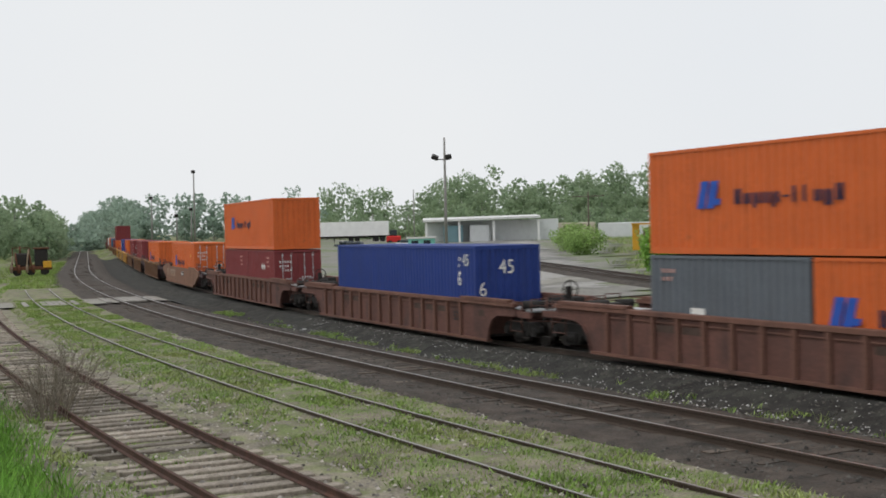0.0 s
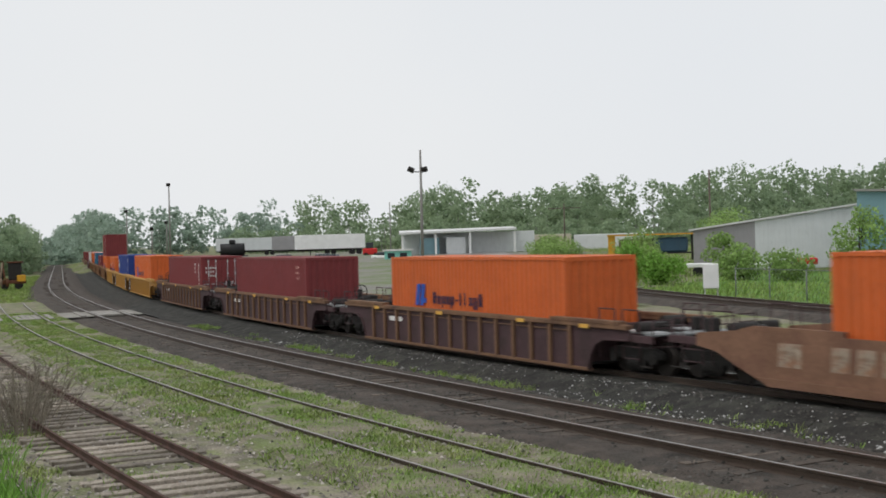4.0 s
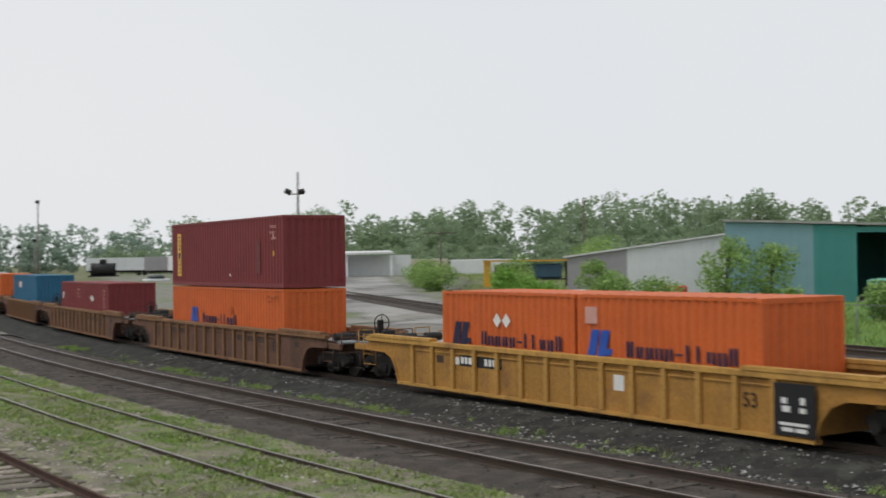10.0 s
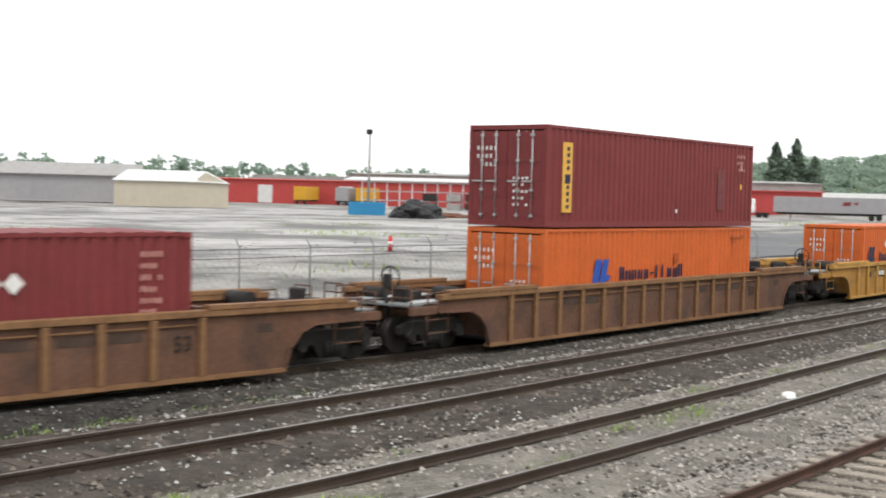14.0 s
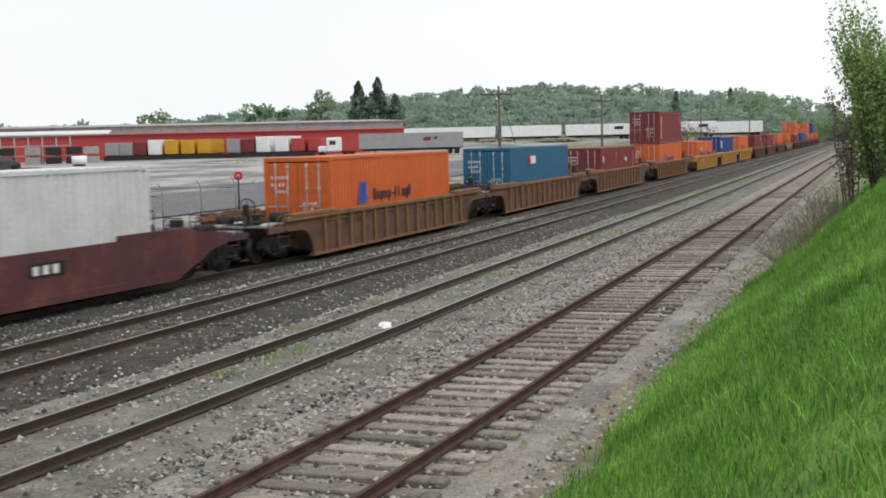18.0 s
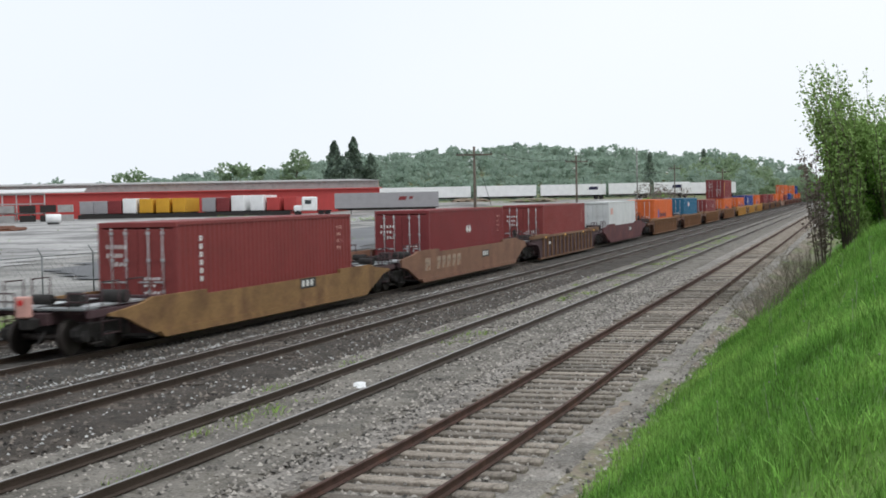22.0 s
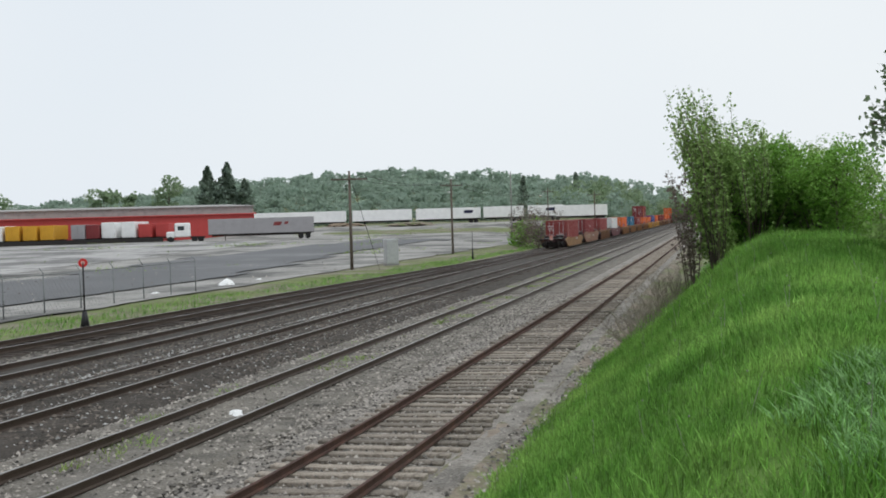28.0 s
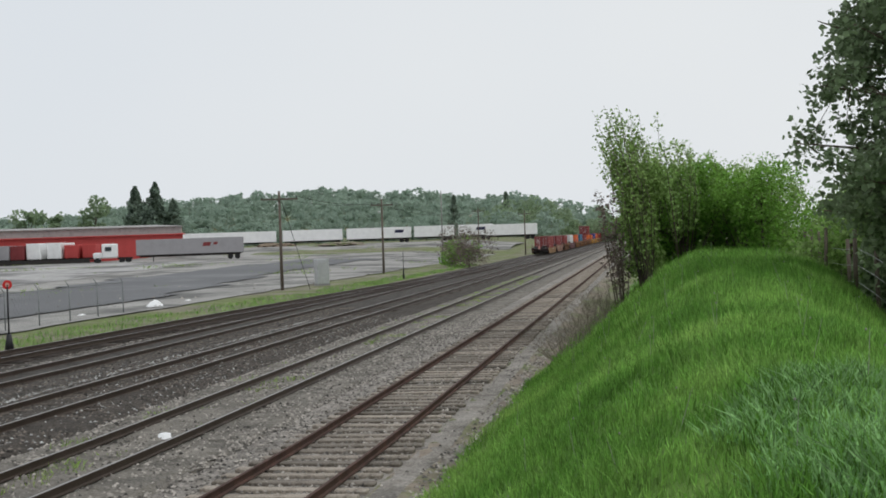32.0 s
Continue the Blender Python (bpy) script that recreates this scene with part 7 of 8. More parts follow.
clad("wall", -19, 26, 0, 6.2, WALL["red_sheet"], t, rib=2.0)
box_part("white_gable", (-17, -12.5, -0.3, -0.01, 0, 5.5), M["white_paint"], t)
roof_slab(t, [(-19.5, -0.6, 6.2), (26.5, -0.6, 6.2), (26.5, 9, 8.2), (-19.5, 9, 8.2)], 0.2, WALL["roof_grey"])
box_part("annex", (6, 20, -9, -3, 0, 3.8), WALL["red_sheet"], t)
bm = bmesh.new()
bm_prism(bm, [(-4, 8.6), (8, 5.6), (8, 6.8), (-4, 9.8)], -1.5, -0.5)
part("conveyor", bm, WALL["red_sheet"], t)
t = thing("mill_tower", "tall red mill tower with a dark stack", "tower", at=facing(176.5, 279, 0.9))
bm = bmesh.new()
bm_prism(bm, [(-6, 0), (4, 0), (4, 15), (-3.2, 15), (-3.2, 9), (-6, 8)], 0, 6)
part("tower", bm, MARK["red"], t)
bm = bmesh.new()
bm_cyl(bm, (5.4, 2, 0), (5.4, 2, 18), 1.0, n=12)
part("stack", bm, M["steel_dark"], t)

# the long red warehouse
A, B = Vector((197.0, 213.0)), Vector((263.5, 98.0))
L = (B - A).length
t = thing("red_warehouse", "very long red sheet-metal warehouse with a grey roof band", "warehouse", at=Matrix.Translation((A.x, A.y, 0.7)) @ Euler((0, 0, math.atan2(B.y - A.y, B.x - A.x))).to_matrix().to_4x4())
clad("wall", 0, L, 0, 5.3, WALL["red_sheet"], t, rib=2.4)
clad("upper_wall", 32, L - 0.2, 5.32, 7.0, WALL["roof_grey"], t, y=0.6, rib=3.0, label="grey-green upper band")
roof_slab(t, [(-0.5, -0.5, 5.3), (L + 0.5, -0.5, 5.3), (L + 0.5, 1.2, 5.5), (-0.5, 1.2, 5.5)], 0.1, WALL["red_sheet"])
roof_slab(t, [(32, 0.2, 7.0), (L + 0.3, 0.2, 7.0), (L + 0.3, 40, 8.0), (32, 40, 8.0)], 0.15, WALL["roof_grey"])
box_part("end_wall", (L - 0.15, L, 0.75, 40, 0, 7.0), WALL["cream_sheet"], t)
box_part("far_wall", (0, 0.15, 0.15, 40, 0, 5.2), WALL["red_sheet"], t)
box_part("back_wall", (0, L, 40, 40.15, 0, 6.9), WALL["roof_grey"], t)
for x in (12, 30):
    box_part("loading_door", (x, x + 3.2, -0.06, -0.035, 0.3, 4.2), WALL["roof_white"], t)
t = thing("storage_rack", "open white steel storage frame under a pale roof", "rack", at=facing(193, 145, 0.6, -8))
for x in np.linspace(-15, 9, 11):
    box_part("post", (x, x + 0.22, -0.1, 0.1, 0, 5.2), M["white_paint"], t)
for z in (1.6, 3.3, 5.0):
    box_part("beam", (-14.7, 9.2, -0.3, -0.11, z, z + 0.22), M["galv"], t)
roof_slab(t, [(-18, -2, 5.3), (16, -2, 5.3), (16, 5, 5.9), (-18, 5, 5.9)], 0.18, WALL["roof_white"])
for x in (-3, 1.5, 5, 8.5, 11.5):
    for z in (0.1, 1.85):
        box_part("steel_bundle", (x, x + 2.6, -2.2, -0.6, z, z + 1.3), M["steel_dark"] if (x + z) % 2 < 1.2 else WALL["roof_grey"], t, 0.04)

# ---- parked trailers ----


def trailer_box(x, y, colour, h, label, turn=0.0, L=12.0, w=2.6, name="parked_trailer", group="trailers parked along the warehouse", z=None):
    t = thing(name, label, "trailer", group, at=facing(x, y, z, turn))
    box_part("body", (-w / 2, w / 2, 0, L, 1.05, 1.05 + h), colour, t, 0.05)
    for s in (-1, 1):
        box_part("rear_door", (s * w / 4 - w / 4 + 0.06, s * w / 4 + w / 4 - 0.06, -0.05, -0.004, 1.15, 0.95 + h), colour, t)
    box_part("chassis", (-w / 2 + 0.25, w / 2 - 0.25, 0.1, L - 0.5, 0.75, 1.04), M["steel_dark"], t)
    box_part("bumper", (-w / 2, w / 2, -0.02, 0.12, 0.45, 0.6), M["steel_dark"], t)
    for s in (-0.95, 0.7):
        bm = bmesh.new()
        bm_cyl(bm, (s, 1.2, 0.5), (s + 0.25, 1.2, 0.5), 0.5, n=14)
        part("wheel", bm, M["tyre"], t)
    return t


cols = {"grey": WALL["grey_sheet"], "plum": BOX["maroon"], "white": M["white_paint"], "amber": WALL["amber"], "red": WALL["red_sheet"]}
names = {"grey": "grey box trailer parked with its doors outward", "plum": "dark maroon box trailer parked with its doors outward", "white": "white box trailer parked with its doors outward", "amber": "amber-yellow box trailer parked with its doors outward", "red": "dull red box trailer parked with its doors outward"}
ROW = [(97, "grey", 2.5), (122, "grey", 2.5), (147, "plum", 2.5), (174, "white", 2.9), (204, "amber", 2.8), (234, "amber", 2.8), (264, "amber", 2.8), (318, "grey", 2.8), (344, "plum", 2.7), (372, "white", 3.1), (408, "white", 3.1), (438, "red", 2.6), (470, "red", 2.6)]
for px, c, h in ROW:
    f = (px + 12 - 97) / 373.0
    x, y = 218.8 + (238.0 - 218.8) * f, 144.0 + (109.2 - 144.0) * f
    trailer_box(x, y, cols[c], h, names[c], turn=-14)
trailer_box(197.5, 185, WALL["amber"], 2.8, names["amber"], turn=-14)
trailer_box(203.2, 178.5, cols["grey"], 2.8, names["grey"], turn=-14)
trailer_box(206.2, 175.5, WALL["amber"], 2.8, names["amber"], turn=-14)
Av, Bv = Vector((217.5, 143.5)), Vector((237.5, 107.5))
bm = bmesh.new()
bm_box(bm, 0, (Bv - Av).length, -0.3, 0.3, 0, 0.9)
t = solo("rail_flat", bm, M["steel_dark"], "dark low barrier along the row of trailers", "barrier", at=Matrix.Translation((Av.x, Av.y, ground_z(Av.x, Av.y))) @ Euler((0, 0, math.atan2(Bv.y - Av.y, Bv.x - Av.x))).to_matrix().to_4x4())


def semi(x, y, L, body, label, turn, mark=None, cab=True):
    """A long box trailer seen from its side, with wheels and landing legs, and its tractor."""
    t = thing("semi_trailer", label, "trailer", "long trailers in the yard", at=facing(x, y, turn=turn))
    box_part("body", (0, L, -1.3, 1.3, 1.15, 4.1), body, t, 0.04)
    box_part("side_rail", (0.02, L - 0.02, -1.34, -1.305, 1.12, 1.27), M["steel_dark"], t)
    box_part("chassis", (0.6, L - 0.6, -0.6, 0.6, 0.85, 1.14), M["steel_dark"], t)
    for x_ in (L - 1.2, L - 2.5):
        for s in (-1.25, 0.95):
            bm = bmesh.new()
            bm_cyl(bm, (x_, s, 0.5), (x_, s + 0.3, 0.5), 0.5, n=16)
            part("wheel", bm, M["tyre"], t)
    box_part("landing_leg", (3.0, 3.15, -1.0, -0.85, 0.05, 1.1), M["steel_dark"], t)
    if mark:
        o = part("stripe", flat_bars(mark[1]), mark[0], t)
        o.matrix_basis = pose(0, -1.315, 0)
    return t


semi(226.6, 93.3, 19.6, WALL["grey_sheet"], "long grey box trailer parked in the yard", -5, (BOX["maroon"], [(12.0, 13.4, 2.6, 3.3, 0.3), (14.0, 14.7, 2.8, 3.3, 0.2)]))
t = thing("tractor_unit", "white road tractor coupled to a grey trailer", "truck", at=facing(229.5, 98.5, turn=-5))
box_part("cab", (-2.6, 0.2, -1.2, 1.2, 0.9, 3.6), M["white_paint"], t, 0.2)
box_part("bonnet", (-4.2, -2.6, -1.0, 1.0, 0.8, 2.0), M["white_paint"], t, 0.2)
box_part("windscreen", (-2.66, -2.601, -1.0, 1.0, 2.2, 3.1), M["glass"], t)
box_part("side_window", (-2.0, -0.8, -1.23, -1.201, 2.2, 3.0), M["glass"], t)
box_part("frame", (0.2, 3.0, -0.5, 0.5, 0.7, 1.0), M["steel_dark"], t)
for x_ in (-3.4, 1.0, 2.2):
    bm = bmesh.new()
    bm_cyl(bm, (x_, -1.2, 0.5), (x_, 1.2, 0.5), 0.5, n=16)
    part("wheel", bm, M["tyre"], t)
WHITE = [(318.5, 119.0, 24.5), (326.7, 94.2, 15.6), (331.0, 78.0, 17.0), (334.6, 60.6, 10.6), (336.4, 49.0, 9.0), (337.4, 41.9, 13.5)]
for i, (x, y, L_) in enumerate(WHITE):
    semi(x, y, L_, M["white_paint"], "long white box trailer in a row at the yard's end", 3, (MARK["navy"], [(L_ - 4.5, L_ - 2.2, 2.6, 3.4, 0.2)]) if i in (2, 4) else None)
heap(300, 88, 6, 0.9, WALL["timber"], "low heap of pale timber before the white trailers", seed=21)
heap(292, 70, 7, 0.8, M["dirt"], "low heap of earth before the white trailers", seed=22)

# ---- the western yard ----
t = thing("white_canopy_building", "low white yard building with a wide loading canopy", "warehouse", at=facing(-183.5, 129.5, 0.0))
clad("wall", -2.5, 21, 0, 4.4, WALL["white_sheet"], t, y=4.0, rib=1.5)
roof_slab(t, [(-3, -0.6, 4.3), (17.5, -0.6, 4.6), (17.5, 8, 4.9), (-3, 8, 4.7)], 0.35, WALL["roof_white"])
for x in (-2.6, 3.2, 9.2, 17.0):
    box_part("column", (x, x + 0.35, -0.2, 0.15, 0, 4.35), M["white_paint"], t)
for x0, c in ((0.6, WALL["blue_sheet"]), (5.2, WALL["white_sheet"])):
    box_part("parked_box", (x0, x0 + 3.4, 0.6, 3.9, 0.6, 3.6), c, t, 0.06)
t = thing("white_sheds", "row of pale low sheds and trailers beyond the building", "shed", at=facing(-178, 150, 0.0))
box_part("body", (0, 8, 0, 3, 0.5, 3.6), WALL["cream_sheet"], t, 0.1)
box_part("body", (8.6, 21, 1, 4, 0.3, 3.4), WALL["white_sheet"], t, 0.1)
t = thing("green_hut", "small pale green hut with windows", "hut", at=facing(-165.2, 112.9, 0.0))
box_part("wall", (-2.0, 2.2, 0, 2.5, 0, 1.7), WALL["turquoise"], t)
box_part("roof", (-2.3, 2.4, -0.3, 2.8, 1.7, 1.95), WALL["roof_white"], t)
for x in (-1.5, 0.4):
    box_part("window", (x, x + 1.1, -0.05, -0.01, 0.6, 1.4), M["glass"], t)
t = thing("loader", "red wheel loader in the far yard", "loader", at=facing(-200.8, 131.3, 0.0))
box_part("body", (-1.5, 1.2, -1, 1, 0.8, 2.0), MARK["red"], t, 0.15)
box_part("cab", (-0.9, 0.5, -0.8, 0.8, 2.0, 3.1), M["glass"], t, 0.1)
box_part("bucket", (1.4, 2.2, -1.2, 1.2, 0.2, 1.1), MARK["red"], t, 0.1)
for x in (-0.9, 0.9):
    bm = bmesh.new()
    bm_cyl(bm, (x, -1.1, 0.6), (x, 1.1, 0.6), 0.6, n=14)
    part("wheel", bm, M["tyre"], t)
for i, (x, y, c, lb) in enumerate(((-190.5, 107, WALL["white_sheet"], "white parked car"), (-186, 112, WALL["navy"], "dark parked car"), (-172, 105, WALL["white_sheet"], "white parked car"), (-178, 119, M["white_paint"], "white parked car"))):
    t = thing("parked_car", lb + " in the western yard", "car", "cars in the western yard", at=facing(x, y, 0.0, NR.uniform(-30, 30)))
    box_part("body", (-2.1, 2.1, -0.85, 0.85, 0.35, 0.95), c, t, 0.15)
    box_part("cabin", (-1.2, 1.3, -0.75, 0.75, 0.95, 1.5), M["glass"], t, 0.2)
    for xx in (-1.3, 1.3):
        bm = bmesh.new()
        bm_cyl(bm, (xx, -0.88, 0.33), (xx, 0.88, 0.33), 0.33, n=12)
        part("wheel", bm, M["tyre"], t)
t = thing("tank_wagon", "dark tank wagon among the western tracks", "wagon", at=facing(-250, 128, 0.0))
bm = bmesh.new()
bm_cyl(bm, (-2.6, 0, 2.4), (2.6, 0, 2.4), 1.3, n=18)
part("tank", bm, M["black_paint"], t)
box_part("dome", (-0.7, 0.7, -0.7, 0.7, 3.6, 4.5), M["black_paint"], t, 0.2)
box_part("underframe", (-3.2, 3.2, -1.2, 1.2, 0.7, 1.1), M["steel_dark"], t)
for i, (x, y) in enumerate(((-268, 133), (-238, 131), (-225, 129))):
    semi(x, y, 14, (WALL["white_sheet"], WALL["grey_sheet"], M["white_paint"])[i], "pale box wagon standing in the western yard", 0)
t = thing("track_machine", "rusty brown and yellow track machine standing in a clearing", "machinery", at=facing(-127.6, 40.4, -0.3))
box_part("chassis", (-2.0, 2.0, -1.1, 1.1, 0.55, 0.9), M["rust_flake"], t, 0.05)
box_part("engine_hood", (-1.5, -0.1, -0.95, 0.9, 0.9, 2.2), M["steel_dark"], t, 0.12)
box_part("cab", (0.35, 1.6, -0.9, 0.9, 0.9, 2.6), M["steel_dark"], t, 0.08)
box_part("cab_window", (0.6, 1.35, -0.93, -0.905, 1.8, 2.35), M["steel_dark"], t)
box_part("cab_roof", (0.2, 1.75, -1.05, 1.05, 2.6, 2.72), M["rust_flake"], t, 0.03)
box_part("tool_box", (1.15, 1.95, -1.25, -0.92, 0.75, 1.4), WALL["amber"], t, 0.05)
for x in (-1.3, 0.0, 1.3):
    bm = bmesh.new()
    bm_cyl(bm, (x, -0.95, 0.42), (x, -0.8, 0.42), 0.42, n=16)
    bm_cyl(bm, (x, -0.99, 0.42), (x, -0.95, 0.42), 0.14, n=10)
    part("wheel", bm, M["steel_dark"], t)
for i, x in enumerate((-1.9, -1.2, -0.45, 0.15)):
    bm = bmesh.new()
    bm_cyl(bm, (x, -1.15, 0.35), (x + 0.25 * (-1) ** i, -1.05, 2.0 + 0.3 * (i % 3)), 0.07, n=8)
    bm_cyl(bm, (x + 0.1, -1.2, 0.3), (x + 0.1, -1.2, 1.1), 0.11, n=8)
    part("work_arm", bm, (WALL["timber"], M["rust_flake"])[i % 2], t)
bm = bmesh.new()
bm_cyl(bm, (-1.0, 0.2, 2.2), (-1.0, 0.2, 2.9), 0.09, n=8)
part("exhaust", bm, M["rust_flake"], t)
bm = bmesh.new()
for x in (-1.7, -0.1):
    bm_cyl(bm, (x, -0.9, 0.9), (x, -0.9, 2.75), 0.04, n=6)
bm_cyl(bm, (-1.7, -0.9, 2.75), (-0.1, -0.9, 2.75), 0.04, n=6)
part("guard_rail", bm, M["rust_flake"], t)
t = thing("tin_roof_shed", "low dark open shed with a tin roof", "shed", at=facing(-131, 33, -0.3))
roof_slab(t, [(-8, -0.5, 2.0), (3, -0.5, 1.7), (3, 5, 2.4), (-8, 5, 2.7)], 0.12, WALL["roof_grey"])
for x in (-7.5, -3, 2.5):
    box_part("post", (x, x + 0.2, -0.2, 0, 0, 1.9), M["pole_wood"], t)
box_part("back_wall", (-8, 3, 4.6, 4.75, 0, 2.3), WALL["navy"], t)
t = thing("red_cone_marker", "red and white upright traffic marker on the yard", "traffic marker", at=facing(66.0, 53.6))
bm = bmesh.new()
bm_cyl(bm, (0, 0, 0), (0, 0, 1.1), 0.16, 0.12, 10)
part("post", bm, MARK["red"], t)
box_part("base", (-0.35, 0.35, -0.35, 0.35, -0.02, 0.1), M["tyre"], t)
bm = bmesh.new()
bm_cyl(bm, (0, 0, 0.55), (0, 0, 0.75), 0.155, 0.148, 10)
part("band", bm, M["white_paint"], t)
t = thing("white_tank", "small white lying tank by the weeds", "tank", at=facing(178, 122))
bm = bmesh.new()
bm_cyl(bm, (-1.2, 0, 1.0), (1.2, 0, 1.0), 0.75, n=16)
part("tank", bm, M["white_paint"], t)
box_part("cradle", (-0.9, 0.9, -0.5, 0.5, 0, 0.4), M["steel_dark"], t)
t = thing("stone_slab", "pale concrete slab lying in the meadow", "slab", at=facing(-13, 94, 0.05))
box_part("slab", (-4, 4, -0.5, 0.5, 0, 0.35), M["concrete"], t, 0.05)
t = thing("parked_van", "white pickup parked before the trees", "van", at=facing(-19, 128.5, 1.4))
box_part("body", (-2.6, 2.6, -0.9, 0.9, 0.4, 1.1), M["white_paint"], t, 0.1)
box_part("cabin", (-1.0, 1.1, -0.85, 0.85, 1.1, 1.8), M["glass"], t, 0.15)
for xx in (-1.6, 1.6):
    bm = bmesh.new()
    bm_cyl(bm, (xx, -0.92, 0.38), (xx, 0.92, 0.38), 0.38, n=12)
    part("wheel", bm, M["tyre"], t)

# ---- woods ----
woods("far_wood", [(-176, 26), (-186, 42), (-194, 56), (-201, 66.5), (-222, 73.5), (-250, 83), (-290, 97)], 26, 7.5, 10.0, 3.0, "leaf_haze_far", "dense green wood beside the line in the west", 220, 0.9, 23)
woods("far_wood", [(-318, 102), (-308, 122)], 50, 6.5, 8.5, 3.5, "leaf_haze_hill", "distant hazy wood where the line bends away", 120, 1.7, 24)
woods("far_wood", [(-330, 92), (-318, 96), (-309, 104)], 40, 11, 14.5, 3.5, "leaf_haze_far", "dense green wood west of the line", 150, 1.5, 3)
woods("far_wood", [(-255, 60), (-290, 84), (-330, 92)], 30, 9, 13, 4, "leaf_haze_far", "green wood behind the clearing", 130, 1.5, 4)
woods("far_wood", [(-760, 275), (-560, 205), (-440, 172), (-392, 158), (-378, 186), (-365, 210)], 40, 12, 17, 5, "leaf_haze_hill", "long hazy green wood beyond the western yard", 170, 1.8, 5)
woods("far_wood", [(-365, 210), (-350, 232), (-329, 262), (-300, 270), (-270, 262)], 40, 14, 19.5, 4.5, "leaf_haze_far", "long green wood beyond the western yard", 200, 1.6, 6)
woods("far_wood", [(-285, 200), (-262, 212), (-231, 236), (-205, 260), (-170, 270)], 36, 14.5, 19.5, 4.2, "leaf_haze_far", "green wood behind the sheds", 230, 1.45, 7)
woods("far_wood", [(-200, 205), (-150, 225), (-110, 232), (-70, 236), (-30, 240)], 30, 12, 17.5, 4.2, "leaf_haze_far", "green wood behind the works", 230, 1.35, 8)
woods("far_wood", [(-330, 168), (-290, 168), (-258, 174), (-225, 184), (-190, 190), (-150, 196), (-100, 204), (-50, 210)], 16, 4.5, 8.0, 3.2, "leaf_haze_far", "low green scrub before the western woods", 90, 1.1, 25)
woods("far_wood", [(-36, 136), (-20, 139), (-6, 140), (6, 140), (16, 139)], 24, 8, 12.5, 2.8, "leaf_green", "fresh green thicket behind the meadow", 330, 0.95, 9)
woods("far_wood", [(150, 325), (190, 315), (230, 300), (300, 270), (350, 235)], 30, 9, 12.5, 5, "leaf_haze_hill", "long hazy wood beyond the far yard", 100, 2.4, 10)
woods("far_wood", [(-20, 296), (20, 300), (60, 305), (110, 318), (160, 322)], 30, 12.5, 15.5, 4.5, "leaf_haze_hill", "long hazy wood behind the far yard", 130, 1.9, 20)
woods("far_wood", [(342, 206), (365, 178), (385, 160), (405, 130), (425, 100), (440, 60), (450, 30)], 30, 6, 11, 4.5, "leaf_haze_hill", "green trees behind the white trailers", 120, 1.7, 11)
woods("hill_wood", [(455, 330), (485, 262), (512, 205), (528, 150), (536, 100), (538, 50), (530, 12)], 60, 9, 12, 6, "leaf_haze_hill", "wooded foot of the ridge beyond the yard", 90, 2.8, 31)
woods("hill_wood", [(500, 300), (540, 260), (575, 215), (590, 170), (600, 120), (605, 80), (606, 40), (600, 10)], 170, 11, 14, 6, "leaf_haze_hill", "wooded slope of the ridge beyond the yard", 90, 3.2, 12)
woods("hill_wood", [(560, 330), (660, 300), (690, 240), (705, 190), (720, 140), (725, 90), (725, 40)], 60, 11, 14, 6.5, "leaf_haze_hill", "wooded crest of the ridge", 90, 3.4, 13)
woods("far_wood", [(470, 60), (480, 24), (470, -10), (440, -30)], 40, 9, 14, 4, "leaf_haze_far", "green trees closing the line in the east", 120, 1.8, 14)

# single trees
spruce_tree(388.4, 159.8, 21, 13, "tall dark spruce behind the warehouse", 2600)
spruce_tree(390.7, 154.0, 21.5, 13, "tall dark spruce behind the warehouse", 2600)
spruce_tree(393, 149, 16, 12, "dark spruce behind the warehouse", 2200)
spruce_tree(520, 56, 16, 8, "lone dark spruce before the ridge", 900)
spruce_tree(430, 64, 15, 7, "dark spruce among the trees", 900)
tree(365.2, 163.2, 19, 11, "leaf_haze_far", "leafy tree rising over the warehouse", 900, 1.3)
tree(360, 172, 14, 7, "leaf_haze_far", "leafy tree rising over the warehouse", 700, 1.2)
tree(357.1, 180.2, 14, 12, "leaf_haze_far", "rounded tree rising over the warehouse", 900, 1.3)
tree(342.7, 206.3, 13, 13, "leaf_haze_far", "rounded tree rising over the warehouse", 900, 1.3)
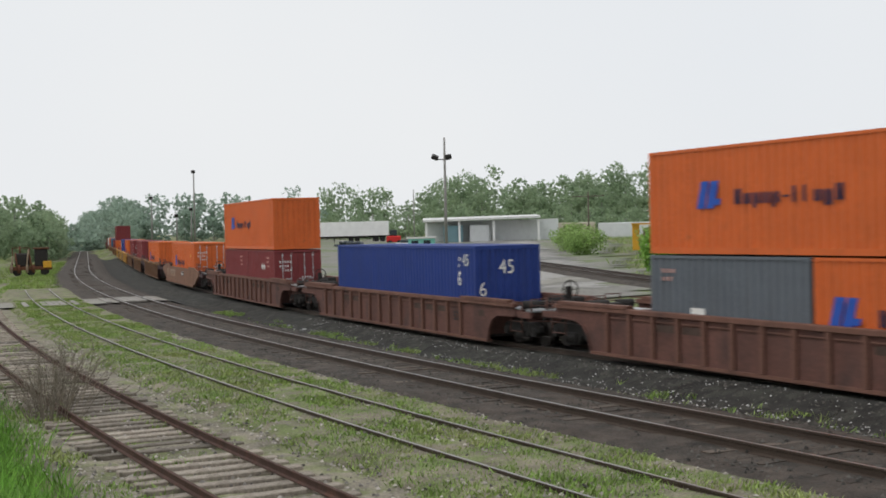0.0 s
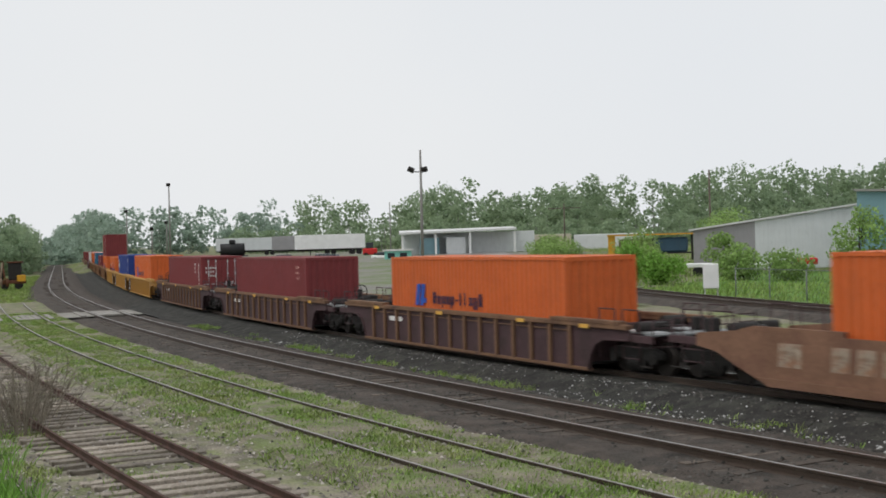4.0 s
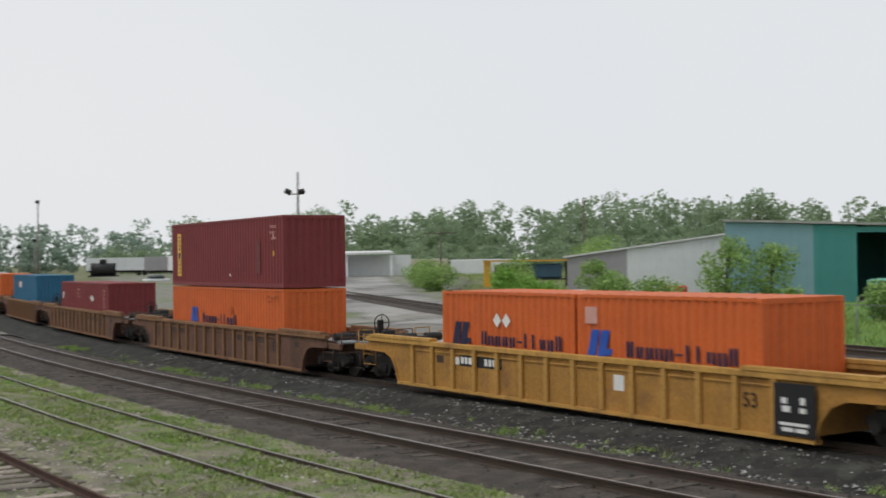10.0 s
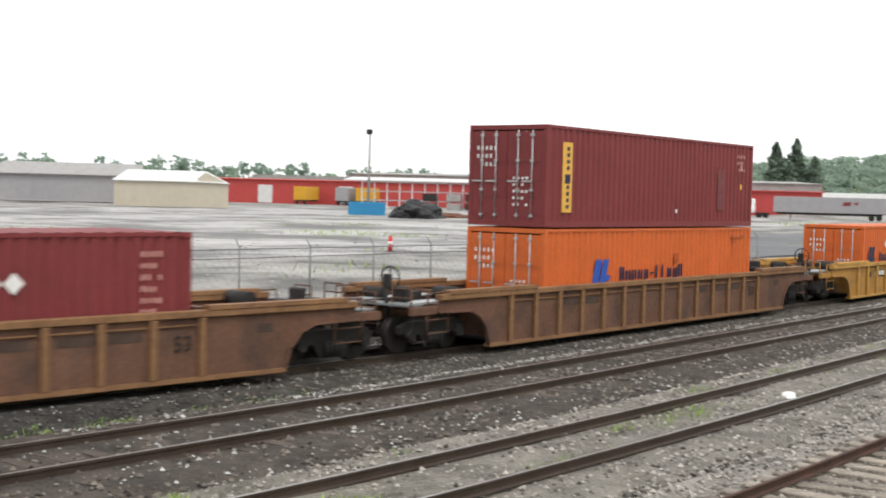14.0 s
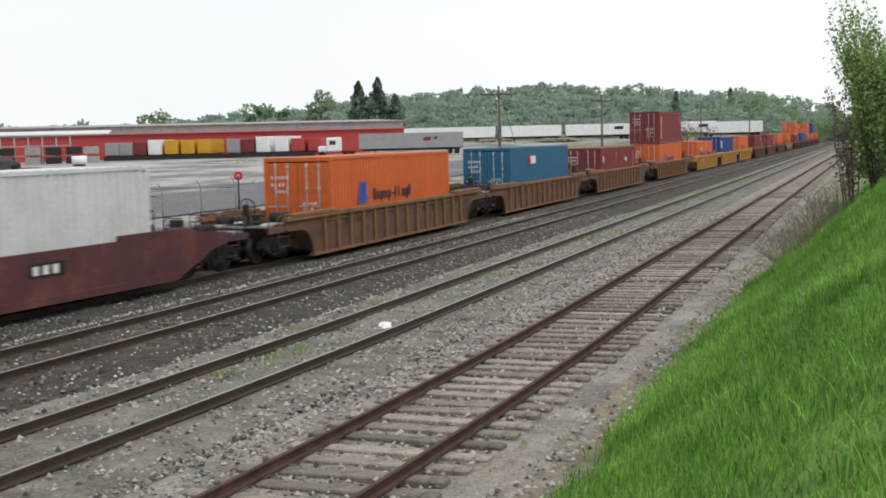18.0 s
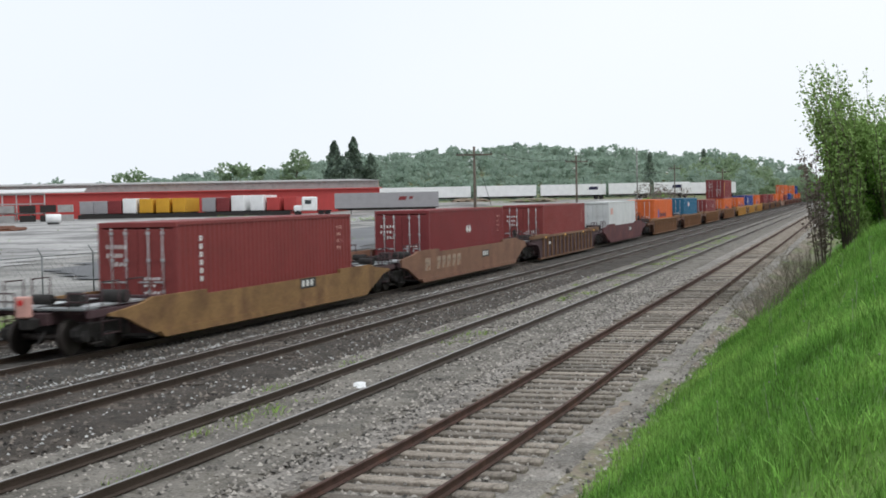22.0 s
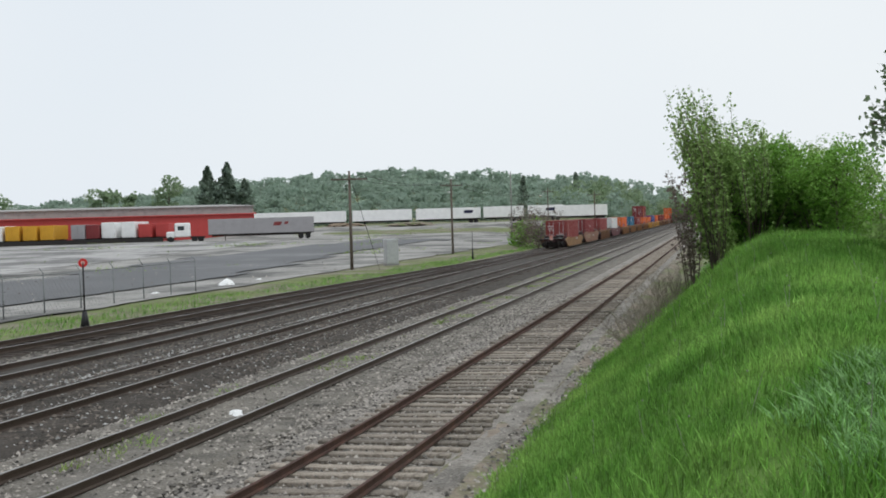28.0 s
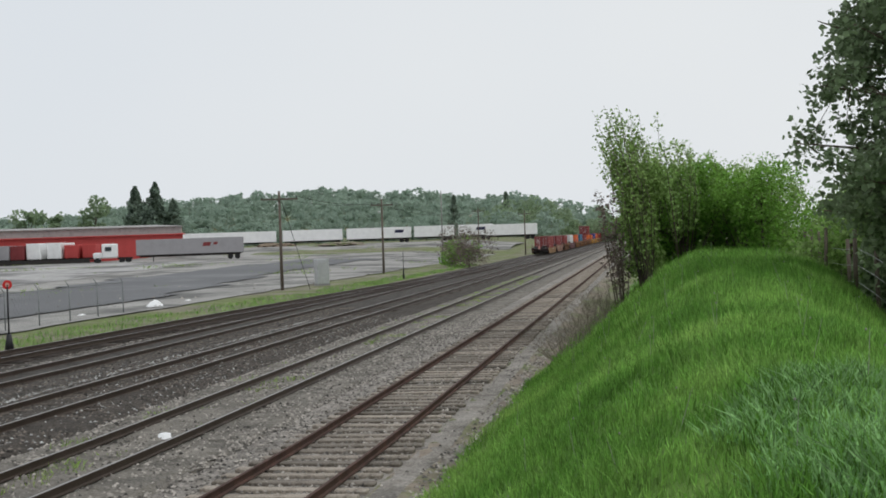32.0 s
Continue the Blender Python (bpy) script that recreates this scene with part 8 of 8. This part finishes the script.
for x, y, h, w_, c, lb in ((-55.4, 77.2, 5.2, 4.6, "leaf_green", "fresh green small tree before the works"), (-53.2, 79.5, 4.4, 4.0, "leaf_green", "fresh green small tree before the works"),
                           (-65, 76, 2.2, 4.2, "leaf_green", "round green bush by the shed"), (-60.5, 75.5, 2.0, 4.0, "leaf_green", "round green bush by the shed"), (-70, 80, 3.6, 3.6, "leaf_green", "green bush by the shed"),
                           (-66, 68.5, 2.2, 3.4, "leaf_spring", "yellow-green bush at the yard's edge"), (-70.5, 70, 3.0, 3.2, "leaf_spring", "yellow-green bush at the yard's edge"), (-77, 78, 2.6, 4.0, "leaf_green", "round bush at the yard's edge"),
                           (-86, 98, 5.5, 6, "leaf_green", "fresh green tree before the wood"), (-92, 104, 4.6, 6, "leaf_green", "fresh green tree before the wood"), (-100, 100, 3.5, 5, "leaf_green", "green bush beside the bare pole"),
                           (-110, 98, 2.4, 5, "leaf_green", "fresh green bush beyond the yard lead"), (-120, 105, 2.8, 6, "leaf_green", "fresh green bush beyond the yard lead"), (-128, 112, 3.0, 6, "leaf_green", "green bush beyond the yard lead"),
                           (-37.5, 66.5, 2.2, 2.6, "leaf_green", "green bush before the turquoise vessels"), (-34.6, 68.0, 2.5, 2.6, "leaf_green", "green bush before the turquoise vessels"), (-40.8, 63, 2.0, 1.8, "leaf_green", "small fresh green bush in the meadow"),
                           (-41, 88, 4.4, 3.0, "leaf_green", "slim young tree before the works"), (-37, 84, 3.4, 2.5, "leaf_green", "slim young tree before the works"),
                           (-25.2, 70.2, 3.1, 5.0, "leaf_dark", "dense dark green bush in the meadow"), (-22.4, 71.2, 3.3, 5.2, "leaf_dark", "dense dark green bush in the meadow"), (-19.2, 72.5, 2.9, 4.8, "leaf_dark", "dense dark green bush in the meadow"),
                           (-3.2, 46, 1.7, 1.8, "leaf_dark", "dark green bush beside the fence post"), (-2.2, 84, 4.6, 3.2, "leaf_green", "slim fresh green tree beside the grey shed"), (0.2, 86, 3.8, 2.6, "leaf_green", "slim fresh green tree beside the grey shed"),
                           (140, 280, 8, 8, "leaf_dark", "dark round tree beside the mill"), (90, 262, 8, 9, "leaf_green", "round tree beside the pale block"), (147, 176, 3.5, 4, "leaf_green", "green bush before the long shed")):
    tree(x, y, h, w_, c, lb, int(620 * w_), 0.25 if abs(y) < 115 else 0.5, 26, "bush" if h < 4 else "tree", "bush" if h < 4 else "tree", low=0.12)
tree(163.7, 22.6, 4.6, 8.5, "brush_brown", "leafless reddish-brown thicket beside the line", 5000, 0.2, 16, "thicket", "bush", low=0.1)
tree(175, 24.5, 4.2, 5, "leaf_spring", "fresh green bush beside the line", 900, 0.4, 8, "bush", "bush", low=0.1)
tree(168, 25.5, 3.0, 5, "leaf_spring", "fresh green bush beside the thicket", 900, 0.4, 8, "bush", "bush", low=0.1)

for x, y, h, w_ in ((-96, 203.5, 16.5, 8), (-91, 206, 16, 6), (-104, 199, 14, 8), (-127, 186, 14.5, 9)):
    tree(x, y, h, w_, "leaf_haze_far", "tall tree rising over the wood behind the works", 1800, 0.7, 26)

# the hedge on the bank
for x, y, h, w_, c, n, lb in ((45.5, 0.0, 4.2, 2.2, "leaf_green", 7000, "tall willow shrub with swept twigs at the hedge's end"), (47.5, -0.5, 3.5, 3.6, "leaf_spring", 11000, "bright green shrub of the hedge"), (50, 0.1, 3.6, 3.2, "leaf_spring", 8000, "bright green shrub of the hedge"),
                              (48.5, -2.4, 3.3, 3.6, "leaf_spring", 11000, "bright green shrub of the hedge"), (46, -4.0, 3.1, 3.6, "leaf_spring", 9000, "bright green shrub of the hedge"), (51, -4.6, 2.9, 4.0, "leaf_green", 9000, "green shrub of the hedge"),
                              (44.5, -5.9, 3.1, 3.6, "leaf_spring", 7000, "bright green shrub of the hedge"), (54, -1.5, 3.6, 4.4, "leaf_green", 8000, "green shrub of the hedge"), (52, -7.2, 3.2, 4.6, "leaf_green", 8000, "green shrub of the hedge"),
                              (43, -7.8, 3.5, 3.8, "leaf_green", 7000, "green shrub of the hedge"), (60, -4.5, 3.8, 5.0, "leaf_green", 6000, "green shrub of the hedge")):
    tree(x, y, h, w_, c, lb, int(n * 1.1), 0.115, 22, "hedge_shrub", "shrub", low=0.08, group="hedge on the bank", trunk=0.02)


def swept_twigs(x, y, n, h0, h1, spread, leaf, label):
    """Upright shoots that lean with the wind, with narrow leaves along them."""
    t = thing("willow_shoots", label, "shrub", "hedge on the bank", at=pose(x, y, ground_z(x, y)))
    tw, cs = bmesh.new(), []
    for i in range(n):
        a, b = NR.normal(0, spread), NR.normal(0, spread * 0.5)
        h = NR.uniform(h0, h1)
        lean = NR.uniform(0.0, 0.28) * h
        p0, p1, p2 = Vector((a * 0.4, b * 0.4, 0)), Vector((a, b + lean * 0.3, h * 0.6)), Vector((a * 1.1 + 0.1, b + lean, h))
        bm_cyl(tw, p0, p1, 0.03, 0.018, 4, caps=False)
        bm_cyl(tw, p1, p2, 0.018, 0.004, 4, caps=False)
        for k in range(120):
            f = NR.uniform(0.25, 1.0)
            q = p0.lerp(p1, f / 0.6) if f < 0.6 else p1.lerp(p2, (f - 0.6) / 0.4)
            cs.append((q.x + NR.normal(0, 0.1), q.y + NR.normal(0, 0.1), q.z + NR.normal(0, 0.08)))
    part("brushwood", tw, M["brush_brown"], t)
    part("leaves", sheet("leaves", leaf_quads(np.array(cs), 0.13), M[leaf]), None, t)


swept_twigs(45.2, 0.05, 70, 3.6, 6.3, 0.6, "leaf_green", "tall wind-swept willow shoots at the hedge's end")
swept_twigs(48, -1.2, 60, 2.8, 4.4, 1.6, "leaf_green", "wind-swept willow shoots over the hedge")
swept_twigs(49, -3.6, 50, 2.0, 3.2, 1.6, "leaf_green", "wind-swept willow shoots over the hedge")
swept_twigs(44.8, 0.9, 10, 2.5, 4.5, 0.5, "brush_brown", "bare brown twigs beside the track")


def big_tree(x, y, h, label):
    """The broad tree whose limbs hang into view."""
    z = ground_z(x, y)
    t = thing("big_tree", label, "tree", at=pose(x, y, z))
    bm = bmesh.new()
    bm_cyl(bm, (0, 0, -0.4), (0.05, 0.1, 2.2), 0.3, 0.24, 12)
    bm_cyl(bm, (0.05, 0.1, 2.15), (0.0, 0.0, h * 0.9), 0.24, 0.05, 10)
    part("trunk", bm, M["bark"], t)
    cs = []
    for i in range(140):
        a = NR.uniform(0, 6.28)
        z0 = NR.uniform(2.0, h * 0.85)
        ln = (1 - abs(z0 / h - 0.42)) * NR.uniform(2.4, 4.5)
        e = Vector((math.cos(a) * ln, math.sin(a) * ln, z0 + NR.uniform(0.2, 1.4)))
        s = Vector((0, 0, z0 * 0.85))
        lb = bmesh.new()
        mid = s.lerp(e, 0.55) + Vector((0, 0, 0.25))
        bm_cyl(lb, s, mid, 0.07, 0.04, 6)
        bm_cyl(lb, mid, e, 0.04, 0.01, 5)
        for k in range(11):
            f = NR.uniform(0.35, 1.0)
            p = s.lerp(mid, f / 0.55) if f < 0.55 else mid.lerp(e, (f - 0.55) / 0.45)
            q = p + Vector((NR.normal(0, 0.45), NR.normal(0, 0.45), NR.normal(0.05, 0.32)))
            bm_cyl(lb, p, q, 0.014, 0.005, 4, caps=False)
            m = NR.randint(40, 72)
            c = NR.normal(0, 0.17, (m, 3)) + np.array(q)
            cs.append(c)
        part("limb", lb, M["bark"], t)
    part("crown", sheet("crown", leaf_quads(np.concatenate(cs), 0.165), M["leaf_dark"]), None, t)


big_tree(27.2, -7.15, 10.8, "broad dark-leaved tree on the bank with hanging limbs")
# darker leaf colour here paints in the shade under the big tree
tree(31, -8.2, 4.5, 4, "leaf_dark", "green shrub under the big tree", 6000, 0.15, 12, "shrub", "shrub", low=0.1)

# the shrub at (34.5, -6.4) is leafed darker for the same painted shade
for x, y, h, w_, c in ((37.5, -5.7, 3.4, 3.6, "leaf_green"), (41.5, -6.6, 3.6, 3.8, "leaf_spring"), (34.5, -6.4, 3.0, 3.0, "leaf_dark"), (40, -7.6, 4.6, 4.0, "leaf_green"), (36, -8.6, 4.8, 4.0, "leaf_dark"), (46, -9.6, 5.6, 5.0, "leaf_green"), (33, -9.8, 5.2, 4.4, "leaf_dark"), (52, -10.5, 6.0, 6.0, "leaf_green"), (38, -11.5, 6.0, 5.0, "leaf_dark")):
    tree(x, y, h, w_, c, "green thicket tree below the bank", 5500, 0.17, 18, "thicket_tree", "tree", low=0.06, group="thicket below the bank", trunk=0.02)

# fence posts along the back of the bank
t = thing("field_fence", "old field fence of dark wooden posts on the bank", "fence")
for i in range(9):
    x = 24 + i * 2.6
    y = -4.75 - 0.06 * i + NR.normal(0, 0.1)
    bm = bmesh.new()
    bm_cyl(bm, (x, y, ground_z(x, y) - 0.3), (x + NR.normal(0, 0.05), y + NR.normal(0, 0.05), ground_z(x, y) + 1.6), 0.055, 0.05, 7)
    part("post", bm, M["pole_wood"], t)
for z in (0.4, 0.8, 1.2):
    bm = bmesh.new()
    for i in range(8):
        a, b = (24 + i * 2.6, -4.75 - 0.06 * i), (24 + i * 2.6 + 2.6, -4.81 - 0.06 * i)
        bm_cyl(bm, (*a, ground_z(*a) + z), (*b, ground_z(*b) + z), 0.006, n=4, caps=False)
    part("wire", bm, M["galv"], t)


# dry brush by the spur in the west and along the path in the east
def dry_brush(x, y, n, h, spread, label):
    t = thing("dry_brush", label, "shrub", at=pose(x, y, ground_z(x, y) if bank(x, y) > 0 else -0.45))
    bm = bmesh.new()
    for i in range(n):
        a, b = NR.normal(0, spread), NR.normal(0, spread)
        hh = h * NR.uniform(0.4, 1.1)
        p = Vector((a * 0.35, b * 0.35, -0.1))
        q = Vector((a, b, hh))
        m = p.lerp(q, 0.6) + Vector((NR.normal(0, 0.08), NR.normal(0, 0.08), 0))
        bm_cyl(bm, p, m, 0.012, 0.008, 4, caps=False)
        bm_cyl(bm, m, q, 0.008, 0.003, 3, caps=False)
        for k in range(4):
            s = p.lerp(q, NR.uniform(0.4, 0.95))
            e = s + Vector((NR.normal(0, 0.25), NR.normal(0, 0.25), NR.uniform(0.1, 0.5)))
            bm_cyl(bm, s, e, 0.006, 0.002, 3, caps=False)
    o = part("brushwood", bm, M["dry_stalk"], t)
    o["kind"] = "stuff"


dry_brush(-25.6, 8.3, 60, 1.6, 0.6, "bare dry brush beside the spur track")
dry_brush(-27.5, 9.2, 50, 1.5, 0.7, "bare dry brush beside the spur track")
for x, y, h in ((40, 2.2, 1.3), (37, 2.4, 1.0), (43, 1.9, 1.6), (46, 1.7, 1.5), (49, 1.5, 1.6)):
    dry_brush(x, y, 38, h * 0.85, 0.6, "dry brown brush at the foot of the bank")

# seed heads in the bank grass
st = scatter(70, 8, 34, -5, 3.0, on_bank)
bm = bmesh.new()
for x, y, z in st:
    h = NR.uniform(0.35, 0.55)
    bm_cyl(bm, (x, y, z), (x + NR.normal(0, 0.08), y + NR.normal(0, 0.08), z + h), 0.004, 0.002, 3, caps=False)
    bmesh.ops.create_icosphere(bm, subdivisions=1, radius=0.01, matrix=Matrix.Translation((x, y, z + h)))
solo("seed_heads", bm, M["sawn_plank"], "pale seed heads standing in the grass", "grass", kind="stuff")

# long grass tufts near the eye
def tuft(x, y):
    d = math.hypot((x - 9.2) / 2.4, (y + 1.45) / 1.05) + 0.45 * noise.noise((x * 0.9, y * 0.9, 12))
    return ground_z(x, y) if bank(x, y) > 0.6 and d < 0.9 else None


blades("grass_tufts", scatter(20000, 6.5, 14, -4, 0.6, tuft), 0.19, 0.012, "blade_blue", "patch of tall coarse blue-green grass on the bank", 0.6, bent=True)


# litter on the tracks
def scrap(x, y, z, w, label):
    bm = bmesh.new()
    bmesh.ops.create_icosphere(bm, subdivisions=2, radius=1.0)
    for v in bm.verts:
        k = 1 + 0.4 * noise.noise(v.co * 1.7 + Vector((x, y, 0)))
        v.co = Vector((v.co.x * w * k, v.co.y * w * 0.3 * k, v.co.z * w * 0.14 * k))
    solo("paper_scrap", bm, M["white_paint"], label, "litter", at=pose(x, y, z, 0, 0, 25))


scrap(23.4, 9.2, -0.16, 0.42, "crumpled white paper lying on the siding")
scrap(21.1, 5.0, -0.2, 0.1, "small white paper on the spur ballast")


def motions():
    """The train runs west to east at a steady speed; each car and box keeps to the bend of the track."""
    times = [0.8 * i for i in range(41)]
    for ob, s, x0, z in MOVERS:
        rows = []
        for t in times:
            p = train_pose(s + SPEED * (t - 12.0))
            q = train_pose(s + SPEED * (t - 12.0) + 8.5).translation
            r = train_pose(s + SPEED * (t - 12.0) - 8.5).translation
            mid = (q + r) / 2
            a = math.atan2(q.y - r.y, q.x - r.x)
            rows.append((t, Matrix.Translation((mid.x, mid.y, mid.z)) @ Euler((0, 0, a)).to_matrix().to_4x4() @ pose(x0, 0, z)))
        walk(ob, rows)


motions()
